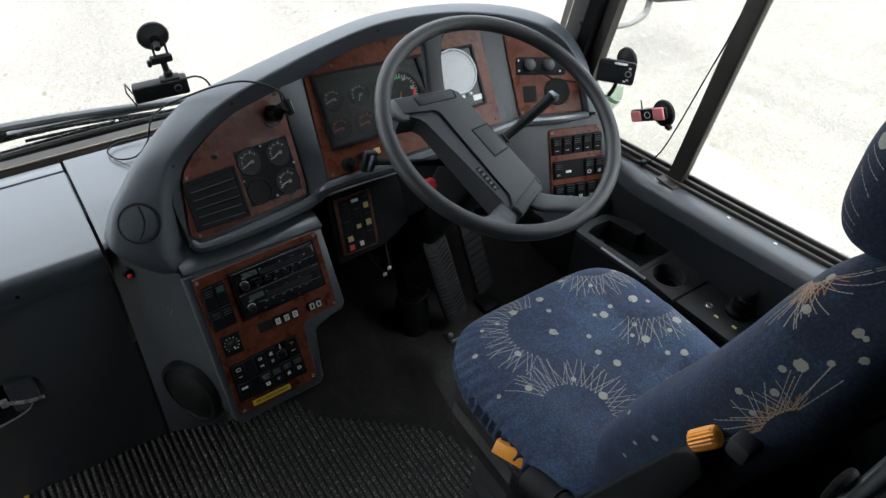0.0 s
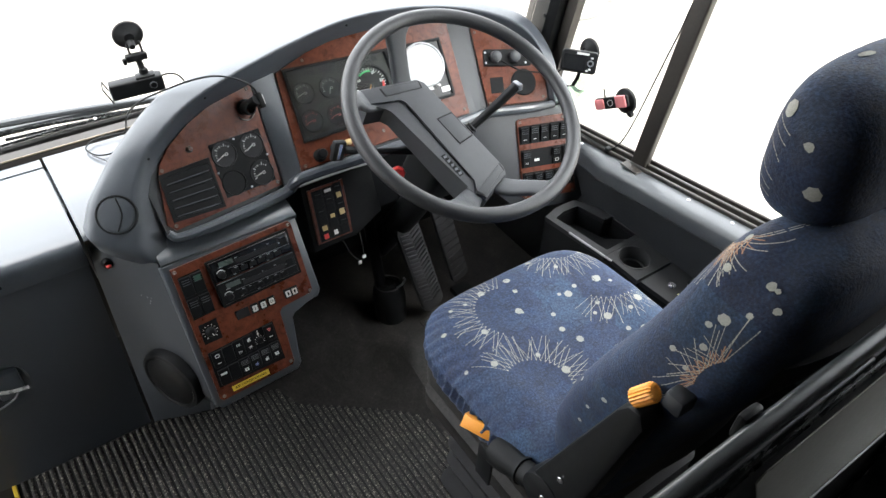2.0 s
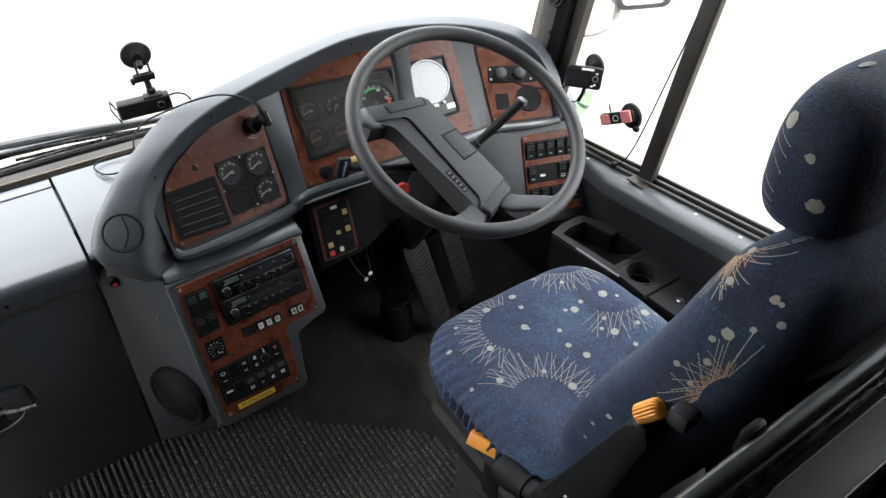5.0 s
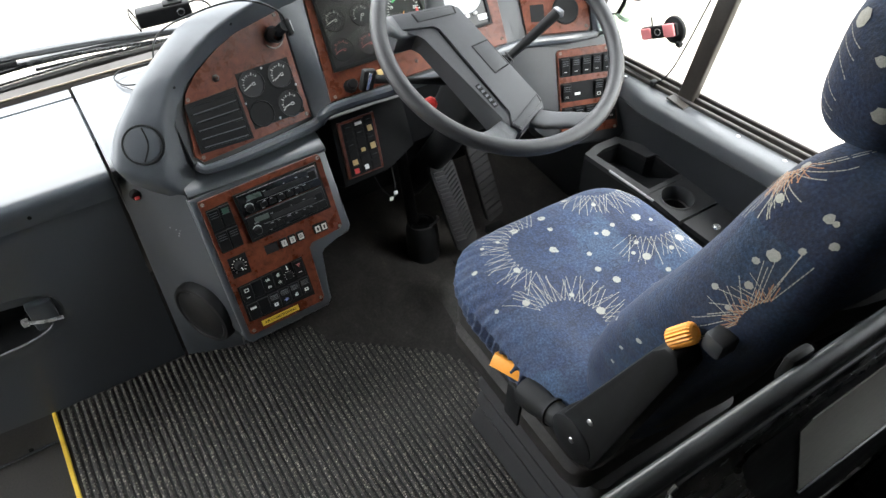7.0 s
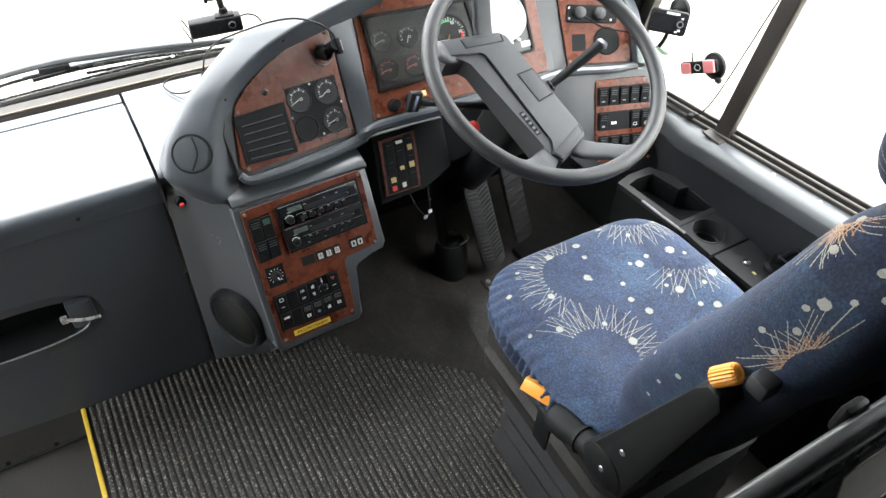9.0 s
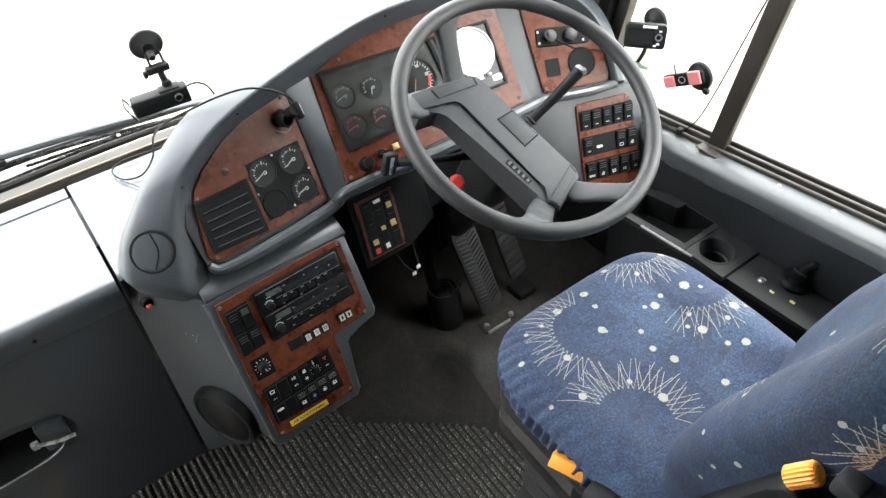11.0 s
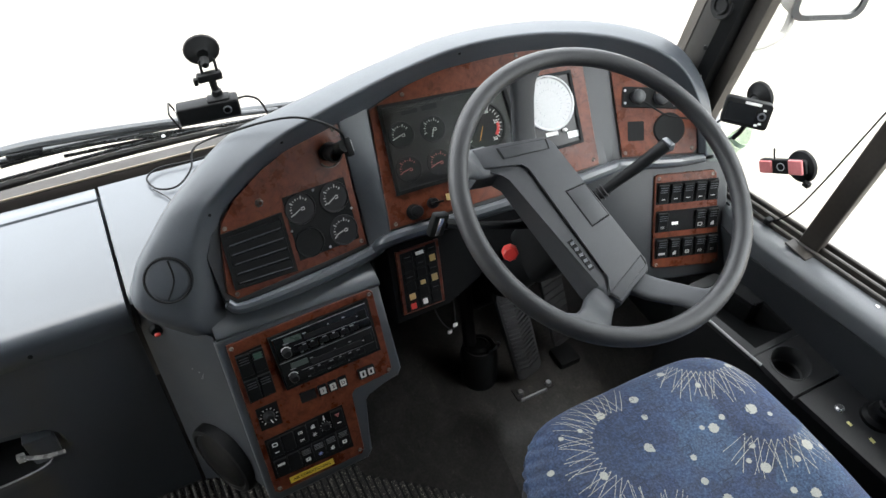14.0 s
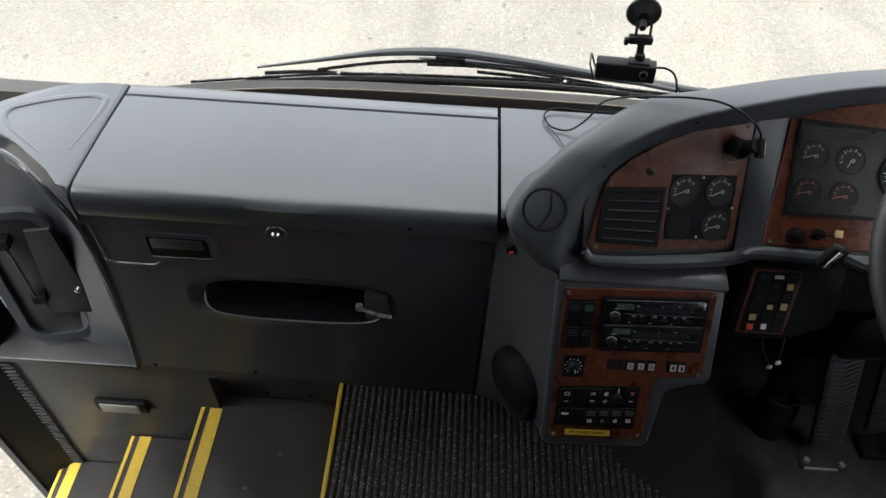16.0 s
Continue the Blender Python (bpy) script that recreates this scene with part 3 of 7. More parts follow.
# ---- entrance steps and left side ----
def steps():
    treads = ((-0.2, -0.285, -0.69), (-0.4, -0.69, -0.94), (-0.6, -0.94, -1.215))
    for z, x1, x0 in treads:
        s = tagged(thing("entrance_step", "dark rubber entrance step edged with yellow stripes", "step", "entrance steps"), kind="structure")
        part("tread", box(x0, 0.55, z - 0.2, x1 + 0.0, 1.572 if z < -0.3 else 1.618, z, 0.003), STEP_VINYL, s, "dark worn rubber tread")
        part("edge_stripe", box(x0 - 0.003, 0.55, z - 0.012, x0 + 0.007, 1.57, z + 0.003), YELLOW, s, "thin yellow nosing line")
        part("wide_stripe", box(x0 + 0.022, 0.55, z - 0.002, x0 + 0.056, 1.57, z + 0.0025), YELLOW, s, "broad yellow anti-slip stripe")
        for k in range(3):
            part("tread_screw", lathe([(0.0, 0.003), (0.005, 0.002), (0.006, 0)], pose(x0 + 0.1 + 0.07 * k, 1.25 + 0.1 * k, z), 10), DULL_STEEL, s)
    structure("floor_edge", box(-0.293, 0.55, -0.03, -0.283, 1.556, 0.006, 0.002), YELLOW, "thin yellow strip along the carpet's edge", "edging")
    structure("riser_top", box(-0.292, 0.55, -0.2, -0.284, 1.556, -0.028), STEP_VINYL, "dark riser below the floor edge", "riser", 0)
    w = tagged(thing("wall_stepwell", "dark grey front wall of the stepwell with a small lamp", "wall"), kind="structure")
    part("panel", box(-1.24, 1.574, -0.7, -0.645, 1.645, -0.0), STEP_VINYL, w, "dark scuffed panel")
    part("recess_panel", box(-0.645, 1.622, -0.25, -0.285, 1.64, 0.0), STEP_VINYL, w, "recessed dark panel above the upper step")
    part("recess_head", box(-0.645, 1.574, -0.045, -0.285, 1.622, -0.002), STEP_VINYL, w, "dark head of the recess")
    part("ledge", box(-1.24, 1.545, 0.012, -0.80, 1.80, 0.034, 0.006), PLASTIC_DARK, w, "grained ledge above the steps")
    # Pale bead painted as the highlight on the ledge's edge
    part("ledge_edge", tube([(-1.15, 1.546, 0.033), (-0.80, 1.546, 0.033)], 0.002, 6, 1), MARK_GLINT, w, "pale glint line on the ledge's front edge")
    part("corner_bead", tube([(-0.645, 1.621, -0.197), (-0.5, 1.621, -0.197), (-0.29, 1.621, -0.197)], 0.003, 6, 1), PLASTIC, w)
    for x in (-0.52, -0.4):
        part("wall_screw", lathe([(0.0, 0.004), (0.006, 0.003), (0.007, 0)], Matrix.Translation((x, 1.6215, -0.185)) @ Matrix.Rotation(radians(90), 4, "X"), 10), BLACK, w)
    lamp = thing("step_lamp", "small oblong step lamp with a frosted lens in a dark frame", "step lamp")
    part("housing", box(-0.985, 1.556, -0.232, -0.843, 1.5738, -0.180, 0.004), BLACK, lamp)
    part("lens", box(-0.970, 1.552, -0.228, -0.862, 1.557, -0.188, 0.002), mat("frosted_lens", (0.2, 0.2, 0.17), (0.28, 0.28, 0.24), 0.5), lamp, "cloudy yellowed lens")


steps()


def door_post():
    d = tagged(thing("door_1", "open entrance door's dark post with a ribbed rubber edge", "door post"), kind="structure")
    part("post", prism([(-1.26, 1.50), (-1.16, 1.58), (-1.16, 1.66), (-1.26, 1.66)], -0.72, 1.75), BLACK, d, "dark door post")
    rib = part("rubber_rib", box(-0.02, -0.004, -0.004, 0.02, 0.004, 0.004, 0.002), RUBBER, d, "ribbed rubber edging", pose_m=Matrix.Translation((-1.17, 1.565, -0.66)))
    for k in range(1, 40):
        share("rubber_rib", rib, d, Matrix.Translation((-1.17, 1.565, -0.66 + 0.017 * k)))
    part("outer_edge", box(-1.285, 1.49, -0.72, -1.262, 1.66, 1.75), RUBBER, d)


door_post()


# ---- dashboard: passenger side ----
def wp(frame_m, x, y, z=0.0):
    return frame_m @ Vector((x, y, z))


def lid_section(x):
    """Ring of the cabinet in the y-z plane: rounded front lip, flat top."""
    dent = 0.006 * math.exp(-((x + 0.36) / 0.085) ** 2)
    return [(x, 1.836, 0.52), (x, 1.836, 0.646), (x, 1.8335, 0.6505), (x, 1.70, 0.656), (x, 1.58, 0.656 - dent * 0.5), (x, 1.56, 0.6545 - dent * 0.8), (x, 1.548, 0.652 - dent), (x, 1.538, 0.6475 - dent), (x, 1.5315, 0.640 - dent * 0.7),
            (x, 1.528 + dent, 0.630), (x, 1.5275 + dent, 0.612), (x, 1.533, 0.592), (x, 1.545, 0.585), (x, 1.56, 0.585)]


def passenger_cabinet():
    cab = thing("dashboard_cabinet", "slate-grey moulded dashboard cabinet with a lift-up lid and recessed grab handle", "dashboard cabinet")
    xs = [-0.752 + 0.798 * k / 84 for k in range(85)]
    part("lid", loft([lid_section(x) for x in xs]), PLASTIC, cab, "pale-reflecting slate plastic lid, slightly dented front lip", 40)
    # front with a long recess for the hand
    hx0, hx1, hz0, hz1 = -0.605, -0.146, 0.247, 0.422
    def front_poly():
        return [(-0.80, 0.03), (-0.5, 0.022), (-0.29, 0.004), (0.045, 0.004), (0.045, 0.588), (-0.765, 0.588), (-0.776, 0.53)]
    n = 48
    cx, cz = (hx0 + hx1) / 2, (hz0 + hz1) / 2
    poly = front_poly()
    def ray_out(a):
        d = Vector((math.cos(a), math.sin(a)))
        best = 9
        for p, q in zip(poly, poly[1:] + poly[:1]):
            p, q = Vector(p) - Vector((cx, cz)), Vector(q) - Vector((cx, cz))
            e = q - p
            den = d.x * e.y - d.y * e.x
            if abs(den) > 1e-9:
                t = (p.x * e.y - p.y * e.x) / den
                s = (p.x * d.y - p.y * d.x) / den
                if t > 0 and -1e-6 <= s <= 1 + 1e-6:
                    best = min(best, t)
        return (cx + d.x * best, cz + d.y * best)
    angs = sorted([2 * math.pi * k / n for k in range(n)] + [math.atan2(z - cz, x - cx) % (2 * math.pi) for x, z in poly])
    rows = [[], [], [], [], []]
    near = []
    for a in angs:
        ox, oz = ray_out(a)
        c, s = math.cos(a), math.sin(a)
        k = (abs(c) ** 3 + abs(s) ** 3) ** (-1 / 3)
        ix, iz = cx + c * k * (hx1 - hx0) / 2, cz + s * k * (hz1 - hz0) / 2
        jx, jz = cx + c * k * (hx1 - hx0) / 2 * 0.86, cz - 0.008 + s * k * (hz1 - hz0) / 2 * 0.58
        y = lambda z: 1.548 + 0.006 * math.cos(z * 3)
        rows[0].append((ox, y(oz), oz))
        rows[1].append((ix, y(iz), iz))
        near.append((ix + 0.07 * (ox - ix), y(iz + 0.07 * (oz - iz)), iz + 0.07 * (oz - iz)))
        sink = min(1, max(0, 0.5 + 1.1 * s + 0.25 * abs(c) * (c < 0)))
        rows[2].append((0.8 * ix + 0.2 * jx, y(iz) - 0.002 + 0.014 * sink, 0.8 * iz + 0.2 * jz))
        rows[3].append((jx, y(iz) - 0.006 + 0.028 * sink, jz))
        rows[4].append((cx + (jx - cx) * 0.96, 1.62, cz + (jz - cz) * 0.85))
    part("front", loft([rows[0], near, *rows[1:4]], caps=False), PLASTIC, cab, "slate plastic front, scuffed", 30)
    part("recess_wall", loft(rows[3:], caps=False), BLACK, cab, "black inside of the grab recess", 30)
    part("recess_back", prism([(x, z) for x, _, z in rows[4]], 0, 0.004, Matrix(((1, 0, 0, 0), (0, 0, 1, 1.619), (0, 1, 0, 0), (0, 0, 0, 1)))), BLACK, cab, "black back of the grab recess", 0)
    low = [Vector(p) + Vector((0, -0.003, 0)) for p, a in zip(rows[3], angs) if math.pi * 0.93 < a < math.pi * 2.0]
    # Lip coloured pale to stand for sky light on its upturned edge
    part("recess_lip", tube(low, 0.0024, 8, 1), MARK_GLINT, cab, "lower lip of the recess, paled for the light it catches")
    part("lever_plate", box(-0.216, 1.550, 0.292, -0.162, 1.580, 0.372, 0.006), PLASTIC, cab, "slate plate behind the lever")
    part("release_lever", join(tube([(-0.226, 1.546, 0.338), (-0.19, 1.537, 0.330), (-0.156, 1.539, 0.321)], 0.0050, 8, 4, flat=0.6), box(-0.234, 1.540, 0.331, -0.220, 1.553, 0.347, 0.002)), BRIGHT_METAL, cab, "small chrome release lever")
    # Pale line painted as the highlight along the front's top
    part("front_top_edge", tube([(-0.772, 1.5475, 0.5885), (-0.6, 1.5475, 0.5885), (-0.44, 1.5475, 0.5885)], 0.0014, 6, 1), MARK_GLINT, cab, "thin pale glint line along the front's upper edge")
    # latch button
    at = Matrix.Translation((-0.380, 1.548, 0.560)) @ Matrix.Rotation(radians(90), 4, "X")
    part("latch_cup", lathe([(0.021, 0.0005), (0.019, 0.003), (0.016, 0.002), (0.014, -0.004), (0.0, -0.005)], at, 24), PLASTIC, cab, "dished latch surround")
    part("latch", lathe([(0.0, 0.012), (0.006, 0.011), (0.009, 0.007), (0.009, -0.004)], at, 20), CHROME, cab, "round chrome latch button")
    # small inset tray with a stepped relief beside it
    fy = Matrix(((1, 0, 0, 0), (0, 0, -1, 1.548), (0, 1, 0, 0), (0, 0, 0, 1)))
    part("inset_frame", ring_frame(rrect(-0.662, 0.457, -0.504, 0.540, 0.018), rrect(-0.648, 0.470, -0.522, 0.529, 0.008), -0.003, 0.005, fy), PLASTIC, cab, "raised rim of the inset tray", 30)
    part("inset_tray", box(-0.649, 1.5455, 0.469, -0.521, 1.552, 0.530, 0.002), BLACK, cab, "dark inset tray")
    part("inset_edge", tube([(-0.647, 1.542, 0.471), (-0.523, 1.542, 0.474)], 0.0013, 6, 1), MARK_GLINT, cab, "thin pale line along the lower rim")
    part("inset_flap", box(-0.640, 1.5415, 0.497, -0.535, 1.547, 0.524, 0.003), PLASTIC_DARK, cab, "dark hinged flap of the tray")
    relief = [(-0.752, 0.545), (-0.749, 0.47), (-0.745, 0.438), (-0.70, 0.434), (-0.653, 0.435), (-0.637, 0.446), (-0.625, 0.460), (-0.60, 0.464)]
    part("relief_line", tube([(x, 1.5495, z) for x, z in relief], 0.0045, 8, 5), PLASTIC, cab, "moulded relief line")
    for x, z in ((-0.751, 0.046), (-0.502, 0.04)):
        part("front_screw", lathe([(0.0, 0.003), (0.005, 0.002), (0.006, 0)], Matrix.Translation((x, 1.5475, z)) @ Matrix.Rotation(radians(90), 4, "X"), 10), BLACK, cab)
    part("lid_screw", lathe([(0.0, 0.002), (0.004, 0.001), (0.004, 0)], Matrix.Translation((-0.116, 1.527, 0.618)) @ Matrix.Rotation(radians(80), 4, "X"), 10), BLACK, cab)
    part("back_strip", loft([[(x, y, z) for y, z in ((1.8395, 0.56), (1.8395, 0.645), (1.843, 0.6495), (1.876, 0.649), (1.886, 0.642), (1.888, 0.56))] for x in xs]), PLASTIC, cab, "flush strip behind the lid")
    return cab


passenger_cabinet()


def corner_trim():
    c = thing("corner_trim", "slate-grey moulded corner trim beside the entrance", "corner trim")
    plan = [(-0.758, 1.53), (-0.758, 1.880), (-0.803, 1.874), (-0.860, 1.864), (-0.906, 1.850), (-0.957, 1.826), (-1.001, 1.791), (-1.02, 1.75), (-0.985, 1.70), (-0.904, 1.656), (-0.819, 1.589), (-0.776, 1.558)]
    part("top", prism(plan, 0.56, 0.652, bevel=0.01, seg=3), PLASTIC, c, "pale-reflecting top of the corner")
    ridge = [(-0.798, 1.649), (-0.787, 1.73), (-0.783, 1.795), (-0.79, 1.818), (-0.82, 1.825), (-0.878, 1.811), (-0.935, 1.786), (-0.964, 1.766), (-0.967, 1.739), (-0.935, 1.70), (-0.85, 1.635)]
    part("top_ridge", tube([(x, y, 0.6520) for x, y in ridge], 0.0075, 10, 6, radii=[0.002, 0.006, 0.008, 0.008, 0.008, 0.006, 0.002], flat=0.5), PLASTIC, c, "raised rounded rim")
    # slanting side with a pocket, down to the ledge
    part("pocket_panel", loft([[(-0.795, 1.575, 0.034), (-1.17, 1.665, 0.034)], [(-0.80, 1.60, 0.3), (-1.16, 1.70, 0.3)], [(-0.79, 1.60, 0.60), (-1.06, 1.76, 0.62)]], closed=False, caps=False), PLASTIC, c, "slate slanting side panel")
    part("front_edge", tube([(-0.803, 1.556, 0.02), (-0.78, 1.553, 0.25), (-0.772, 1.548, 0.45), (-0.780, 1.546, 0.56), (-0.800, 1.550, 0.612), (-0.838, 1.570, 0.655), (-0.885, 1.600, 0.668), (-0.95, 1.63, 0.668)], 0.0065, 8, 6), PLASTIC, c, "rounded slate edge")
    pk = plane_frame((-0.985, 1.63, 0.27), 14, 3)
    part("map_pocket", prism(rrect(-0.085, -0.205, 0.068, 0.20, 0.05, 6), 0, 0.010, pk, 0.004, 2), PLASTIC_DARK, c, "dark back of the moulded pocket")
    part("pocket_rim", ring_frame(rrect(-0.10, -0.215, 0.078, 0.215, 0.055, 6), rrect(-0.078, -0.193, 0.058, 0.195, 0.045, 6), 0.0, 0.020, pk), PLASTIC, c, "rounded rim of the pocket", 40)
    part("pocket_cover", prism([(0.0, -0.10), (0.086, -0.115), (0.090, -0.03), (0.074, 0.165), (0.022, 0.167)], 0.022, 0.030, pk, 0.002, 2), PLASTIC_DARK, c, "flat cover plate over the pocket")
    part("strap_bar", tube([wp(pk, *p) for p in ((-0.05, 0.19, 0.02), (-0.033, 0.15, 0.034), (-0.023, 0.094, 0.036), (-0.019, -0.024, 0.036), (-0.008, -0.075, 0.03))], 0.0035, 8, 5), PLASTIC, c, "thin bar beside the cover")
    for x, y in ((-0.033, 0.14), (-0.016, -0.04)):
        part("hinge", prism(rrect(x - 0.014, y - 0.014, x + 0.018, y + 0.012, 0.003, 2), 0.012, 0.042, pk, 0.002, 1), BLACK, c, "small black hinge")
    part("knob", lathe([(0.0, 0.01), (0.006, 0.008), (0.007, 0)], Matrix.Translation((-0.875, 1.583, 0.29)) @ Matrix.Rotation(radians(90), 4, "X"), 14), CHROME, c, "small chrome button")


corner_trim()

# ---- dashboard: driver's side ----
def screw_mesh():
    me = lathe([(0.0, 0.0012), (0.0018, 0.0005), (0.0032, 0.0018), (0.0042, 0.0)], None, 10)
    return me


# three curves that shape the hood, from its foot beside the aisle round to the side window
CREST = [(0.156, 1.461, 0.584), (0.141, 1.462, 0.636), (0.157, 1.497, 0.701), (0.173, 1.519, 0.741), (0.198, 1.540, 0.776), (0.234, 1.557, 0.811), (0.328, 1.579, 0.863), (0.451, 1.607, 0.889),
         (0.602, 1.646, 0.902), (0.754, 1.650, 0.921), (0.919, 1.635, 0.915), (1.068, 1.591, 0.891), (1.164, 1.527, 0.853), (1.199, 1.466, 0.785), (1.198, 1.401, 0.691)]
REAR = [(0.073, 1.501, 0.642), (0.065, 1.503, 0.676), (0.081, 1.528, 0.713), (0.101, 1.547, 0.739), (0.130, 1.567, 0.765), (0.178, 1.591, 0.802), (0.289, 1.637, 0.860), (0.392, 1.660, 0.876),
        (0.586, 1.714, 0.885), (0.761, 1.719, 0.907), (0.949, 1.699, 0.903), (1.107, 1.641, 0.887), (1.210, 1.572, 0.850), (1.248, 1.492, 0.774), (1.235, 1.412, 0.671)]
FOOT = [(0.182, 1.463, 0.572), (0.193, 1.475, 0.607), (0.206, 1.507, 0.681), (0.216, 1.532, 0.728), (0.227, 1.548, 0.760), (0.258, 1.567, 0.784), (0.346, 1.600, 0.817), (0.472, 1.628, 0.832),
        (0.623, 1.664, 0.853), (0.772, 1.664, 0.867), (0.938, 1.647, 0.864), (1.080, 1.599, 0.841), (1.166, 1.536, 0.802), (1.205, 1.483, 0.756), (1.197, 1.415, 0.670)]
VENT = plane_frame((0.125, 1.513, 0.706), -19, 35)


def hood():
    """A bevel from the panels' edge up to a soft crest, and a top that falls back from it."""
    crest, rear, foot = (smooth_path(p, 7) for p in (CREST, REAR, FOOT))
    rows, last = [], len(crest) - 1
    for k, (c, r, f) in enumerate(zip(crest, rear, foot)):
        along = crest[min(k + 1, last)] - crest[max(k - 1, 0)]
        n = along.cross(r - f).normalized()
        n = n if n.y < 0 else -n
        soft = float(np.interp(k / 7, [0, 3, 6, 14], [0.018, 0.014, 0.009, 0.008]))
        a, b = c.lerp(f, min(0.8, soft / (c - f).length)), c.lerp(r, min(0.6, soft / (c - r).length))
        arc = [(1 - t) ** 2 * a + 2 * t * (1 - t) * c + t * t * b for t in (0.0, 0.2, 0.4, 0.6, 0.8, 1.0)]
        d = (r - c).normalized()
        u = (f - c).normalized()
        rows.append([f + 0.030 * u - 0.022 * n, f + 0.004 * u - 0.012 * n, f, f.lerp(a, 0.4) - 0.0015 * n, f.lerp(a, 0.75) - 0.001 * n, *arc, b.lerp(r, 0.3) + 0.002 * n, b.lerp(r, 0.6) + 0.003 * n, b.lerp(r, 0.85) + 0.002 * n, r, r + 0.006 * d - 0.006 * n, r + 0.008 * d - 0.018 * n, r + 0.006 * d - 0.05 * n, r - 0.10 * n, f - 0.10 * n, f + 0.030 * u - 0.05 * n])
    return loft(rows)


def dashboard():
    dash = thing("dashboard", "slate-grey moulded wraparound coach dashboard with wood-effect panels", "dashboard")
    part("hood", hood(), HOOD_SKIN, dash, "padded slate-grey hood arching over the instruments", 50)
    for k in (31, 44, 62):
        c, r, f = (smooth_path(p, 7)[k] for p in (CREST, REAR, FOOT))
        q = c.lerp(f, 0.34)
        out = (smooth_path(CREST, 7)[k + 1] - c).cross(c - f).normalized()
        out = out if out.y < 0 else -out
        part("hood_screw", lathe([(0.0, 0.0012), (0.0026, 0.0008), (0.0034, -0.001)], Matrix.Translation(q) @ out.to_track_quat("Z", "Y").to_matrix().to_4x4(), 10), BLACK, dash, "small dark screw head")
    # face behind the wood panels
    cols = [(PL, -0.185, -0.09, 0.0), (PL, -0.15, -0.10, 0.056), (PL, -0.11, -0.105, 0.088), (PL, -0.05, -0.105, 0.115), (PL, 0.02, -0.105, 0.14), (PL, 0.125, -0.108, 0.165), (PM, -0.03, -0.155, 0.11), (PM, 0.1, -0.15, 0.15), (PM, 0.28, -0.145, 0.16), (PM, 0.45, -0.13, 0.15),
            (PR, -0.045, -0.065, 0.17), (PR, 0.06, -0.065, 0.15), (PR, 0.15, -0.065, 0.11)]
    rows = [[wp(f, x, a + (b - a) * k / 4, -0.004) for k in range(5)] + [wp(f, x, b, -0.05), wp(f, x, a, -0.05)] for f, x, a, b in cols]
    part("face", loft(rows), PLASTIC_DARK, dash, "dark slate face between the panels", 25)
    strip_rows = []
    for k in range(9):
        t = k / 8
        a, b = wp(PL, 0.117, 0.152, 0.0).lerp(wp(PL, 0.095, -0.102, 0.0), t), wp(PM, -0.017, 0.094, 0.0).lerp(wp(PM, -0.031, -0.150, 0.0), t)
        n = Vector((0.02, -0.82, 0.57))
        strip_rows.append([a - 0.02 * n, a + 0.001 * n, a.lerp(b, 0.1) + 0.003 * n, a.lerp(b, 0.5) + 0.003 * n, a.lerp(b, 0.9) + 0.003 * n, b + 0.001 * n, b - 0.02 * n])
    part("panel_strip", loft(strip_rows, closed=False, caps=False), HOOD_SKIN, dash, "dark slate strip between the wood panels", 50)
    # rounded ridge under the panels
    ridge = [wp(PL, -0.185, -0.085, 0.004), wp(PL, -0.16, -0.104, 0.006), wp(PL, -0.04, -0.112, 0.008), wp(PL, 0.09, -0.112, 0.008), wp(PM, -0.03, -0.158, 0.008), wp(PM, 0.15, -0.152, 0.008), wp(PM, 0.3, -0.145, 0.008), wp(PM, 0.44, -0.132, 0.008),
             wp(PR, -0.03, -0.066, 0.008), wp(PR, 0.08, -0.066, 0.008), wp(PR, 0.15, -0.06, 0.004)]
    part("ridge", tube(ridge, 0.013, 10, 5, radii=[0.008, 0.013, 0.013, 0.013, 0.012, 0.01]), PLASTIC, dash, "rounded ridge below the panels")
    # shelf that slopes from the ridge to the radio
    sec = lambda x: [(x, 1.56, 0.635), (x, 1.510 + (x - 0.2) * 0.12, 0.646), (x, 1.502 + (x - 0.2) * 0.12, 0.634), (x, 1.494 + (x - 0.2) * 0.11, 0.622), (x, 1.480 + (x - 0.2) * 0.07, 0.6135), (x, 1.462 + (x - 0.2) * 0.02, 0.607), (x, 1.4465, 0.603), (x, 1.4435, 0.600), (x, 1.444, 0.592), (x, 1.56, 0.56)]
    part("shelf", loft([sec(x) for x in (0.165, 0.2, 0.3, 0.4, 0.462, 0.472)]), PLASTIC, dash, "smooth slate shelf above the radio")
    # console that carries the radio
    outer = [(-0.193, 0.128), (0.108, 0.136), (0.118, 0.12), (0.122, -0.058), (0.112, -0.072), (0.042, -0.078), (0.03, -0.09), (0.024, -0.205), (0.012, -0.218), (-0.178, -0.222), (-0.19, -0.21)]
    part("radio_console", prism(outer, -0.30, -0.003, PC, 0.007, 3), PLASTIC, dash, "slate console around the radio panel")
    near = [(0.160, 1.455, 0.60), (0.1615, 1.424, 0.55), (0.163, 1.396, 0.50), (0.1655, 1.345, 0.405), (0.168, 1.294, 0.312), (0.171, 1.33, 0.25), (0.176, 1.40, 0.17), (0.185, 1.47, 0.08), (0.19, 1.505, 0.0)]
    rows = []
    for x, y, z in near:
        far = Vector((0.053, 1.552, z + 0.05 * z))
        edge = Vector((x, y, z))
        flat = [far.lerp(edge, t) + Vector((-0.9, -0.4, 0.0)) * 0.004 * math.sin(math.pi * t) for t in (0.0, 0.2, 0.4, 0.6, 0.8, 0.93)]
        rows.append([*flat, edge + Vector((0.002, -0.001, 0)), edge + Vector((0.010, 0.006, 0))])
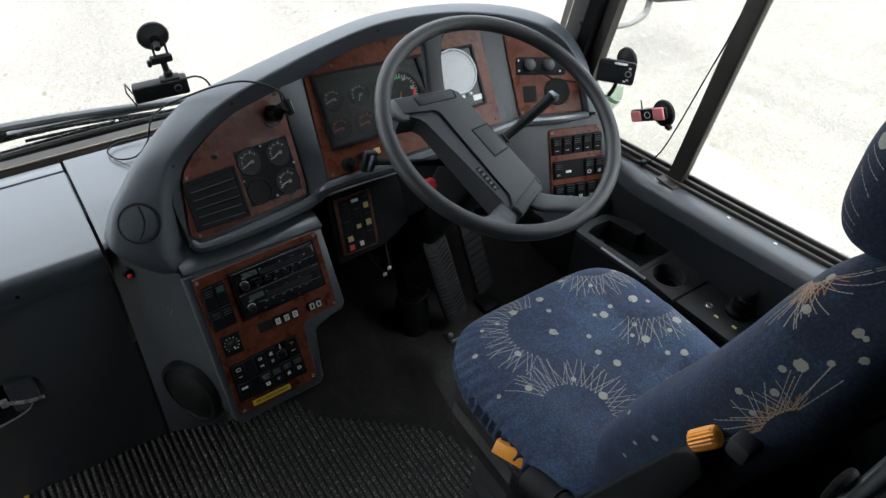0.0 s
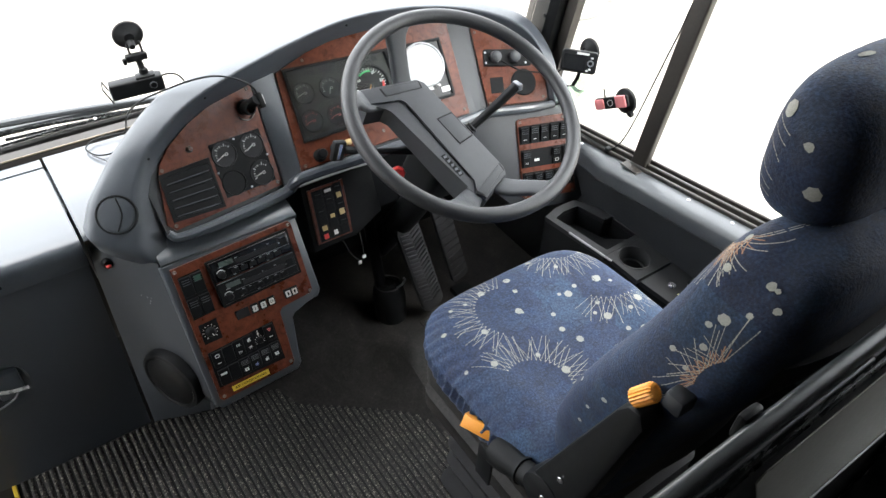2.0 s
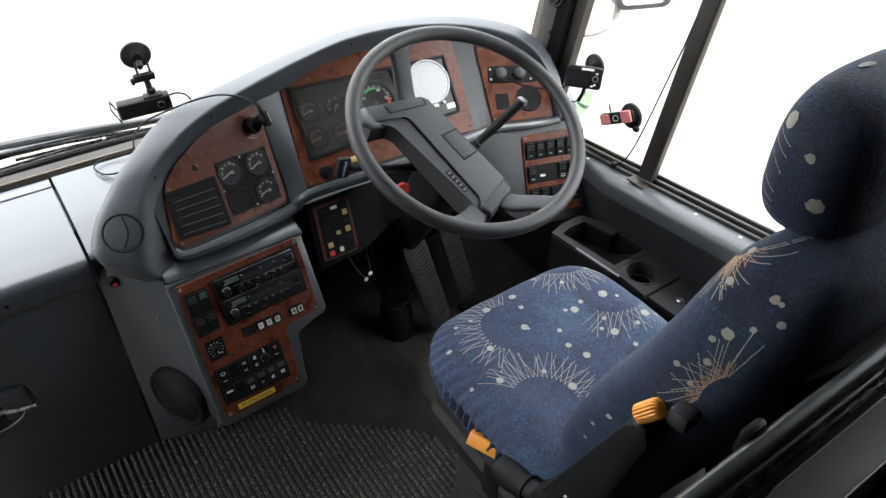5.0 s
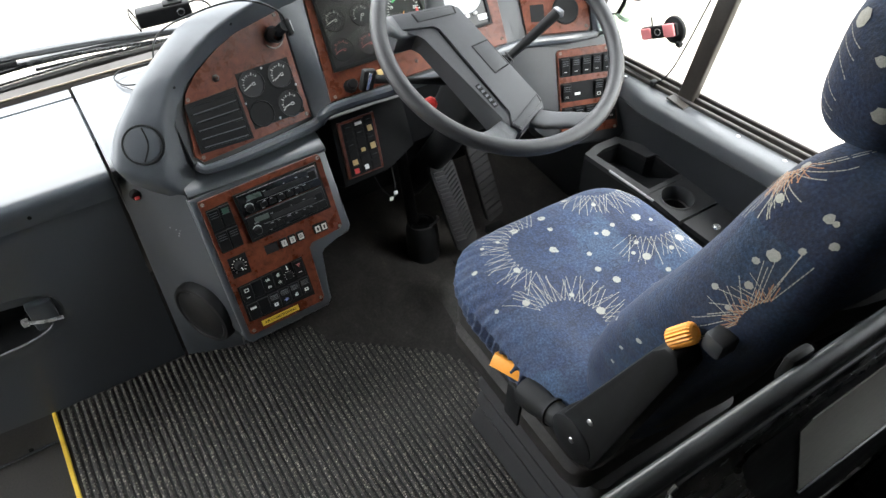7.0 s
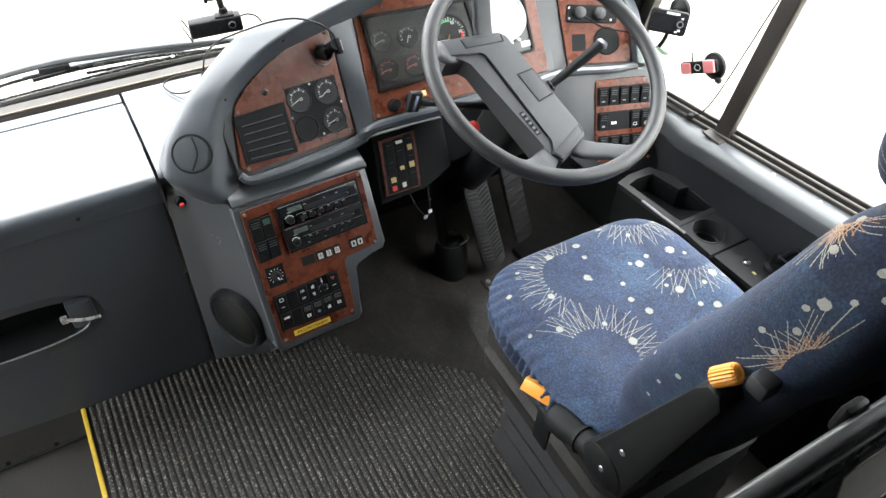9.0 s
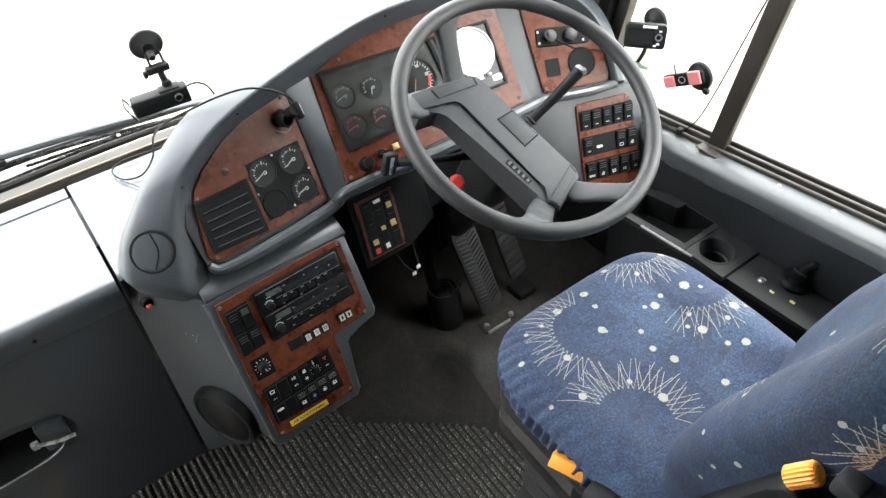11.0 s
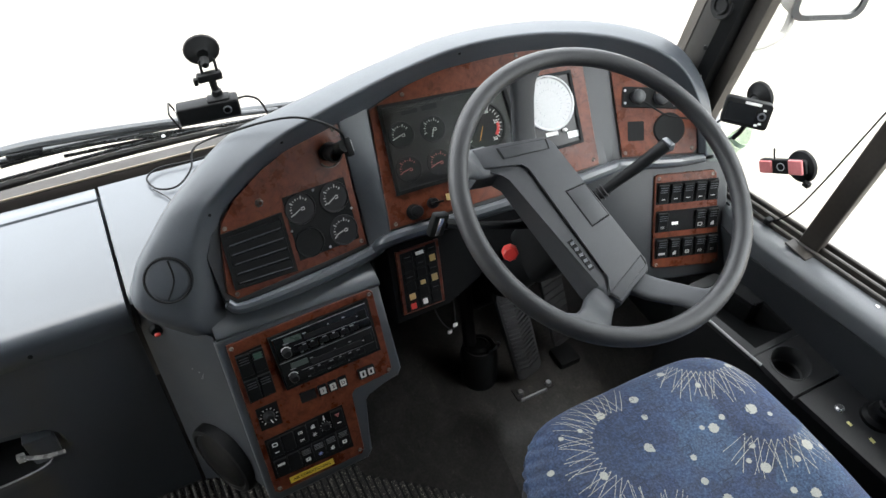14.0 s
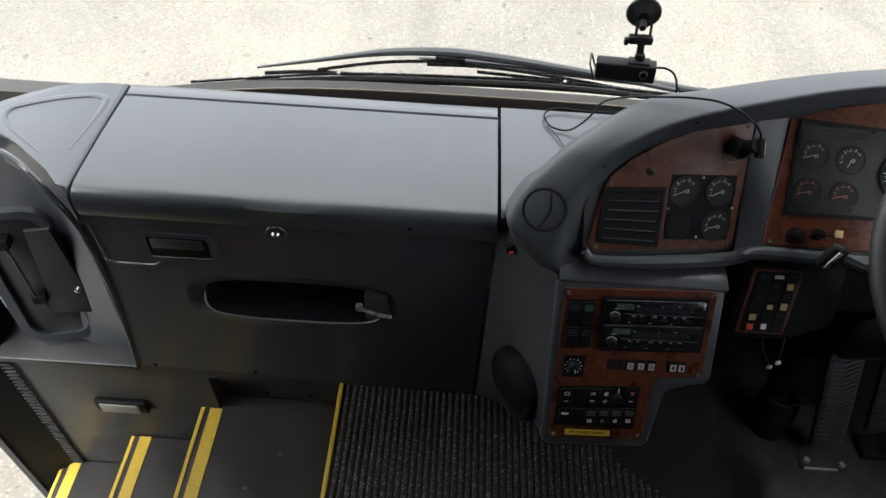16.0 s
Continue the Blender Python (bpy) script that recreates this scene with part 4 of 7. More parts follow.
    part("console_side", loft(rows, closed=False, caps=False), CONSOLE_SKIN, dash, "slate side of the console beside the aisle", 50)
    part("console_foot", loft([[(0.175, 1.30, 0.30), (0.37, 1.30, 0.30), (0.37, 1.6, 0.30), (0.175, 1.6, 0.30)], [(0.19, 1.505, 0.0), (0.36, 1.505, 0.0), (0.36, 1.62, 0.0), (0.19, 1.62, 0.0)]]), PLASTIC_DARK, dash, "recessed foot of the console")
    for k, (t, z, l) in enumerate(((0.66, 0.522, 3), (0.69, 0.514, 4), (0.71, 0.524, 2), (0.67, 0.505, 3), (0.58, 0.520, 2))):
        q = Vector((0.053, 1.552, z * 1.05)).lerp(Vector((0.163, 1.393, z)), t) + Vector((-0.82, -0.57, 0.0)) * 0.0045
        chip = box(-l / 2000, -0.0007, -0.0007, l / 2000, 0.0007, 0.0007, 0.0003, 1)
        part("chip", moved(chip, Matrix.Translation(q) @ Matrix.Rotation(radians(-55), 4, "Z") @ Matrix.Rotation(radians(40 + 50 * k), 4, "Y")), MARK_GLINT, dash, "small pale chip in the plastic", 0)
    # strip between the cabinet and the hood
    part("middle_top", loft([[(x, y, z) for y, z in ((1.56, 0.52), (1.545, 0.60), (1.545, 0.645), (1.56, 0.655), (1.70, 0.657), (1.876, 0.651), (1.886, 0.643), (1.888, 0.5))] for x in (0.053, 0.2, 0.45)]), PLASTIC, dash, "pale-reflecting slate top beside the hood")
    part("lower_right", prism([(-0.20, 0.02), (-0.05, 0.035), (0.163, 0.03), (0.172, 0.02), (0.19, -0.225), (0.175, -0.24), (0.0, -0.24), (-0.02, -0.23), (-0.05, -0.18), (-0.14, -0.08)], -0.14, -0.003, PS, 0.008, 3), PLASTIC_DARK, dash, "slate panel around the switch block")
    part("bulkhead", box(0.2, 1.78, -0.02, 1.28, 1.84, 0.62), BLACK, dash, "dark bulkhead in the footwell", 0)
    # Added filler block, black to give the shade under the panels
    part("under_tray", loft([[(0.46, 1.56, 0.40), (0.46, 1.80, 0.25), (0.46, 1.80, 0.62), (0.46, 1.58, 0.62)], [(1.1, 1.56, 0.44), (1.1, 1.80, 0.25), (1.1, 1.80, 0.62), (1.1, 1.58, 0.62)]]), BLACK, dash, "black filler for the dark space under the dashboard")
    # Bracket coloured black for the shade of wheel and column
    part("switch_bracket", prism([(-0.055, 0.052), (0.06, 0.052), (0.13, 0.05), (0.13, -0.07), (0.05, -0.105), (-0.066, -0.108)], -0.1, -0.004, PK, 0.006, 2), BLACK, dash, "bracket for the lower switches, blackened for shade")
    at = Matrix.Translation((0.112, 1.394, 0.314)) @ look((0, 0, 0), (0.88, 0.46, -0.06)).to_3x3().to_4x4()
    part("side_speaker", lathe([(0.0, 0.017), (0.034, 0.016), (0.060, 0.012), (0.065, 0.009), (0.070, 0.012), (0.077, 0.010), (0.080, 0.003), (0.080, -0.03)], at, 40), BLACK, dash, "round dark cover on the console's side")
    vent = part("round_vent", join(lathe([(0.037, -0.03), (0.0375, 0.003), (0.036, 0.0055), (0.0345, 0.0070), (0.030, 0.0078), (0.0, 0.0085)], VENT, 36)), HOOD_SKIN, dash, "round air vent with a single curved blade")
    part("vent_gap", lathe([(0.0355, 0.0068), (0.0372, 0.0088), (0.0392, 0.0080), (0.0402, 0.0)], VENT, 40), BLACK, vent, "dark joint round the vent")
    blade = [wp(VENT, *p) for p in ((0.004, 0.033, 0.0075), (0.010, 0.01, 0.0084), (0.009, -0.008, 0.0084), (-0.002, -0.033, 0.0075))]
    part("vent_blade", tube(blade, 0.0016, 6, 5), BLACK, vent)
    part("red_button", box(0.073, 1.503, 0.589, 0.083, 1.52, 0.595, 0.002), RED, dash, "small red button")
    part("black_socket", lathe([(0.0, 0.006), (0.009, 0.006), (0.012, 0.002), (0.013, -0.004)], Matrix.Translation((0.078, 1.515, 0.594)) @ Matrix.Rotation(radians(75), 4, "X"), 16), BLACK, dash)


dashboard()

SCREW = None


def screws(parent, frame_m, spots):
    global SCREW
    for x, y in spots:
        m = frame_m @ Matrix.Translation((x, y, 0.0022))
        if SCREW is None:
            SCREW = part("screw", screw_mesh(), DULL_STEEL, parent, pose_m=m)
        else:
            share("screw", SCREW, parent, m)


def arc_ticks(r0, r1, a0, a1, n, w, d):
    """Tick marks round a dial."""
    bm = bmesh.new()
    for k in range(n):
        a = radians(a0 + (a1 - a0) * k / (n - 1))
        c, s = math.cos(a), math.sin(a)
        long = r1 if k % 2 == 0 else r0 + (r1 - r0) * 0.65
        q = [(r0 * c - w * s, r0 * s + w * c), (long * c - w * s, long * s + w * c), (long * c + w * s, long * s - w * c), (r0 * c + w * s, r0 * s - w * c)]
        bm.faces.new([bm.verts.new((x, y, d)) for x, y in q])
    return bm


def arc_band(r0, r1, a0, a1, d, seg=14):
    bm = bmesh.new()
    rows = []
    for k in range(seg + 1):
        a = radians(a0 + (a1 - a0) * k / seg)
        rows.append([bm.verts.new((r * math.cos(a), r * math.sin(a), d)) for r in (r0, r1)])
    for a, b in zip(rows, rows[1:]):
        bm.faces.new((a[0], a[1], b[1], b[0]))
    return bm


def gauge(panel, frame_m, x, y, r, needle=215, tint=None, blank=False, label="small round black gauge with white ticks"):
    m = frame_m @ Matrix.Translation((x, y, 0.003))
    g = part("gauge", lathe([(0.0, 0.001), (r * 0.90, 0.001), (r * 0.91, 0.0022), (r * 0.97, 0.0024), (r, 0.001), (r, -0.002)], m, 32), BLACK if blank else DIAL, panel, "blank round black cover" if blank else label)
    if blank:
        return
    mark = DIM_MARK if tint is None else RED_MARK
    part("ticks", join(arc_ticks(r * 0.58, r * 0.80, 200, 40, 6, r * 0.036, 0.0018), arc_ticks(r * 0.60, r * 0.70, 184, 56, 5, r * 0.024, 0.0016)), mark, g, smooth=0, pose_m=m)
    a = radians(needle)
    part("needle", tube([(0.06 * r * math.cos(a), 0.06 * r * math.sin(a), 0.0035), (0.62 * r * math.cos(a), 0.62 * r * math.sin(a), 0.0035)], r * 0.036, 6, 1), mark, g, "thin needle", pose_m=m)
    part("symbol", ring_frame(rrect(r * 0.02, -r * 0.16, r * 0.26, r * 0.06, r * 0.05, 3), rrect(r * 0.07, -r * 0.11, r * 0.21, r * 0.01, r * 0.03, 3), 0.0012, 0.0018), mark, g, smooth=0, pose_m=m)


def auxiliary_panel():
    p = thing("gauge_panel", "wood-effect panel with an air vent and four small gauges", "gauge panel")
    wood = [(-0.165, -0.087), (-0.178, -0.07), (-0.152, 0.025), (-0.142, 0.048), (-0.108, 0.076), (-0.05, 0.104), (0.023, 0.128), (0.096, 0.142), (0.113, 0.142), (0.092, -0.094)]
    part("wood_panel", prism(wood, -0.003, 0.002, PL, 0.001, 1), WOOD, p, "glossy reddish burr-wood panel")
    part("vent_frame", ring_frame([(-0.153, 0.030), (-0.041, 0.025), (-0.050, -0.084), (-0.164, -0.070)], [(-0.147, 0.024), (-0.047, 0.019), (-0.055, -0.077), (-0.157, -0.064)], 0.002, 0.006, PL), BLACK, p, "black vent surround", 0)
    part("vent_back", prism([(-0.150, 0.028), (-0.044, 0.022), (-0.052, -0.08), (-0.160, -0.067)], 0.0022, 0.003, PL), BLACK, p, smooth=0)
    for k in range(5):
        t = (k + 0.5) / 5
        l, r = Vector((-0.148, 0.022)).lerp(Vector((-0.157, -0.062)), t), Vector((-0.047, 0.017)).lerp(Vector((-0.055, -0.075)), t)
        slat = part("slat", prism([(l.x, l.y - 0.0075), (r.x, r.y - 0.0075), (r.x, r.y + 0.0075), (l.x, l.y + 0.0075)], 0.0032, 0.0055, PL, 0.001, 1), BLACK, p)
        # Lighter bead stands in for the highlight on each slat
        part("slat_edge", tube([wp(PL, l.x + 0.004, l.y - 0.0072, 0.0058), wp(PL, r.x - 0.004, r.y - 0.0072, 0.0058)], 0.0008, 6, 1), PLASTIC, slat, "painted glint along the slat")
    part("gauge_plate", prism([(-0.031, 0.048), (0.090, 0.041), (0.081, -0.077), (-0.039, -0.070)], 0.0022, 0.0032, PL), BLACK, p, "black plate for four gauges", 0)
    gauge(p, PL, -0.006, 0.018, 0.0285, 200)
    gauge(p, PL, 0.060, 0.014, 0.0285, 205)
    gauge(p, PL, 0.057, -0.050, 0.0285, 190)
    gauge(p, PL, -0.011, -0.046, 0.0275, blank=True)
    for x, y in ((0.027, 0.040), (0.085, -0.018), (0.022, -0.069), (-0.035, -0.014)):
        part("plate_screw", lathe([(0.0, 0.0015), (0.0022, 0.001), (0.0026, 0)], PL @ Matrix.Translation((x, y, 0.0034)), 8), STEEL, p)
    part("toggle_collar", lathe([(0.003, 0.009), (0.005, 0.008), (0.0065, 0.003), (0.008, 0.002), (0.008, 0)], PL @ Matrix.Translation((-0.071, 0.055, 0.002)), 6), DULL_STEEL, p, "chrome key switch")
    part("power_socket", lathe([(0.009, 0.02), (0.0095, 0.028), (0.0125, 0.028), (0.0145, 0.022), (0.0145, 0.003), (0.019, 0.002), (0.019, 0.0)], PL @ Matrix.Translation((0.080, 0.092, 0.002)) @ Matrix.Rotation(radians(12), 4, "X"), 24), BLACK, p, "round black power socket")
    part("socket_ring", lathe([(0.0185, 0.0), (0.0195, 0.003), (0.0215, 0.003), (0.022, 0.0)], PL @ Matrix.Translation((0.078, 0.086, 0.0025)), 24, 200, 330), DULL_STEEL, p)
    screws(p, PL, [(-0.141, 0.036), (-0.163, -0.078), (0.083, -0.084), (0.10, 0.128)])


auxiliary_panel()


def instrument_panel():
    p = thing("instrument_panel", "wood-framed instrument cluster with rev counter and pale speedometer", "instrument cluster")
    wood = [(-0.028, -0.142), (-0.014, 0.082), (0.071, 0.114), (0.17, 0.136), (0.28, 0.138), (0.442, 0.123), (0.428, -0.118)]
    part("wood_panel", prism(wood, -0.003, 0.002, PM, 0.001, 1), WOOD, p, "glossy reddish burr-wood surround")
    glass = [(0.002, 0.086), (0.407, 0.080), (0.402, -0.066), (-0.002, -0.084)]
    part("cluster_plate", prism(glass, 0.002, 0.0035, PM), CLUSTER, p, "glossy black cluster face, greyed a little for reflected light", 0)
    inner = [(0.008, 0.080), (0.401, 0.074), (0.396, -0.060), (0.004, -0.077)]
    part("cluster_bezel", ring_frame(glass, inner, 0.003, 0.008, PM), BLACK, p, "thin black bezel", 0)
    for x, y, n, tint in ((0.035, 0.025, 200, None), (0.098, 0.024, 250, None), (0.034, -0.040, 195, RED), (0.096, -0.040, 195, RED)):
        gauge(p, PM, x, y, 0.0255, n, tint)
    pane = part("cluster_glass", prism([(0.006, 0.078), (0.250, 0.075), (0.262, -0.064), (0.006, -0.074)], 0.0125, 0.0133, PM), GLASS, p, "clear glass over the gauges", 0)
    pane.visible_shadow = False
    # rev counter with green and red bands
    m = PM @ Matrix.Translation((0.196, 0.008, 0.0042))
    t = part("rev_counter", lathe([(0.0, 0.001), (0.043, 0.001), (0.045, 0.004), (0.048, 0.004), (0.049, 0.0)], m, 40), DIAL, p, "black rev counter with green and red bands")
    part("ticks", arc_ticks(0.034, 0.041, 220, -40, 27, 0.0006, 0.0018), PALE, t, smooth=0, pose_m=m)
    part("green_band", arc_band(0.030, 0.034, 130, 75, 0.0018), GREEN_MARK, t, smooth=0, pose_m=m)
    part("red_band", arc_band(0.030, 0.036, 5, -40, 0.0018), RED, t, smooth=0, pose_m=m)
    part("needle", tube([(0.0, 0.0, 0.004), (-0.012, -0.026, 0.004)], 0.0006, 6, 1), ORANGE, t, pose_m=m)
    for txt, x, y in (("10", -0.026, 0.014), ("20", 0.014, 0.026), ("25", 0.029, 0.004), ("30", 0.021, -0.028)):
        numeral(txt, 0.009, PALE, t, m @ Matrix.Translation((x, y, 0.0019)))
    # pale speedometer
    m = PM @ Matrix.Translation((0.345, 0.024, 0.0042))
    s = part("speedometer", lathe([(0.0, 0.001), (0.050, 0.001), (0.052, 0.004), (0.055, 0.004), (0.056, 0.0)], m, 44), SPEEDO, p, "pale silvery speedometer face")
    dark = mat("grey_marking", (0.26, 0.28, 0.30), (0.32, 0.34, 0.36), 0.5, relief=0)
    part("ticks", arc_ticks(0.040, 0.047, 235, -55, 27, 0.0006, 0.0018), dark, s, smooth=0, pose_m=m)
    part("inner_ticks", arc_ticks(0.025, 0.029, 235, -55, 27, 0.0004, 0.0018), dark, s, smooth=0, pose_m=m)
    part("odometer", box(0.325, -0.040, 0.0036, 0.352, -0.032, 0.0046), PALE, p, smooth=0, pose_m=PM)
    part("reset_knob", lathe([(0.0, 0.009), (0.0035, 0.008), (0.004, 0)], PM @ Matrix.Translation((0.366, -0.034, 0.0036)), 12), PALE, p, "white trip reset knob")
    part("data_plate", box(0.372, -0.052, 0.0036, 0.398, -0.039, 0.0044), PALE, p, smooth=0, pose_m=PM)
    part("bezel_divider", prism([(0.252, 0.076), (0.262, 0.076), (0.272, -0.06), (0.262, -0.06)], 0.0036, 0.010, PM, 0.002, 1), BLACK, p, "curved black divider")
    part("bezel_divider", prism([(0.272, 0.076), (0.280, 0.076), (0.290, -0.06), (0.282, -0.06)], 0.0036, 0.010, PM, 0.002, 1), BLACK, p)
    for x in (0.06, 0.10, 0.215):
        part("warning_window", box(x - 0.016, 0.060, 0.0036, x + 0.016, 0.072, 0.0042), DIAL, p, smooth=0, pose_m=PM)
    part("light_switch", lathe([(0.0, 0.034), (0.009, 0.033), (0.011, 0.03), (0.011, 0.016), (0.007, 0.014), (0.007, 0.005), (0.015, 0.003), (0.015, 0)], PM @ Matrix.Translation((0.024, -0.120, 0.002)), 20), BLACK, p, "black rotary light switch")
    part("ignition_barrel", lathe([(0.0, 0.02), (0.008, 0.02), (0.01, 0.016), (0.01, 0)], PM @ Matrix.Translation((0.062, -0.112, 0.002)), 16), BLACK, p)
    part("key_bow", box(0.054, -0.114, 0.022, 0.072, -0.110, 0.05, 0.001), BLACK, p, "key in the ignition", pose_m=PM)
    part("warning_lamp", box(0.092, -0.114, 0.002, 0.106, -0.101, 0.006, 0.001), AMBER, p, "square pale lamp", pose_m=PM)
    screws(p, PM, [(0.055, 0.098), (-0.016, -0.134), (0.192, -0.104), (0.30, 0.129), (0.417, -0.105)])


def numeral(text, size, material, parent, m):
    cu = bpy.data.curves.new("numeral", "FONT")
    cu.offset = 0.018 * size
    cu.body, cu.size, cu.align_x, cu.align_y, cu.resolution_u = text, size, "CENTER", "CENTER", 2
    tmp = bpy.data.objects.new("numeral", cu)
    scene.collection.objects.link(tmp)
    bpy.context.view_layer.update()
    me = bpy.data.meshes.new_from_object(tmp)
    bpy.data.objects.remove(tmp)
    me.materials.clear()
    me.materials.append(material)
    ob = new("lettering", me)
    ob.parent, ob.matrix_local = parent, m
    return ob


instrument_panel()


def right_panel():
    p = thing("accessory_panel", "wood-effect panel with power sockets and a round black speaker", "accessory panel")
    wood = [(-0.050, 0.150), (0.033, 0.137), (0.105, 0.094), (0.138, 0.027), (0.136, -0.040), (0.128, -0.049), (-0.026, -0.050)]
    part("wood_panel", prism(wood, -0.003, 0.002, PR, 0.001, 1), WOOD, p, "glossy reddish burr-wood panel")
    part("socket_plate", prism(rrect(-0.03, 0.050, 0.098, 0.092, 0.006), 0.002, 0.006, PR @ Matrix.Rotation(radians(-4), 4, "Z"), 0.0015, 1), BLACK, p, "black plate with sockets")
    for x, y in ((0.006, 0.072), (0.056, 0.068)):
        part("socket", lathe([(0.0, 0.014), (0.011, 0.014), (0.014, 0.012), (0.015, 0.0)], PR @ Matrix.Translation((x, y, 0.006)), 20), PLASTIC_DARK, p, "round black socket cap")
    for x, y in ((-0.02, 0.085), (-0.02, 0.06), (0.086, 0.08), (0.086, 0.052)):
        part("plate_screw", lathe([(0.0, 0.0015), (0.0025, 0.001), (0.003, 0)], PR @ Matrix.Translation((x, y, 0.006)), 8), STEEL, p)
    part("blank_square", prism(rrect(-0.014, -0.018, 0.021, 0.022, 0.002), 0.002, 0.0026, PR), BLACK, p, "square black opening", 0)
    part("speaker", lathe([(0.0, 0.003), (0.02, 0.004), (0.031, 0.004), (0.034, 0.001), (0.034, 0)], PR @ Matrix.Translation((0.075, 0.003, 0.002)), 30), BLACK, p, "round black speaker grille")
    screws(p, PR, [(0.10, 0.086), (0.125, -0.038), (-0.02, -0.042), (-0.04, 0.138)])


right_panel()


def icon(kind):
    """Small printed symbol, about nine millimetres across."""
    b = lambda x0, y0, x1, y1: box(x0 / 1000, y0 / 1000, 0, x1 / 1000, y1 / 1000, 0.0005)
    if kind == "ring":
        return ring_frame(rrect(-0.005, -0.004, 0.005, 0.004, 0.0015, 2), rrect(-0.0035, -0.0026, 0.0035, 0.0026, 0.001, 2), 0, 0.0005)
    if kind in ("star", "blue"):
        return join(*(moved(b(-4.4, -0.5, 4.4, 0.5), Matrix.Rotation(radians(60 * k), 4, "Z") @ Matrix.Translation((0, 0, 0.0002 * k))) for k in range(3)))
    if kind == "pair":
        return join(b(-4, -3, -2.8, 3), ring_frame(rrect(-0.001, -0.003, 0.004, 0.003, 0.002, 3), rrect(0.0003, -0.0018, 0.0028, 0.0018, 0.001, 3), 0, 0.0005))
    if kind == "drops":
        return join(b(-4, 1.4, 4, 2.2), *(b(-3.6 + 3 * k, -2, -2.4 + 3 * k, 0.6) for k in range(3)))
    if kind == "stem":
        return join(b(-1, -2, 1, 5), b(-2, -4.5, 2, -1.5))
    if kind == "warn":
        tri = lambda r: [(0, -r), (r * 0.9, r * 0.65), (-r * 0.9, r * 0.65)]
        return ring_frame(tri(0.005), tri(0.0025), 0, 0.0005)
    if kind == "house":
        return join(b(-4.5, -3.5, 4.5, -1), b(-4.5, -1, -1.5, 4), b(1.5, -1, 4.5, 4), b(-1.5, 2.4, 1.5, 4))
    if kind == "plate":
        return b(-7, -2.5, 7, 2.5)
    if kind == "block":
        return join(b(-3.5, -4, 1.5, 2), b(-1, 2.4, 3.5, 4.2), b(2, -4, 3.5, 1.5))
    return b(-4, -0.7, 4, 0.7)


def rocker(parent, frame_m, x, y, w, h, mark=True, lamp=None, tilt=8):
    m = frame_m @ Matrix.Translation((x, y, 0.002))
    s = part("rocker_switch", moved(box(-w / 2, -h / 2, 0, w / 2, h / 2, 0.007, 0.0012, 1), Matrix.Rotation(radians(tilt), 4, "X")), BLACK, parent, "black rocker switch with a white symbol" if mark else "black rocker switch", pose_m=m)
    for k in range(3):
        yy = h * (0.12 + 0.12 * k)
        part("grip_rib", moved(box(-w * 0.36, yy - 0.0007, 0.0068, w * 0.36, yy + 0.0007, 0.0078), Matrix.Rotation(radians(tilt), 4, "X")), PLASTIC, s, smooth=0, pose_m=Matrix())
    if mark:
        kind = ("pair", "drops", "plate", "ring", "block", "house", "bar")[int(round(x * 1000) + 3 * round(y * 1000)) % 7]
        part("symbol", moved(icon(kind), Matrix.Rotation(radians(tilt), 4, "X") @ Matrix.Translation((0, -h * 0.26, 0.0070)) @ Matrix.Scale(1.05, 4)), DIM_MARK, s, smooth=0, pose_m=Matrix())
    if lamp is not None:
        part("lamp", moved(box(-w * 0.3, h * 0.1, 0.0066, w * 0.3, h * 0.4, 0.0076), Matrix.Rotation(radians(tilt), 4, "X")), lamp, s, smooth=0, pose_m=Matrix())


def switch_panel():
    p = thing("switch_panel", "wood-effect panel with three rows of black rocker switches", "switch panel")
    part("wood_panel", prism([(0.004, 0.001), (0.010, 0.006), (0.136, 0.006), (0.143, 0.0), (0.166, -0.203), (0.160, -0.210), (0.016, -0.206), (0.009, -0.2)], -0.003, 0.002, PS, 0.001, 1), WOOD, p, "glossy reddish burr-wood panel")
    for r, (y, cols) in enumerate(((-0.036, (0, 1, 2, 3, 4)), (-0.099, (0, 3, 4)), (-0.160, (0, 1, 2, 3, 4)))):
        x0, x1 = 0.023 + 0.002 * r, 0.135 + 0.005 * r
        part("switch_recess", prism([(x0 - 0.015, y + 0.024), (x1 + 0.013, y + 0.024), (x1 + 0.015, y - 0.024), (x0 - 0.014, y - 0.024)], 0.002, 0.0028, PS), BLACK, p, smooth=0)
        for c in range(5):
            if c in cols:
                rocker(p, PS, x0 + (x1 - x0) * c / 4, y, 0.0225, 0.043)
        if r == 1:
            part("tell_tale", box(0.048, -0.108, 0.0028, 0.062, -0.102, 0.004), PALE, p, smooth=0, pose_m=PS)
    screws(p, PS, [(0.013, -0.002), (0.135, -0.002), (0.018, -0.199), (0.156, -0.203)])


switch_panel()


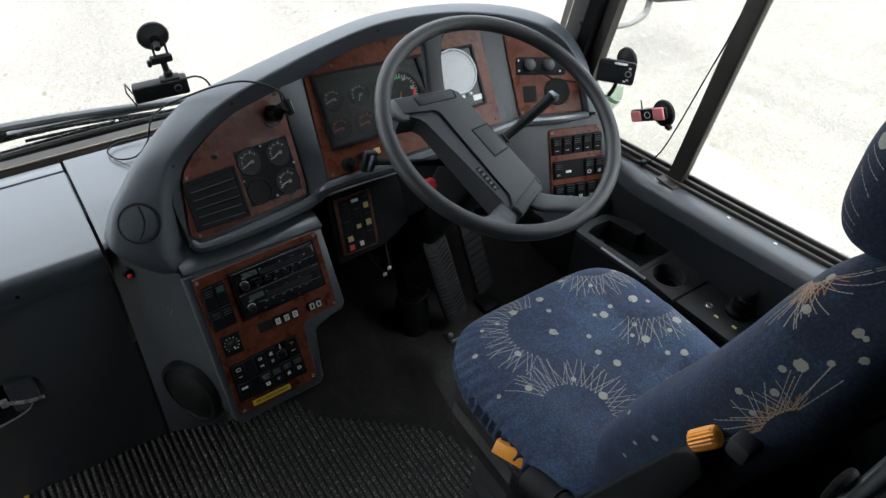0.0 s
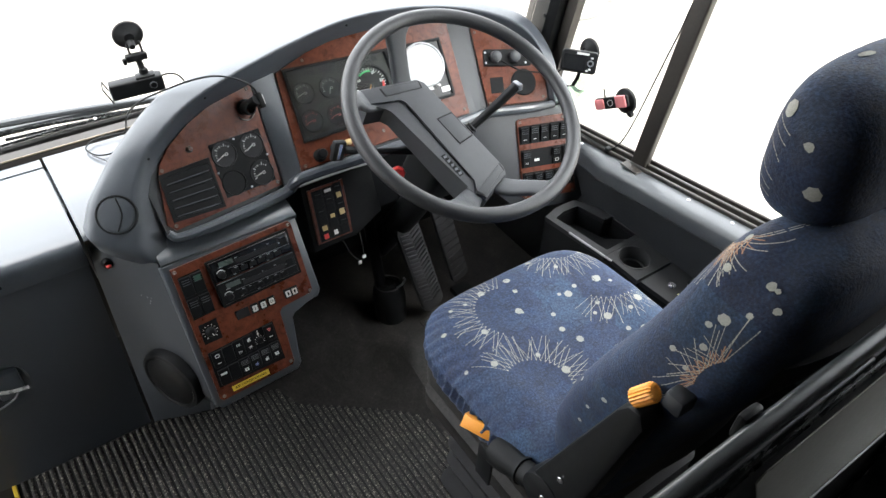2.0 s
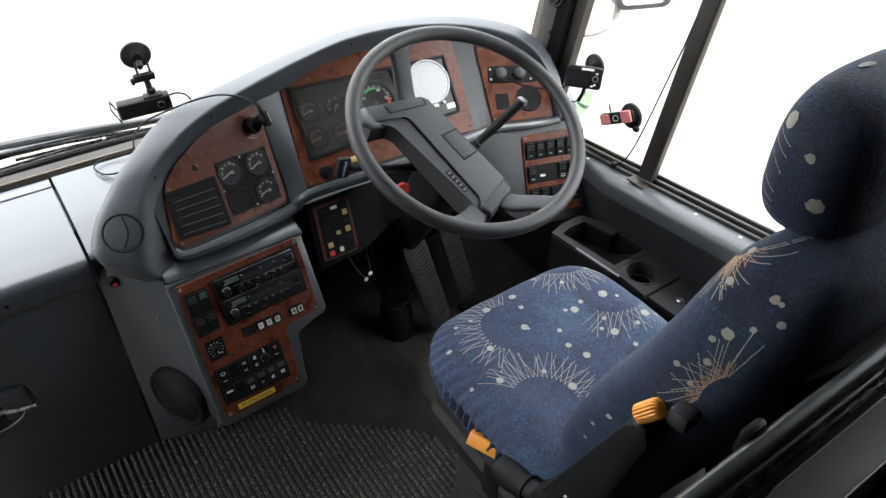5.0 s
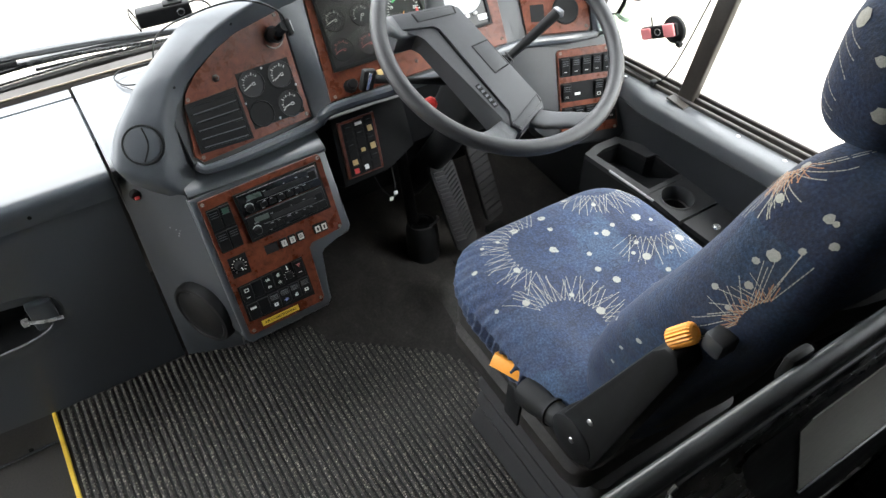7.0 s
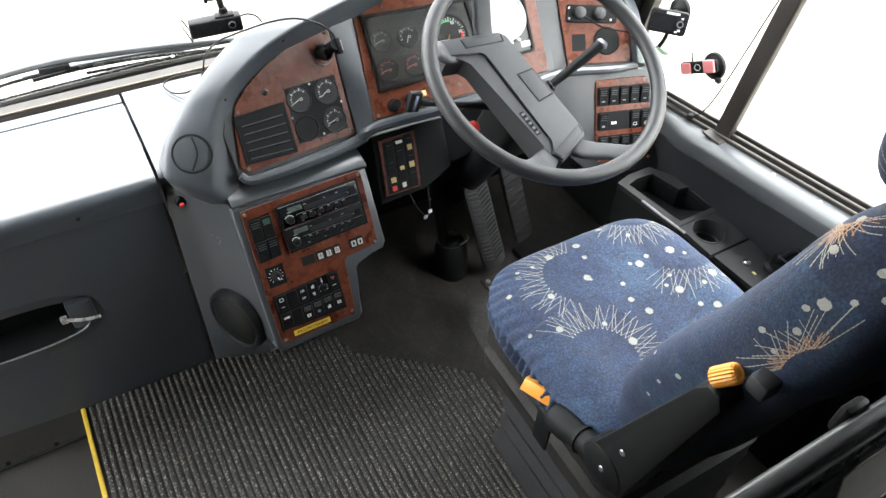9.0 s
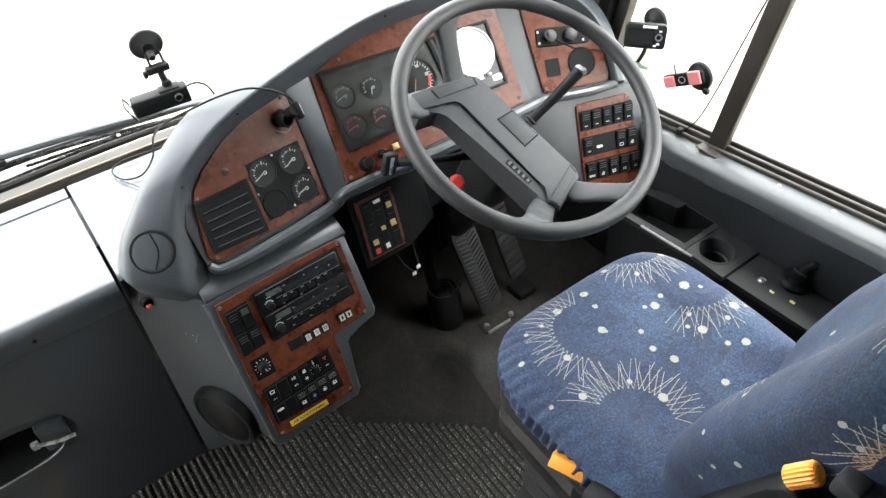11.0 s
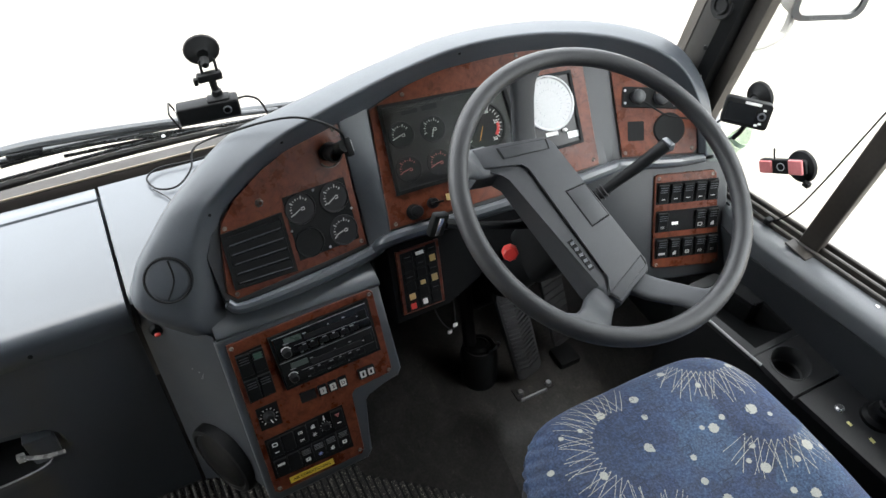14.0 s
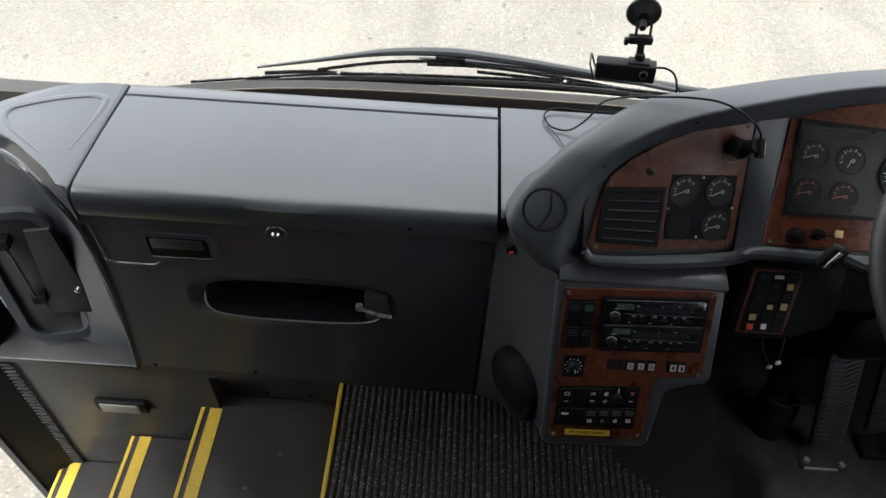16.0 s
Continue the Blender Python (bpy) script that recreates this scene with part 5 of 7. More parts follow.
def radio_panel():
    p = thing("radio_panel", "L-shaped wood-effect centre panel with switches and dials", "radio panel")
    part("wood_panel", prism([(-0.176, 0.118), (0.094, 0.125), (0.101, 0.118), (0.101, -0.046), (0.094, -0.054), (0.02, -0.057), (0.011, -0.066), (0.007, -0.19), (0.0, -0.198), (-0.170, -0.202), (-0.177, -0.195)], -0.004, 0.002, PC, 0.001, 1), WOOD, p, "glossy reddish burr-wood panel")
    # switches beside the radio
    part("switch_recess", prism([(-0.168, 0.096), (-0.119, 0.099), (-0.119, 0.0), (-0.168, -0.003)], 0.002, 0.003, PC), BLACK, p, smooth=0)
    rocker(p, PC, -0.156, 0.073, 0.0235, 0.045, False)
    rocker(p, PC, -0.131, 0.074, 0.0235, 0.045, False, mat("dim_green_lens", (0.03, 0.09, 0.06), (0.05, 0.13, 0.09), 0.4))
    rocker(p, PC, -0.156, 0.023, 0.0235, 0.045, False)
    rocker(p, PC, -0.131, 0.024, 0.0235, 0.045, False)
    dial = part("heater_dial", prism([(-0.164, -0.018), (-0.124, -0.017), (-0.125, -0.064), (-0.165, -0.064)], 0.002, 0.0035, PC), BLACK, p, "square black plate with a rotary knob", 0)
    m = PC @ Matrix.Translation((-0.145, -0.04, 0.0035))
    part("knob", lathe([(0.0, 0.012), (0.007, 0.012), (0.009, 0.009), (0.011, 0.002), (0.011, 0)], m, 18), BLACK, dial)
    part("ticks", arc_ticks(0.0135, 0.017, 230, -50, 11, 0.0008, 0.0006), PALE, dial, smooth=0, pose_m=m)
    part("pointer", moved(box(-0.0008, 0.002, 0.012, 0.0008, 0.009, 0.0127), Matrix.Rotation(radians(200), 4, "Z")), PALE, dial, smooth=0, pose_m=m)
    for x in (-0.039, -0.019, 0.001, 0.042, 0.058):
        b = part("push_button", box(x - 0.0085, -0.042, 0.002, x + 0.0085, -0.021, 0.008, 0.001, 1), BLACK, p, "small push button with a white symbol", pose_m=PC)
        cap = part("button_cap", box(x - 0.0058, -0.039, 0.0078, x + 0.0058, -0.025, 0.0086, 0.0003, 1), WORN_CAP, b, "pale grey button cap", smooth=0)
        if x in (-0.039, -0.019, 0.001):
            numeral({-0.039: "1", -0.019: "2", 0.001: "D"}[x], 0.010, BLACK, cap, Matrix.Translation((x, -0.032, 0.0088)))
        else:
            part("mark", box(x - 0.002, -0.036, 0.0086, x + 0.002, -0.028, 0.0089), BLACK, cap, smooth=0)
    part("clock_window", box(-0.082, -0.043, 0.002, -0.052, -0.022, 0.003), DIAL, p, "small dark display", 0, pose_m=PC)
    # block of heater and air conditioning switches
    part("switch_plate", prism([(-0.167, -0.085), (-0.012, -0.078), (-0.012, -0.174), (-0.169, -0.170)], 0.002, 0.0035, PC), BLACK, p, "black plate with heating switches", 0)
    icons = {(0, 0): ("ring", "bar"), (0, 2): ("pair", "drops"), (0, 3): ("block", "star"), (0, 4): ("stem", None), (0, 5): ("warn", "bar"), (1, 0): ("plate", None), (1, 2): (None, "house"), (1, 3): (None, "blue"), (1, 4): (None, "block"), (1, 5): (None, "house")}
    for r, y in enumerate((-0.104, -0.148)):
        for c in range(6):
            x, yy = -0.1515 + 0.0248 * c, y + 0.0012 * c
            m = PC @ Matrix.Translation((x, yy, 0.0045))
            if (r, c) == (0, 4):
                k = part("fan_knob", lathe([(0.0, 0.007), (0.006, 0.007), (0.0075, 0.005), (0.009, 0.0)], m @ Matrix.Translation((0, -0.007, 0)), 16), BLACK, p, "small rotary fan knob")
                part("ticks", arc_ticks(0.0095, 0.0115, 215, -35, 9, 0.0005, 0.0004), PALE, k, smooth=0, pose_m=m @ Matrix.Translation((0, -0.007, 0)))
                part("symbol", icon("stem"), PALE, p, smooth=0, pose_m=m @ Matrix.Translation((0, 0.011, 0)))
                continue
            sw = part("rocker_switch", moved(box(-0.0116, -0.0195, 0, 0.0116, 0.0195, 0.006, 0.001, 1), Matrix.Rotation(radians(7), 4, "X")), BLACK, p, "black rocker switch", pose_m=m)
            turn = Matrix.Rotation(radians(7), 4, "X") @ Matrix.Translation((0, 0, 0.006))
            hi, lo = icons.get((r, c), (None, None))
            for name, dy in ((hi, 0.009), (lo, -0.009)):
                if name:
                    part("symbol", moved(icon(name), turn @ Matrix.Translation((0, dy, 0))), {"warn": RED_MARK, "blue": BLUE_MARK}.get(name, PALE), sw, smooth=0)
            if r == 1 and c >= 2:
                for k in range(4):
                    part("grip_rib", moved(box(-0.0085, 0.004 + 0.0034 * k, 0, 0.0085, 0.0048 + 0.0034 * k, 0.0009), turn), MARK_GLINT, sw, smooth=0)
    label = part("label_strip", box(-0.145, -0.193, 0.002, -0.057, -0.180, 0.0032, 0.0004, 1), YELLOW, p, "yellow strip lettered in black", pose_m=PC)
    numeral("AIR CONDITIONING", 0.0080, BLACK, label, Matrix.Translation((-0.101, -0.1865, 0.0034)))
    screws(p, PC, [(-0.169, 0.110), (0.093, 0.116), (0.094, -0.047), (-0.167, -0.193), (-0.002, -0.188)])


radio_panel()


def radio():
    r = thing("car_radio", "black double-height car radio and cassette player with grey buttons", "car radio")
    part("surround", ring_frame([(-0.106, 0.106), (0.086, 0.112), (0.087, 0.003), (-0.101, -0.003)], [(-0.101, 0.101), (0.081, 0.107), (0.082, 0.008), (-0.096, 0.002)], 0.002, 0.009, PC), BLACK, r, "black mounting frame", 0)
    for y0, y1, name in ((0.057, 0.103, "upper_unit"), (0.006, 0.053, "lower_unit")):
        u = part(name, prism([(-0.099, y0 - 0.002), (0.081, y0 + 0.003), (0.081, y1 + 0.003), (-0.099, y1 - 0.002)], 0.002, 0.012, PC, 0.002, 2), BLACK_GLOSS if y0 > 0.05 else BLACK, r, "black radio fascia")
        part("knob", lathe([(0.0, 0.013), (0.006, 0.013), (0.008, 0.01), (0.0085, 0)], PC @ Matrix.Translation((-0.083, y0 + 0.014, 0.012)), 18), BLACK, u, "round volume knob")
        part("slot", prism(rrect(-0.045, y0 + 0.024, 0.055, y0 + 0.034, 0.002), 0.012, 0.0126, PC), DIAL, u, smooth=0)
        part("display", prism(rrect(-0.082, y1 - 0.017, -0.05, y1 - 0.006, 0.001), 0.012, 0.0128, PC), mat("dim_display", (0.05, 0.07, 0.06), (0.07, 0.09, 0.08), 0.3), u, smooth=0)
        for k in range(6):
            part("button", box(-0.06 + 0.02 * k, y0 + 0.006, 0.012, -0.044 + 0.02 * k, y0 + 0.015, 0.0138, 0.0008, 1), BLACK, u, pose_m=PC)
        part("knob_ring", arc_band(0.009, 0.0105, 150, 20, 0.0), PALE, u, "pale arc round the knob", 0, pose_m=PC @ Matrix.Translation((-0.083, y0 + 0.014, 0.0128)))
        part("seam", box(-0.066, y0 + 0.0202, 0.012, 0.078, y0 + 0.0208, 0.0127), MARK_GLINT, u, "thin bright seam", 0, pose_m=PC)
        part("seam", box(-0.099, y1 + 0.0015, 0.011, 0.081, y1 + 0.0022, 0.0127), MARK_GLINT, u, "thin bright seam", 0, pose_m=PC @ Matrix.Rotation(radians(1.4), 4, "Z"))
        for x, y, w in ((-0.085, 0.029, 10), (-0.052, 0.0165, 7), (-0.036, 0.0165, 5), (-0.014, 0.0165, 8), (0.006, 0.0165, 4), (0.024, 0.0165, 6), (0.040, 0.0165, 7), (-0.046, 0.0365, 6), (0.001, 0.0365, 3), (0.03, 0.038, 5), (0.056, 0.03, 3), (-0.058, 0.003, 5), (-0.02, 0.003, 6), (0.02, 0.003, 4)):
            part("marking", box(x, y0 + y, 0.0121, x + w / 1000, y0 + y + 0.0013, 0.0141), MARK_GLINT, u, smooth=0, pose_m=PC)
        part("button", box(0.06, y0 + 0.022, 0.012, 0.076, y0 + 0.04, 0.0138, 0.0008, 1), BLACK, u, pose_m=PC)


radio()


def lower_switches():
    p = thing("lower_switch_panel", "small wood-edged panel with pale lit push switches", "switch panel")
    corner = lambda s, t: (-0.042 + 0.091 * s - 0.011 * t, 0.039 - 0.130 * t)
    part("wood_panel", prism([corner(0, 1), corner(1, 1), corner(1, 0), corner(0, 0)], -0.004, 0.002, PK, 0.001, 1), WOOD, p, "dark burr-wood panel")
    part("plate", prism([corner(0.08, 0.97), corner(0.92, 0.97), corner(0.92, 0.04), corner(0.08, 0.04)], 0.002, 0.004, PK), BLACK, p, "black switch plate", 0)
    lenses = {(0, 1): (PALE, 0.017, 0.007), (1, 2): (AMBER, 0.012, 0.013), (3, 2): (AMBER, 0.013, 0.014), (3, 1): (AMBER, 0.011, 0.009), (4, 0): (AMBER, 0.013, 0.012), (5, 0): (RED, 0.012, 0.012), (5, 1): (PALE, 0.010, 0.011)}
    for r in range(6):
        for c in range(3):
            x, y = corner(0.24 + 0.28 * c, 0.115 + 0.155 * r - 0.015 * c)
            b = part("push_switch", box(x - 0.0105, y - 0.0088, 0.004, x + 0.0105, y + 0.0088, 0.0058, 0.0008, 1), BLACK, p, "black push switch", pose_m=PK)
            if (r, c) in lenses:
                m, w, h = lenses[(r, c)]
                part("lens", box(x - w / 2, y - h / 2, 0.0055, x + w / 2, y + h / 2, 0.0072, 0.0006, 1), m, b, "pale switch lens")
            elif (r + c) % 2 == 0:
                part("grip_line", box(x - 0.006, y - 0.0006, 0.0056, x + 0.006, y + 0.0006, 0.0062), PLASTIC_DARK, b, smooth=0)


lower_switches()

# ---- steering wheel and column ----
PW = plane_frame((0.769, 1.234, 0.89), 0.0, 63.75)


def steering_wheel():
    w = thing("steering_wheel", "large dark grey four-spoke steering wheel with a long padded hub", "steering wheel")
    r, R = 0.0152, 0.2355
    rim = lathe([(R + r * math.cos(2 * math.pi * k / 14), r * math.sin(2 * math.pi * k / 14)) for k in range(15)], PW, 96)
    bmesh.ops.remove_doubles(rim, verts=rim.verts, dist=1e-5)
    part("rim", rim, WHEEL_SKIN, w, "grained dark grey rim", 60)
    up = tuple(PW.to_3x3() @ Vector((0, 0, 1)))
    spokes = ((((-0.118, 0.127, -0.084), (-0.160, 0.122, -0.066), (-0.196, 0.112, -0.026), (-0.222, 0.104, -0.003)), (0.028, 0.026, 0.024, 0.031)),
              (((-0.040, 0.115, -0.096), (-0.041, 0.150, -0.084), (-0.039, 0.195, -0.040), (-0.036, 0.230, -0.004)), (0.024, 0.021, 0.020, 0.028)),
              (((-0.026, -0.138, -0.086), (-0.066, -0.160, -0.068), (-0.104, -0.180, -0.028), (-0.138, -0.196, -0.003)), (0.018, 0.025, 0.027, 0.036)),
              (((0.012, -0.134, -0.086), (0.034, -0.166, -0.064), (0.056, -0.198, -0.026), (0.076, -0.226, -0.003)), (0.022, 0.021, 0.018, 0.036)))
    for pts, radii in spokes:
        path, rows = smooth_path([wp(PW, *p) for p in pts], 8), []
        for k, q in enumerate(path):
            d = (path[min(k + 1, len(path) - 1)] - path[max(k - 1, 0)]).normalized()
            side = d.cross(Vector(up)).normalized()
            top = side.cross(d)
            half = float(np.interp(k / (len(path) - 1), (0, 0.33, 0.66, 0.86, 1), (*radii[:3], radii[2] * 1.15, radii[3] * 1.25)))
            ring = []
            for j in range(20):
                c, z = math.cos(2 * math.pi * j / 20), math.sin(2 * math.pi * j / 20)
                v = PW.inverted() @ (q + half * math.copysign(abs(c) ** 0.55, c) * side + 0.0085 * math.copysign(abs(z) ** 0.7, z) * top)
                reach = math.hypot(v.x, v.y)
                if reach > R - 0.004:
                    v.x, v.y = v.x * (R - 0.004) / reach, v.y * (R - 0.004) / reach
                ring.append(PW @ v)
            rows.append(ring)
        part("spoke", loft(rows), HUB_SKIN, w, "flat dished spoke flaring into the rim", 50)
    base = [(-0.150, 0.152), (-0.101, 0.146), (-0.018, 0.138), (-0.003, 0.125), (0.054, -0.117), (0.050, -0.136), (-0.025, -0.170), (-0.044, -0.151), (-0.053, -0.130), (-0.101, 0.085), (-0.113, 0.100), (-0.152, 0.105)]
    part("hub", prism(base, -0.128, -0.0705, PW, 0.007, 3), HUB_SKIN, w, "long grey padded hub, slanting across the wheel")
    face = [(-0.146, 0.147), (-0.101, 0.1425), (-0.020, 0.1345), (-0.0065, 0.1225), (0.050, -0.117), (0.046, -0.1335), (-0.025, -0.1655), (-0.040, -0.149), (-0.0255, -0.123), (-0.068, 0.092), (-0.078, 0.102), (-0.146, 0.110)]
    part("hub_face", prism(face, -0.0715, -0.0655, PW, 0.0022, 2), HUB_SKIN, w, "raised smooth face of the hub")
    def grown(poly, d):
        c = sum((Vector(p) for p in poly), Vector((0, 0))) / len(poly)
        return [tuple(Vector(p) + (Vector(p) - c).normalized() * d) for p in poly]
    for poly in ([(-0.105, 0.137), (-0.019, 0.129), (-0.021, 0.112), (-0.102, 0.117)], [(-0.026, 0.031), (0.011, 0.034), (0.024, -0.027), (-0.012, -0.035)], [(-0.036, -0.146), (0.0425, -0.109), (0.0435, -0.125), (-0.026, -0.160)]):
        part("pad_joint", prism(grown(poly, 0.0034), -0.0658, -0.0652, PW), BLACK, w, "dark joint round a pad", 0)
        part("pad", prism(poly, -0.066, -0.0640, PW, 0.0012, 2), HUB_SKIN, w, "flat rectangular pad")
    part("groove", tube([wp(PW, -0.070, 0.086, -0.0702), wp(PW, -0.052, -0.01, -0.0702), wp(PW, -0.029, -0.112, -0.0702)], 0.0018, 6, 3), BLACK, w, "dark groove beside the face")
    badge = part("badge", prism([(-0.0635, -0.046), (-0.0535, -0.044), (-0.0395, -0.100), (-0.0495, -0.102)], -0.0706, -0.0696, PW), BLACK, w, "dark embossed maker's badge", 0)
    for k in range(5):
        c = Vector((-0.0565, -0.051)).lerp(Vector((-0.0462, -0.095)), k / 4)
        part("badge_bar", prism([(c.x - 0.0032, c.y - 0.003), (c.x + 0.0036, c.y - 0.002), (c.x + 0.0036, c.y + 0.003), (c.x - 0.0032, c.y + 0.002)], -0.0696, -0.0688, PW), PLASTIC, badge, smooth=0)


steering_wheel()


def column():
    c = thing("steering_column", "dark steering column with stalks and a red hazard knob", "steering column")
    part("shroud", prism(rrect(-0.055, -0.06, 0.06, 0.05, 0.02), -0.27, -0.125, PW, 0.01, 2), BLACK, c, "dark plastic column shroud")
    part("shaft", tube([wp(PW, 0, 0, -0.26), wp(PW, 0.0, 0.0, -0.42), (0.79, 1.62, 0.22)], 0.038, 14, 4), BLACK, c, "dark lower column")
    part("right_stalk", tube([(0.86, 1.362, 0.715), (0.90, 1.359, 0.743), (0.95, 1.351, 0.781), (1.000, 1.344, 0.82)], 0.012, 12, 4, radii=[0.013, 0.010, 0.012, 0.0135], flat=0.8), BLACK, c, "black retarder stalk with a flat end")
    for k in range(5):
        q = Vector((0.868, 1.362, 0.72)).lerp(Vector((0.893, 1.36, 0.738)), k / 4)
        part("gaiter_ring", lathe([(0.011, -0.002), (0.0155, 0.0), (0.011, 0.002)], Matrix.Translation(q) @ look((0, 0, 0), (0.80, -0.1, 0.6)).to_3x3().to_4x4(), 16), RUBBER, c)
    part("stalk_end", box(0.996, 1.331, 0.813, 1.010, 1.356, 0.829, 0.003), PLASTIC, c)
    part("left_stalk", tube([(0.70, 1.325, 0.765), (0.671, 1.321, 0.775), (0.61, 1.332, 0.79), (0.552, 1.345, 0.806)], 0.009, 10, 4, radii=[0.012, 0.008, 0.006, 0.009]), BLACK, c, "black indicator stalk")
    part("stalk_paddle", moved(box(-0.016, -0.007, -0.022, 0.012, 0.007, 0.022, 0.004), Matrix.Translation((0.54, 1.347, 0.808)) @ Matrix.Rotation(radians(15), 4, "Y")), BLACK, c)
    part("stalk_tip", moved(box(-0.004, -0.0085, -0.018, 0.004, -0.0065, 0.018, 0.001), Matrix.Translation((0.538, 1.347, 0.808)) @ Matrix.Rotation(radians(15), 4, "Y")), CHROME, c)
    part("hazard_knob", join(lathe([(0.0, 0.022), (0.011, 0.022), (0.014, 0.019), (0.0145, 0.008), (0.008, 0.006), (0.006, -0.006)], Matrix.Translation((0.652, 1.302, 0.742)) @ look((0, 0, 0), (0.35, 0.75, -0.3)).to_3x3().to_4x4(), 8)), RED, c, "red faceted hazard knob", 20)


column()


def pedals():
    p = thing("brake_pedal", "long black treadle pedal with a chevron-ribbed rubber pad", "pedal")
    top, heel = Vector((0.775, 1.455, 0.43)), Vector((0.845, 1.40, 0.12))
    d = (top - heel).normalized()
    side = Vector((1, 0.1, 0.0)).normalized()
    side = (side - side.dot(d) * d).normalized()
    n = side.cross(d)
    n = n if n.y < 0 else -n
    L = (top - heel).length
    m = Matrix.Translation(heel) @ Matrix((side, d, n)).transposed().to_4x4()
    part("plate", prism(rrect(-0.036, 0.0, 0.036, L, 0.02, 5), -0.014, 0.0, m, 0.003, 2), RUBBER, p, "black rubber treadle")
    for k in range(18):
        y = 0.03 + k * (L - 0.06) / 18
        for s in (-1, 1):
            part("chevron_rib", prism([(0.0, y), (s * 0.03, y + 0.014), (s * 0.03, y + 0.019), (0.0, y + 0.006)], 0.0, 0.004, m), RUBBER, p, smooth=0)
    part("base_plate", box(0.792, 1.368, 0.055, 0.898, 1.405, 0.086, 0.004), VINYL, p, "worn steel hinge plate")
    part("plate_edge", box(0.80, 1.364, 0.078, 0.875, 1.369, 0.088, 0.001, 1), STEEL, p, "bright worn plate edge")
    for x, y in ((0.808, 1.385), (0.886, 1.378)):
        part("bolt", lathe([(0.0, 0.008), (0.006, 0.008), (0.008, 0.005), (0.008, 0)], pose(x, y, 0.086), 10), STEEL, p, "bright bolt head")
    q = thing("accelerator_pedal", "long dark accelerator pedal beside the brake", "pedal")
    m2 = Matrix.Translation((0.125, 0.03, -0.005)) @ m
    part("plate", prism(rrect(-0.03, 0.03, 0.03, L, 0.015, 4), -0.012, 0.0, m2, 0.003, 2), RUBBER, q, "dark rubber pad")
    for k in range(10):
        part("rib", prism([(-0.026, 0.05 + 0.025 * k), (0.026, 0.05 + 0.025 * k), (0.026, 0.056 + 0.025 * k), (-0.026, 0.056 + 0.025 * k)], 0.0, 0.003, m2), RUBBER, q, smooth=0)
    part("hinge", box(0.94, 1.40, 0.05, 1.0, 1.46, 0.10, 0.005), BLACK, q)


pedals()


def gear_lever():
    g = thing("gear_lever", "black rubber gear lever boot with a bent steel hook", "gear lever")
    at = pose(0.742, 1.472, 0.045, -8, 0, 0)
    prof = [(0.052, 0.0), (0.051, 0.010), (0.046, 0.018), (0.0455, 0.05), (0.047, 0.085), (0.0465, 0.115), (0.043, 0.138), (0.038, 0.148), (0.034, 0.147), (0.032, 0.141), (0.029, 0.141), (0.027, 0.149), (0.020, 0.154), (0.018, 0.150), (0.012, 0.150), (0.0, 0.153)]
    part("boot", lathe(prof, at, 40), BLACK, g, "stout rounded black rubber boot")
    part("boot_seam", lathe([(0.0345, 0.1465), (0.0365, 0.150), (0.0385, 0.1475)], at, 40), RUBBER, g, "raised ring on the boot")
    part("shaft", tube([(0.728, 1.50, 0.15), (0.724, 1.525, 0.26), (0.722, 1.56, 0.40)], 0.016, 14, 5), BLACK, g, "dark shaft rising behind the boot")
    part("hook", tube([(0.752, 1.462, 0.196), (0.768, 1.458, 0.206), (0.774, 1.455, 0.222), (0.770, 1.454, 0.232)], 0.003, 6, 5), STEEL, g, "small bent steel hook")
    c = thing("cable_clips", "small bright cable clips hanging under the dashboard", "clip")
    for k, (x, y, z) in enumerate(((0.617, 1.42, 0.395), (0.632, 1.425, 0.405), (0.648, 1.50, 0.45))):
        part("clip", box(x - 0.005, y, z - 0.004, x + 0.005, y + 0.004, z + 0.006, 0.001), PALE, c, "white plastic tag")
    part("wire", tube([(0.60, 1.50, 0.45), (0.61, 1.45, 0.405), (0.632, 1.428, 0.398), (0.66, 1.50, 0.44)], 0.0018, 6, 6), RUBBER, c)


gear_lever()


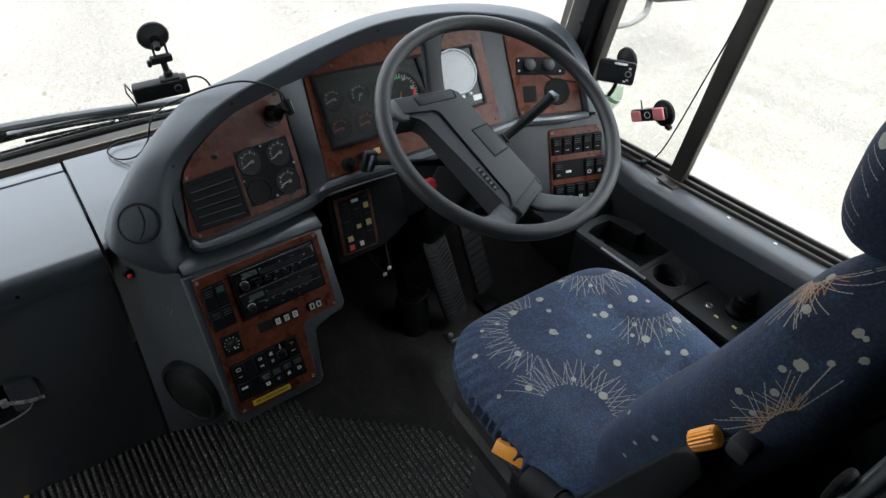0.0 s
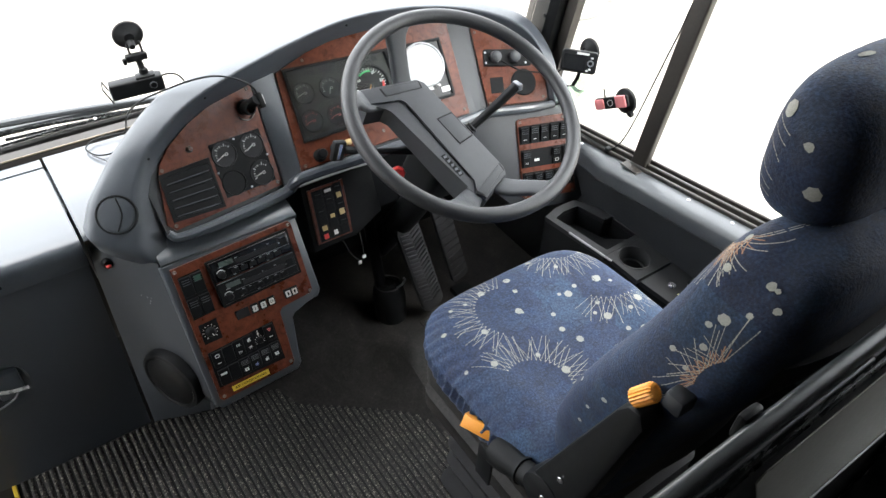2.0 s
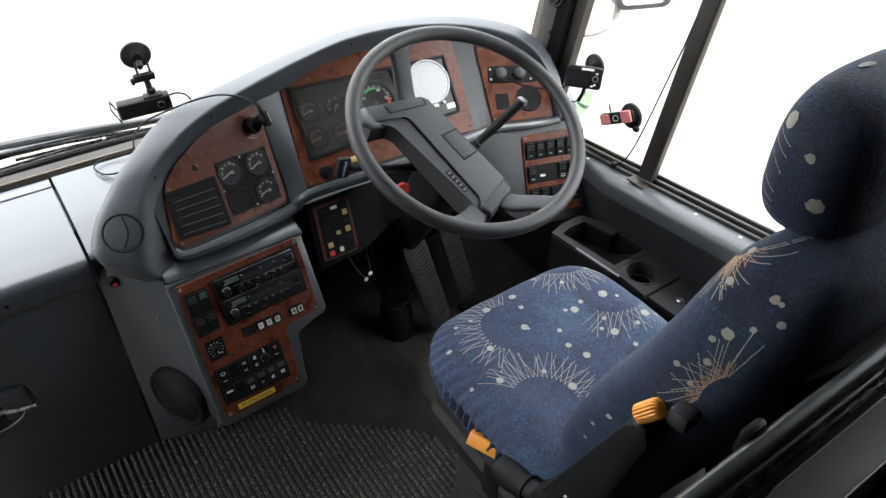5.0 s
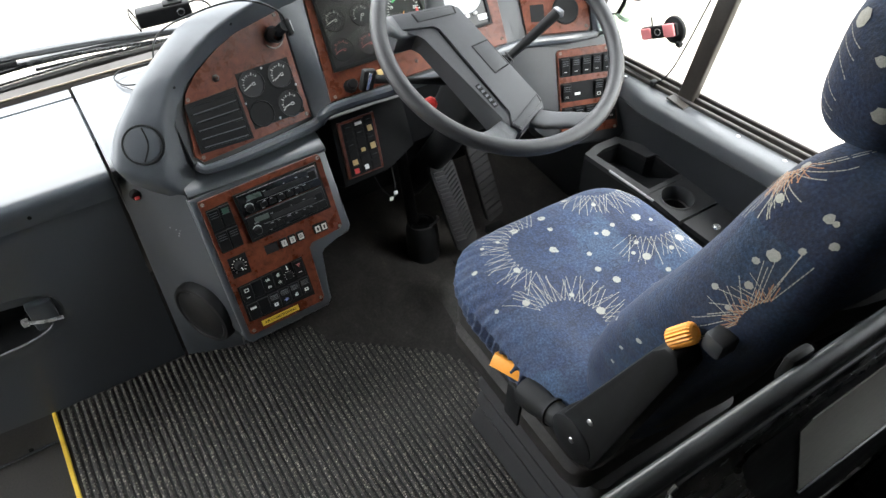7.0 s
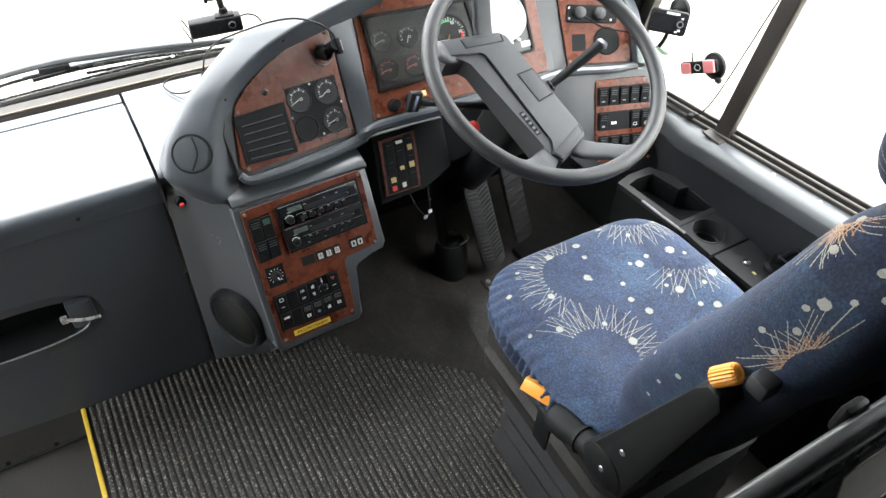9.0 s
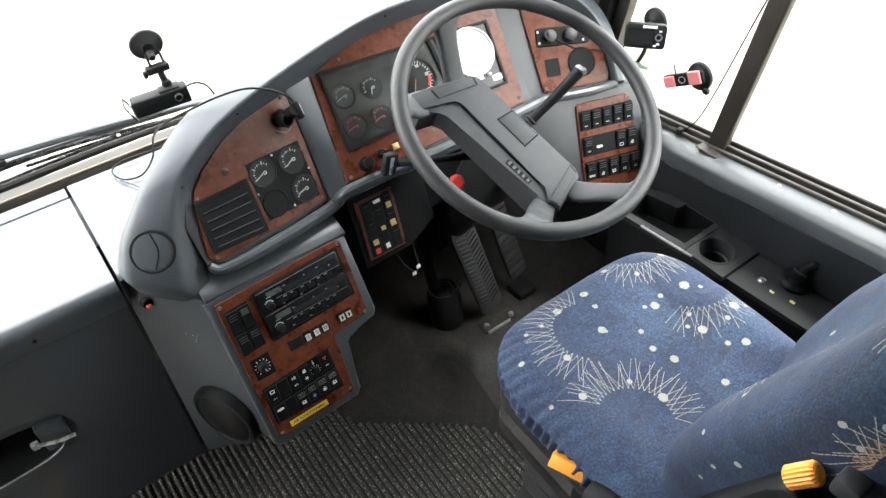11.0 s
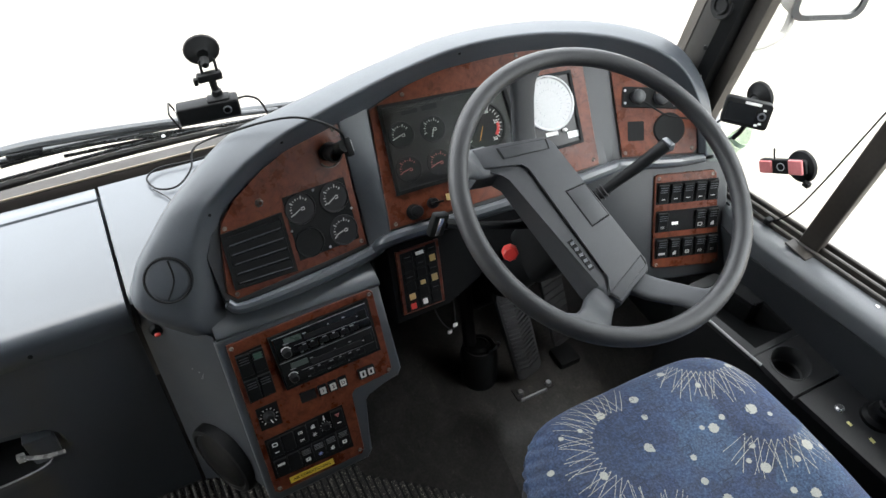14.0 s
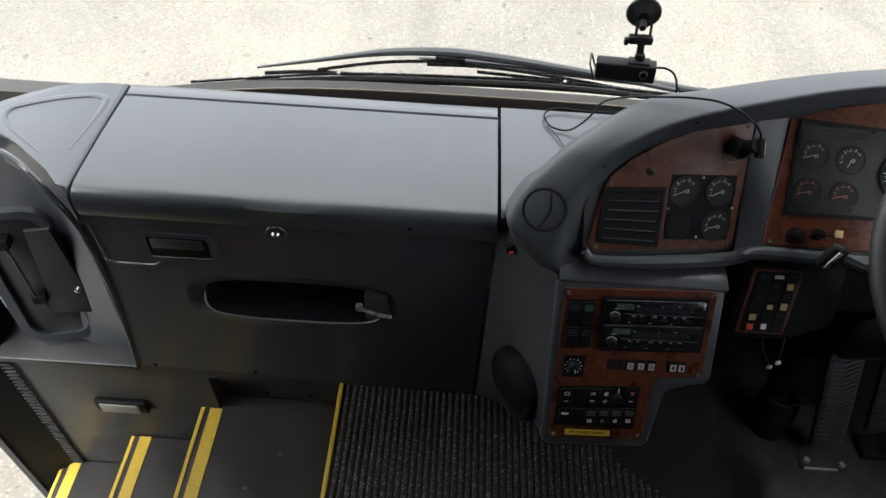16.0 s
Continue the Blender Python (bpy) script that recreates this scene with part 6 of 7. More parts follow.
# ---- right-hand console ----
def side_console():
    c = thing("side_console", "slate-grey side console with a tray, cup holder and parking brake", "side console")
    top = 0.45
    plan = [(1.090, 1.26), (1.215, 1.27), (1.255, 1.22), (1.255, 0.55), (1.165, 0.55), (1.140, 0.90), (1.100, 1.15)]
    part("body", prism(plan, 0.0, top - 0.076, bevel=0.004), BLACK, c, "dark console body")
    tray_o = [(1.086, 1.262), (1.132, 1.275), (1.200, 1.275), (1.236, 1.215), (1.256, 1.165), (1.256, 1.068), (1.110, 1.068)]
    tray_i = [(1.107, 1.243), (1.140, 1.252), (1.190, 1.250), (1.210, 1.170), (1.234, 1.162), (1.238, 1.082), (1.132, 1.080)]
    part("tray_rim", ring_frame(tray_o, tray_i, top - 0.014, top), TRAY_SKIN, c, "dark slate rim of the tray", 20)
    part("tray_wall", ring_frame([(x * 1.002, y * 1.002) for x, y in tray_i], tray_i, top - 0.062, top - 0.003), BLACK, c, "black inner wall of the tray", 20)
    part("tray_floor", prism(tray_i, top - 0.068, top - 0.060), BLACK, c, "dark tray floor", 0)
    part("tray_ramp", loft([[(1.116, 1.235, top - 0.058), (1.19, 1.238, top - 0.058)], [(1.134, 1.15, top - 0.050), (1.205, 1.15, top - 0.050)], [(1.136, 1.085, top - 0.014), (1.228, 1.085, top - 0.014)]], closed=False, caps=False), BLACK, c, "sloping dark tray bottom")
    part("tray_ledge", tube([(1.214, 1.168, top + 0.001), (1.238, 1.160, top + 0.002), (1.242, 1.10, top + 0.002), (1.244, 1.02, top + 0.002)], 0.0035, 8, 4), TRAY_SKIN, c, "raised edge beside the wall")
    n, cc = 48, (1.170, 1.022)
    circ = [(cc[0] + 0.038 * math.cos(2 * math.pi * k / n), cc[1] + 0.038 * math.sin(2 * math.pi * k / n)) for k in range(n)]
    def square(k):
        a = 2 * math.pi * k / n
        q = 1 / max(abs(math.cos(a)), abs(math.sin(a)))
        x, y = cc[0] + 0.070 * q * math.cos(a), cc[1] + 0.054 * q * math.sin(a)
        return (min(1.252, max(x + 0.01, 1.116)), max(0.9605, min(1.0665, y - 0.006)))
    part("cup_plate", ring_frame([square(k) for k in range(n)], circ, top - 0.014, top - 0.0005), TRAY_SKIN, c, "dark plate round the cup holder", 20)
    part("cup_holder", lathe([(0.0415, -0.002), (0.0425, 0.0025), (0.0395, 0.003), (0.038, 0.0), (0.036, -0.03), (0.0355, -0.034), (0.031, -0.036), (0.029, -0.062), (0.0, -0.063)], pose(cc[0], cc[1], top - 0.001), 32), TRAY_SKIN, c, "round dark cup holder")
    part("rear_plate", prism([(1.122, 0.957), (1.25, 0.957), (1.252, 0.6), (1.150, 0.6)], top - 0.03, top - 0.0015, bevel=0.002), TRAY_SKIN, c, "slate plate behind the cup holder")
    part("edge_strip", tube([(1.096, 1.180, 0.450), (1.103, 1.12, 0.450), (1.113, 1.045, 0.449)], 0.0030, 8, 4), MARK_GLINT, c, "thin pale edging")
    part("inner_wall", loft([[(1.088, 1.262, 0.438), (1.088, 1.262, 0.0)], [(1.111, 1.07, 0.438), (1.105, 1.07, 0.0)], [(1.118, 0.96, 0.438), (1.115, 0.96, 0.0)], [(1.150, 0.6, 0.438), (1.150, 0.6, 0.0)]], closed=False, caps=False), BLACK, c, "black inner side of the console")
    b = thing("parking_brake", "small black parking brake lever with a ball end", "parking brake")
    at = pose(1.224, 0.858, top - 0.003)
    part("base", lathe([(0.032, 0.0), (0.032, 0.01), (0.024, 0.016), (0.02, 0.03), (0.0, 0.032)], at, 24), BLACK, b, "round black base")
    part("lever", tube([(1.224, 0.858, 0.475), (1.230, 0.848, 0.505), (1.236, 0.84, 0.52)], 0.011, 10, 5), BLACK, b)
    part("ball", lathe([(0.0, -0.014), (0.008, -0.012), (0.014, 0.0), (0.010, 0.011), (0.0, 0.014)], pose(1.238, 0.836, 0.53), 16), BLACK, b, "black ball end")
    part("collar_ring", lathe([(0.015, -0.003), (0.019, 0.0), (0.015, 0.003)], pose(1.226, 0.855, 0.485, 0, 25, 0), 16), RUBBER, b)
    part("tag", box(1.163, 0.868, top - 0.004, 1.169, 0.878, top - 0.0005, 0.0005, 1), TAG, b, "small yellow tag")
    part("tag", box(1.172, 0.824, top - 0.004, 1.179, 0.835, top - 0.0005, 0.0005, 1), TAG, b, "small yellow tag")
    s = thing("console_switch", "round chrome switch on the side console", "switch")
    part("bezel", lathe([(0.0, 0.006), (0.005, 0.006), (0.0055, 0.003), (0.009, 0.004), (0.011, 0.0)], pose(1.176, 0.905, top - 0.003), 18), CHROME, s)


side_console()


# ---- driver's seat ----
CX, CY, HX, HY = 0.764, 0.845, 0.243, 0.245


def cushion_t(x, y):
    return (abs((x - CX) / HX) ** 4 + abs((y - CY) / HY) ** 4) ** 0.25


def cushion_point(x, y, lift=0.0):
    t = cushion_t(x, y)
    bol = 0.012 * math.exp(-(((abs(x - CX) - 0.18) / 0.05) ** 2)) * (0.6 if y > 0.9 else 1)
    z = 0.584 + bol - 0.008 * math.exp(-((x - CX) ** 2 + (y - 0.80) ** 2) / 0.015) - 0.045 * min(t, 1.0) ** 9
    z += 0.0018 * noise.noise((x * 14, y * 14, 0.0))
    if x < CX - 0.15:
        pull = math.exp(-((t - 1.0) / 0.13) ** 2) * min(1, (CX - 0.15 - x) / 0.05)
        z -= 0.0055 * pull * (0.5 + 0.5 * math.sin(y * 230 + (x - CX) * 160 + 3.0 * noise.noise((y * 9, 1.0, 3.0))))
    return Vector((x, y, z + lift))


def cushion_mesh():
    rows = []
    n = 720
    for t in [0.02 + 0.98 * k / 26 for k in range(27)]:
        row = []
        for k in range(n):
            a = 2 * math.pi * k / n
            q = (abs(math.cos(a)) ** 4 + abs(math.sin(a)) ** 4) ** -0.25
            row.append(cushion_point(CX + HX * t * q * math.cos(a), CY + HY * t * q * math.sin(a)))
        rows.append(row)
    for s, dz in ((1.006, -0.004), (1.011, -0.014), (1.012, -0.025), (1.008, -0.036), (1.0, -0.047), (0.985, -0.058), (0.965, -0.068), (0.93, -0.074)):
        row = []
        for k in range(n):
            a = 2 * math.pi * k / n
            q = (abs(math.cos(a)) ** 4 + abs(math.sin(a)) ** 4) ** -0.25
            x, y = HX * s * q * math.cos(a), HY * s * q * math.sin(a)
            run = y if abs(x) > abs(y) * HX / HY else x
            pleat = 0.5 + 0.5 * math.sin(run * 300 + dz * 55 + 2.5 * noise.noise((run * 9, 0, 3)))
            deep = math.exp(-((dz + 0.030) / 0.026) ** 2) * (0.013 if x < -0.15 else 0.004) * (0.8 + 0.8 * noise.noise((run * 12, 4, 0)))
            fold = 0.013 * noise.noise((run * 20 + dz * 30, dz * 45, 7)) * (1 if y < 0 and x < 0 else 0.35)
            d = Vector((x, y)).normalized() * (fold - deep * pleat)
            row.append(Vector((CX + x + d.x, CY + y + d.y, 0.539 + dz)))
        rows.append(row)
    return loft(rows)


BACK_ROWS = [  # height, centre y, half width, half depth
    (0.52, 0.640, 0.195, 0.07), (0.58, 0.640, 0.212, 0.082), (0.66, 0.630, 0.226, 0.092), (0.76, 0.602, 0.240, 0.094), (0.86, 0.565, 0.248, 0.092), (0.96, 0.528, 0.250, 0.086),
    (1.04, 0.506, 0.238, 0.082), (1.10, 0.493, 0.231, 0.078), (1.15, 0.484, 0.215, 0.070), (1.175, 0.478, 0.178, 0.056), (1.187, 0.476, 0.11, 0.034)]
BX = 0.785


def back_point(a, z, lift=0.0):
    """A point on the backrest: a in degrees round it (90 front, 180 aisle side)."""
    zs = [r[0] for r in BACK_ROWS]
    cy, hx, hy = (float(np.interp(z, zs, [r[k] for r in BACK_ROWS])) for k in (1, 2, 3))
    c, s = math.cos(radians(a)), math.sin(radians(a))
    q = (abs(c) ** 4 + abs(s) ** 4) ** (-1 / 4)
    x, y = hx * q * c * (1.12 if c > 0 else 1.0), hy * q * s
    if s > 0:
        y -= 0.035 * math.exp(-(x / 0.12) ** 2) * min(1, s * 1.2)
    return Vector((BX + x * (1 + lift / hx), cy + y * (1 + lift / hy), z))


HR = (0.77, 0.527, 1.235)


def head_point(a, b, lift=0.0):
    """A point on the headrest: a round it, b up it, in degrees."""
    ca, sa, cb, sb = math.cos(radians(a)), math.sin(radians(a)), math.cos(radians(b)), math.sin(radians(b))
    f = lambda v, p: math.copysign(abs(v) ** p, v)
    return Vector((HR[0] + (0.144 + lift) * f(cb, 0.65) * f(ca, 0.7), HR[1] + (0.064 + lift) * f(cb, 0.65) * f(sa, 0.7) + 0.006 * sb, HR[2] + (0.089 + lift) * f(sb, 0.65)))


def strip(bm, surf, p, q, w, n=7, stitch=0.74):
    """A woven line of short stitches from p to q in a surface's own coordinates."""
    at = lambda t: surf(p[0] + (q[0] - p[0]) * t, p[1] + (q[1] - p[1]) * t)
    eps = 0.4 if surf is not cushion_lift else 0.004
    for k in range(n):
        rows = []
        for t in (k / n, (k + stitch * 0.5) / n, (k + stitch) / n):
            c = at(t)
            d = (at(t + 0.02) - at(t - 0.02)).normalized()
            u, v = p[0] + (q[0] - p[0]) * t, p[1] + (q[1] - p[1]) * t
            nr = (surf(u + eps, v) - c).cross(surf(u, v + 0.004) - c)
            nr = nr.normalized() if nr.length > 1e-12 else Vector((0, 0, 1))
            side = d.cross(nr).normalized() * w / 2
            rows.append((bm.verts.new(c - side), bm.verts.new(c + side)))
        for a, b in zip(rows, rows[1:]):
            bm.faces.new((a[0], a[1], b[1], b[0]))


def cushion_lift(x, y):
    return cushion_point(x, y, 0.0008)


def dot(bm, surf, u, v, r, n=14, seed=0):
    """A rough round woven spot of true radius r."""
    rnd = random.Random(seed)
    c = surf(u, v)
    eu = 0.004 if surf is cushion_lift else 5.0
    ev = 5.0 if abs(v) > 2 else 0.004
    lu, lv = (surf(u + eu, v) - surf(u - eu, v)).length / (2 * eu), (surf(u, v + ev) - surf(u, v - ev)).length / (2 * ev)
    rows = []
    wob = [(0.98 if k % 2 else 0.86) + 0.16 * rnd.random() for k in range(n)]
    for f in (0.5, 1.0):
        rows.append([bm.verts.new(surf(u + f * r / lu * wob[k] * math.cos(2 * math.pi * k / n), v + f * r / lv * wob[k] * math.sin(2 * math.pi * k / n))) for k in range(n)])
    mid = bm.verts.new(c)
    for k in range(n):
        j = (k + 1) % n
        bm.faces.new((mid, rows[0][k], rows[0][j]))
        bm.faces.new((rows[0][k], rows[1][k], rows[1][j], rows[0][j]))


def fan(bm, surf, u, v, r, a0, a1, su=1.0, sv=1.0, length=0.060, n=20, w=0.0010, lean=19):
    """String-art fan: from points along an arc two sets of threads lean out to either side and cross."""
    rnd = random.Random(int(u * 1000 + v * 77))
    for k in range(n):
        a = a0 + (a1 - a0) * k / (n - 1)
        x, y = r * math.cos(radians(a)), r * math.sin(radians(a))
        for turn in (-1, 1):
            d = radians(a + turn * (lean + rnd.uniform(-11, 11)))
            run = length * rnd.uniform(0.82, 1.18)
            p, q = (u + su * x, v + sv * y), (u + su * (x + run * math.cos(d)), v + sv * (y + run * math.sin(d)))
            if surf is cushion_lift:
                if cushion_t(*p) > 0.995:
                    continue
                cut = 1.0
                while cut > 0.1 and cushion_t(p[0] + (q[0] - p[0]) * cut, p[1] + (q[1] - p[1]) * cut) > 0.998:
                    cut -= 0.04
                q = (p[0] + (q[0] - p[0]) * cut, p[1] + (q[1] - p[1]) * cut)
            strip(bm, surf, p, q, w * rnd.uniform(0.8, 1.15), 10, 0.84)


def cushion_low(x, y):
    return cushion_point(x, y, 0.0006)


def disc_on(bm, surf, u, v, r, rings=6, n=28):
    """A disc that lies on a surface, cut off where the surface ends."""
    rows = []
    for j in range(1, rings + 1):
        row = []
        for k in range(n):
            x, y = u + r * j / rings * math.cos(2 * math.pi * k / n), v + r * j / rings * math.sin(2 * math.pi * k / n)
            t = cushion_t(x, y)
            if t > 0.97:
                x, y = CX + (x - CX) * 0.97 / t, CY + (y - CY) * 0.97 / t
            row.append(bm.verts.new(surf(x, y)))
        rows.append(row)
    bm.faces.new(rows[0])
    for a, b in zip(rows, rows[1:]):
        for k in range(n):
            bm.faces.new((a[k], a[(k + 1) % n], b[(k + 1) % n], b[k]))


def weave(parent, name, material, make):
    bm = bmesh.new()
    make(bm)
    if bm.faces:
        ob = part(name, bm, material, parent, smooth=0)
        if name == "woven_fan":
            tagged(ob, kind="stuff")
    else:
        bm.free()


def driver_seat():
    seat = thing("driver_seat", "driver's seat in blue patterned moquette with headrest and black recliner", "driver's seat")
    cushion = part("cushion", cushion_mesh(), FABRIC_LIT, seat, "faded blue moquette cushion, toned lighter for light, with pale woven fans and dots", 60)
    for k, f in enumerate(((0.700, 0.970, 0.063, 68, 226), (0.930, 1.085, 0.064, 190, 318), (0.942, 0.940, 0.074, 208, 352), (0.632, 0.786, 0.064, -30, 118))):
        disc = bmesh.new()
        disc_on(disc, cushion_low, f[0], f[1], f[2] * 0.98)
        part("dark_disc", disc, FABRIC_DARK, cushion, "plain dark blue woven disc", 0)
        weave(cushion, "woven_fan", THREAD, lambda bm: fan(bm, cushion_lift, *f))
    spots = [(0.756, 1.038, 9), (0.687, 1.037, 9), (0.721, 0.955, 9), (0.839, 0.936, 10), (0.822, 0.945, 5), (0.864, 0.945, 6), (0.916, 0.934, 11), (0.937, 0.913, 5), (0.948, 0.844, 11), (0.865, 0.846, 10), (0.915, 0.833, 6), (0.850, 0.867, 5), (0.872, 0.884, 6), (0.972, 0.834, 6),
             (0.775, 0.910, 6), (0.765, 0.872, 7), (0.779, 0.835, 9), (0.837, 1.063, 8), (0.953, 1.023, 8), (0.871, 1.011, 6), (0.749, 1.001, 6), (0.941, 1.057, 7), (0.876, 0.799, 6), (0.680, 0.848, 6), (0.703, 0.793, 10), (0.626, 0.946, 8), (0.590, 0.870, 8), (0.545, 0.895, 5), (0.725, 0.948, 4),
             (0.56, 0.99, 7), (0.81, 0.75, 8), (0.90, 0.78, 9), (0.72, 0.70, 6), (0.605, 1.03, 5), (0.640, 1.028, 5)]
    for k, (x, y, r) in enumerate(spots):
        weave(cushion, "woven_dot", THREAD_DOT, lambda bm: dot(bm, cushion_lift, x, y, r * 0.00086, n=18, seed=k))
    rnd = random.Random(4)
    squares = bmesh.new()
    for k in range(90):
        x, y, h = CX + rnd.uniform(-0.19, 0.19), CY + rnd.uniform(-0.15, 0.2), rnd.uniform(0.004, 0.008)
        c = ((-h, -h), (h, -h), (h, h), (-h, h))
        for j in range(rnd.choice((2, 3, 4))):
            p, q = c[j], c[(j + 1) % 4]
            strip(squares, cushion_lift, (x + p[0], y + p[1]), (x + q[0], y + q[1]), 0.0011, 2, 1.0)
    tagged(part("woven_speckle", squares, SQUARE_THREAD, cushion, smooth=0), kind="stuff")
    # backrest
    n = 64
    back = part("backrest", loft([[back_point(360 * k / n, z) for k in range(n)] for z in [0.52 + 0.667 * j / 44 for j in range(45)]]), FABRIC_SHADED, seat, "blue moquette backrest, toned darker for shade, with rust and pale fans", 60)
    bl = lambda a, z: back_point(a, z, 0.0008)
    for m, f in ((THREAD, (134, 1.160, 0.018, -76, 2, 380, 1.0, 0.058, 9, 0.0010, 42)), (THREAD_RUST, (134, 1.160, 0.0178, -78, 4, 380, 1.0, 0.026, 12, 0.0012)),
                 (THREAD, (210, 1.012, 0.040, 132, 214, 380, 1.0, 0.068, 10, 0.0010, 42)), (THREAD_RUST, (210, 1.012, 0.0395, 132, 214, 380, 1.0, 0.024, 14, 0.0012)), (THREAD, (110, 0.80, 0.04, 30, 150, 260, 1.0, 0.05, 11))):
        weave(back, "woven_fan", m, lambda bm: fan(bm, bl, *f))
    for k, (a, z, r) in enumerate(((179, 1.088, 12), (173, 1.07, 7), (188, 1.148, 8), (194, 1.148, 5), (203, 1.13, 7), (191, 1.11, 6), (182, 1.04, 8), (167, 1.01, 7), (185, 1.0, 6), (152, 1.135, 8), (140, 1.158, 8), (128, 0.862, 7), (166, 0.838, 8), (162, 0.79, 6), (112, 1.054, 9), (118, 1.11, 8), (166, 0.742, 6), (140, 0.80, 7), (100, 0.9, 9), (80, 0.8, 9))):
        weave(back, "woven_dot", THREAD_DOT, lambda bm: dot(bm, bl, a, z, r * 0.00064, seed=50 + k))
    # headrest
    head = part("headrest", loft([[head_point(360 * k / 48, b) for k in range(48)] for b in [-89 + 178 * j / 28 for j in range(29)]]), FABRIC_SHADED, seat, "rounded blue moquette headrest, toned darker for shade", 60)
    hl = lambda a, b: head_point(a, b, 0.0008)
    for k, (a, b, r) in enumerate(((156, 25, 9), (182, 12, 5), (196, -3, 9), (118, 77, 9), (225, -30, 9), (250, 20, 10), (95, 5, 12), (60, 20, 12), (300, 40, 9))):
        weave(head, "woven_dot", THREAD_DOT, lambda bm: dot(bm, hl, a, b, r * 0.001, seed=90 + k))
    def dashes(bm):
        for b in (14, 8, 2, -4, -10, -16):
            strip(bm, hl, (148, b + 3), (172, b - 2), 0.0009)
    weave(head, "woven_fan", THREAD, dashes)
    # frame below
    part("seat_pan", loft([[(x, y, z) for x, y in rrect(0.553 - i, 0.63, 0.985 + i, 1.055 + i, 0.05)] for z, i in ((0.385, -0.01), (0.40, 0.004), (0.445, 0.004), (0.468, -0.006))]), VINYL, seat, "dark grey seat pan")
    part("slide_frame", loft([[(x, y, z) for x, y in rrect(0.553 - i, 0.62, 0.985 + i, 1.045 + i, 0.04)] for z, i in ((0.30, -0.005), (0.32, 0.006), (0.36, 0.006), (0.372, -0.008))]), VINYL, seat, "dark slide frame")
    part("suspension_cover", loft([[(x, y, z) for x, y in rrect(0.60 - i, 0.60, 0.97 + i, 0.99 + i, 0.03)] for z, i in ((0.0, 0.02), (0.03, 0.012), (0.06, 0.0), (0.10, 0.012), (0.13, 0.0), (0.17, 0.012), (0.20, 0.0), (0.24, 0.012), (0.27, 0.0), (0.302, 0.01))]), RUBBER, seat, "folded black suspension bellows")
    part("slide_handle", prism([(-0.034, -0.014), (0.030, -0.006), (0.028, 0.020), (-0.034, 0.014)], -0.009, 0.009, plane_frame((0.519, 0.815, 0.508), -74, 30), 0.004, 2), ORANGE, seat, "orange slide handle tab")
    bar = [(0.575, 0.545), (0.61, 0.53), (0.655, 0.545), (0.660, 0.59), (0.552, 0.90), (0.538, 0.922), (0.518, 0.925), (0.508, 0.905)]
    yz = lambda x: Matrix(((0, 0, 1, x), (1, 0, 0, 0), (0, 1, 0, 0), (0, 0, 0, 1)))
    part("recliner_cover", prism(bar, -0.026, 0.026, yz(0.524), 0.006, 2, True), BLACK, seat, "black angled recliner cover")
    part("pivot", lathe([(0.0, 0.022), (0.034, 0.022), (0.044, 0.016), (0.046, 0.0), (0.044, -0.03)], Matrix.Translation((0.512, 0.625, 0.572)) @ Matrix.Rotation(radians(-90), 4, "Y"), 28), BLACK, seat, "round black pivot")
    part("pivot_sleeve", tube([(0.522, 0.635, 0.556), (0.518, 0.70, 0.535), (0.516, 0.757, 0.517)], 0.026, 18, 4, radii=[0.022, 0.0225, 0.023, 0.028, 0.028]), BLACK, seat, "black sleeve under the cushion")
    part("sleeve_ring", tube([(0.519, 0.688, 0.539), (0.5188, 0.692, 0.5377)], 0.0265, 18, 1), BLACK, seat)
    part("sleeve_flag", box(0.492, 0.742, 0.435, 0.498, 0.782, 0.53, 0.002), BLACK, seat, "flat black bracket hanging from the sleeve")
    km = Matrix.Translation((0.517, 0.531, 0.942)) @ look((0, 0, 0), (-0.25, 0.42, -0.62)).to_3x3().to_4x4()
    ring = lambda r, h: [(r * (1 + (0.06 if k % 2 else -0.06)) * math.cos(2 * math.pi * k / 36), r * (1 + (0.06 if k % 2 else -0.06)) * math.sin(2 * math.pi * k / 36), h) for k in range(36)]
    part("recliner_knob", moved(loft([ring(0.0122, -0.018), ring(0.0126, 0.0), ring(0.0126, 0.012), ring(0.0104, 0.0152), ring(0.007, 0.0165), ring(0.006, 0.0145)]), km), ORANGE, seat, "ribbed orange adjuster knob", 20)
    part("knob_base", box(0.514, 0.482, 0.948, 0.546, 0.510, 0.976, 0.006), PLASTIC_DARK, seat, "dark block beside the knob")
    for y, z in ((0.628, 0.60), (0.618, 0.585), (0.60, 0.66)):
        part("rivet", lathe([(0.0, 0.003), (0.005, 0.002), (0.006, 0)], Matrix.Translation((0.49 if z < 0.6 else 0.497, y, z)) @ Matrix.Rotation(radians(-90), 4, "Y"), 10), STEEL, seat)
    part("back_shell", loft([[(BX + hx * 0.86 * math.cos(a), cy - 0.055 - 0.045 * abs(math.sin(a)) * (1 if math.sin(a) < 0 else -0.2), z) for a in [2 * math.pi * k / 28 for k in range(28)]] for z, cy, hx, hy in BACK_ROWS[1:7]]), BLACK, seat, "black shell behind the backrest")


driver_seat()

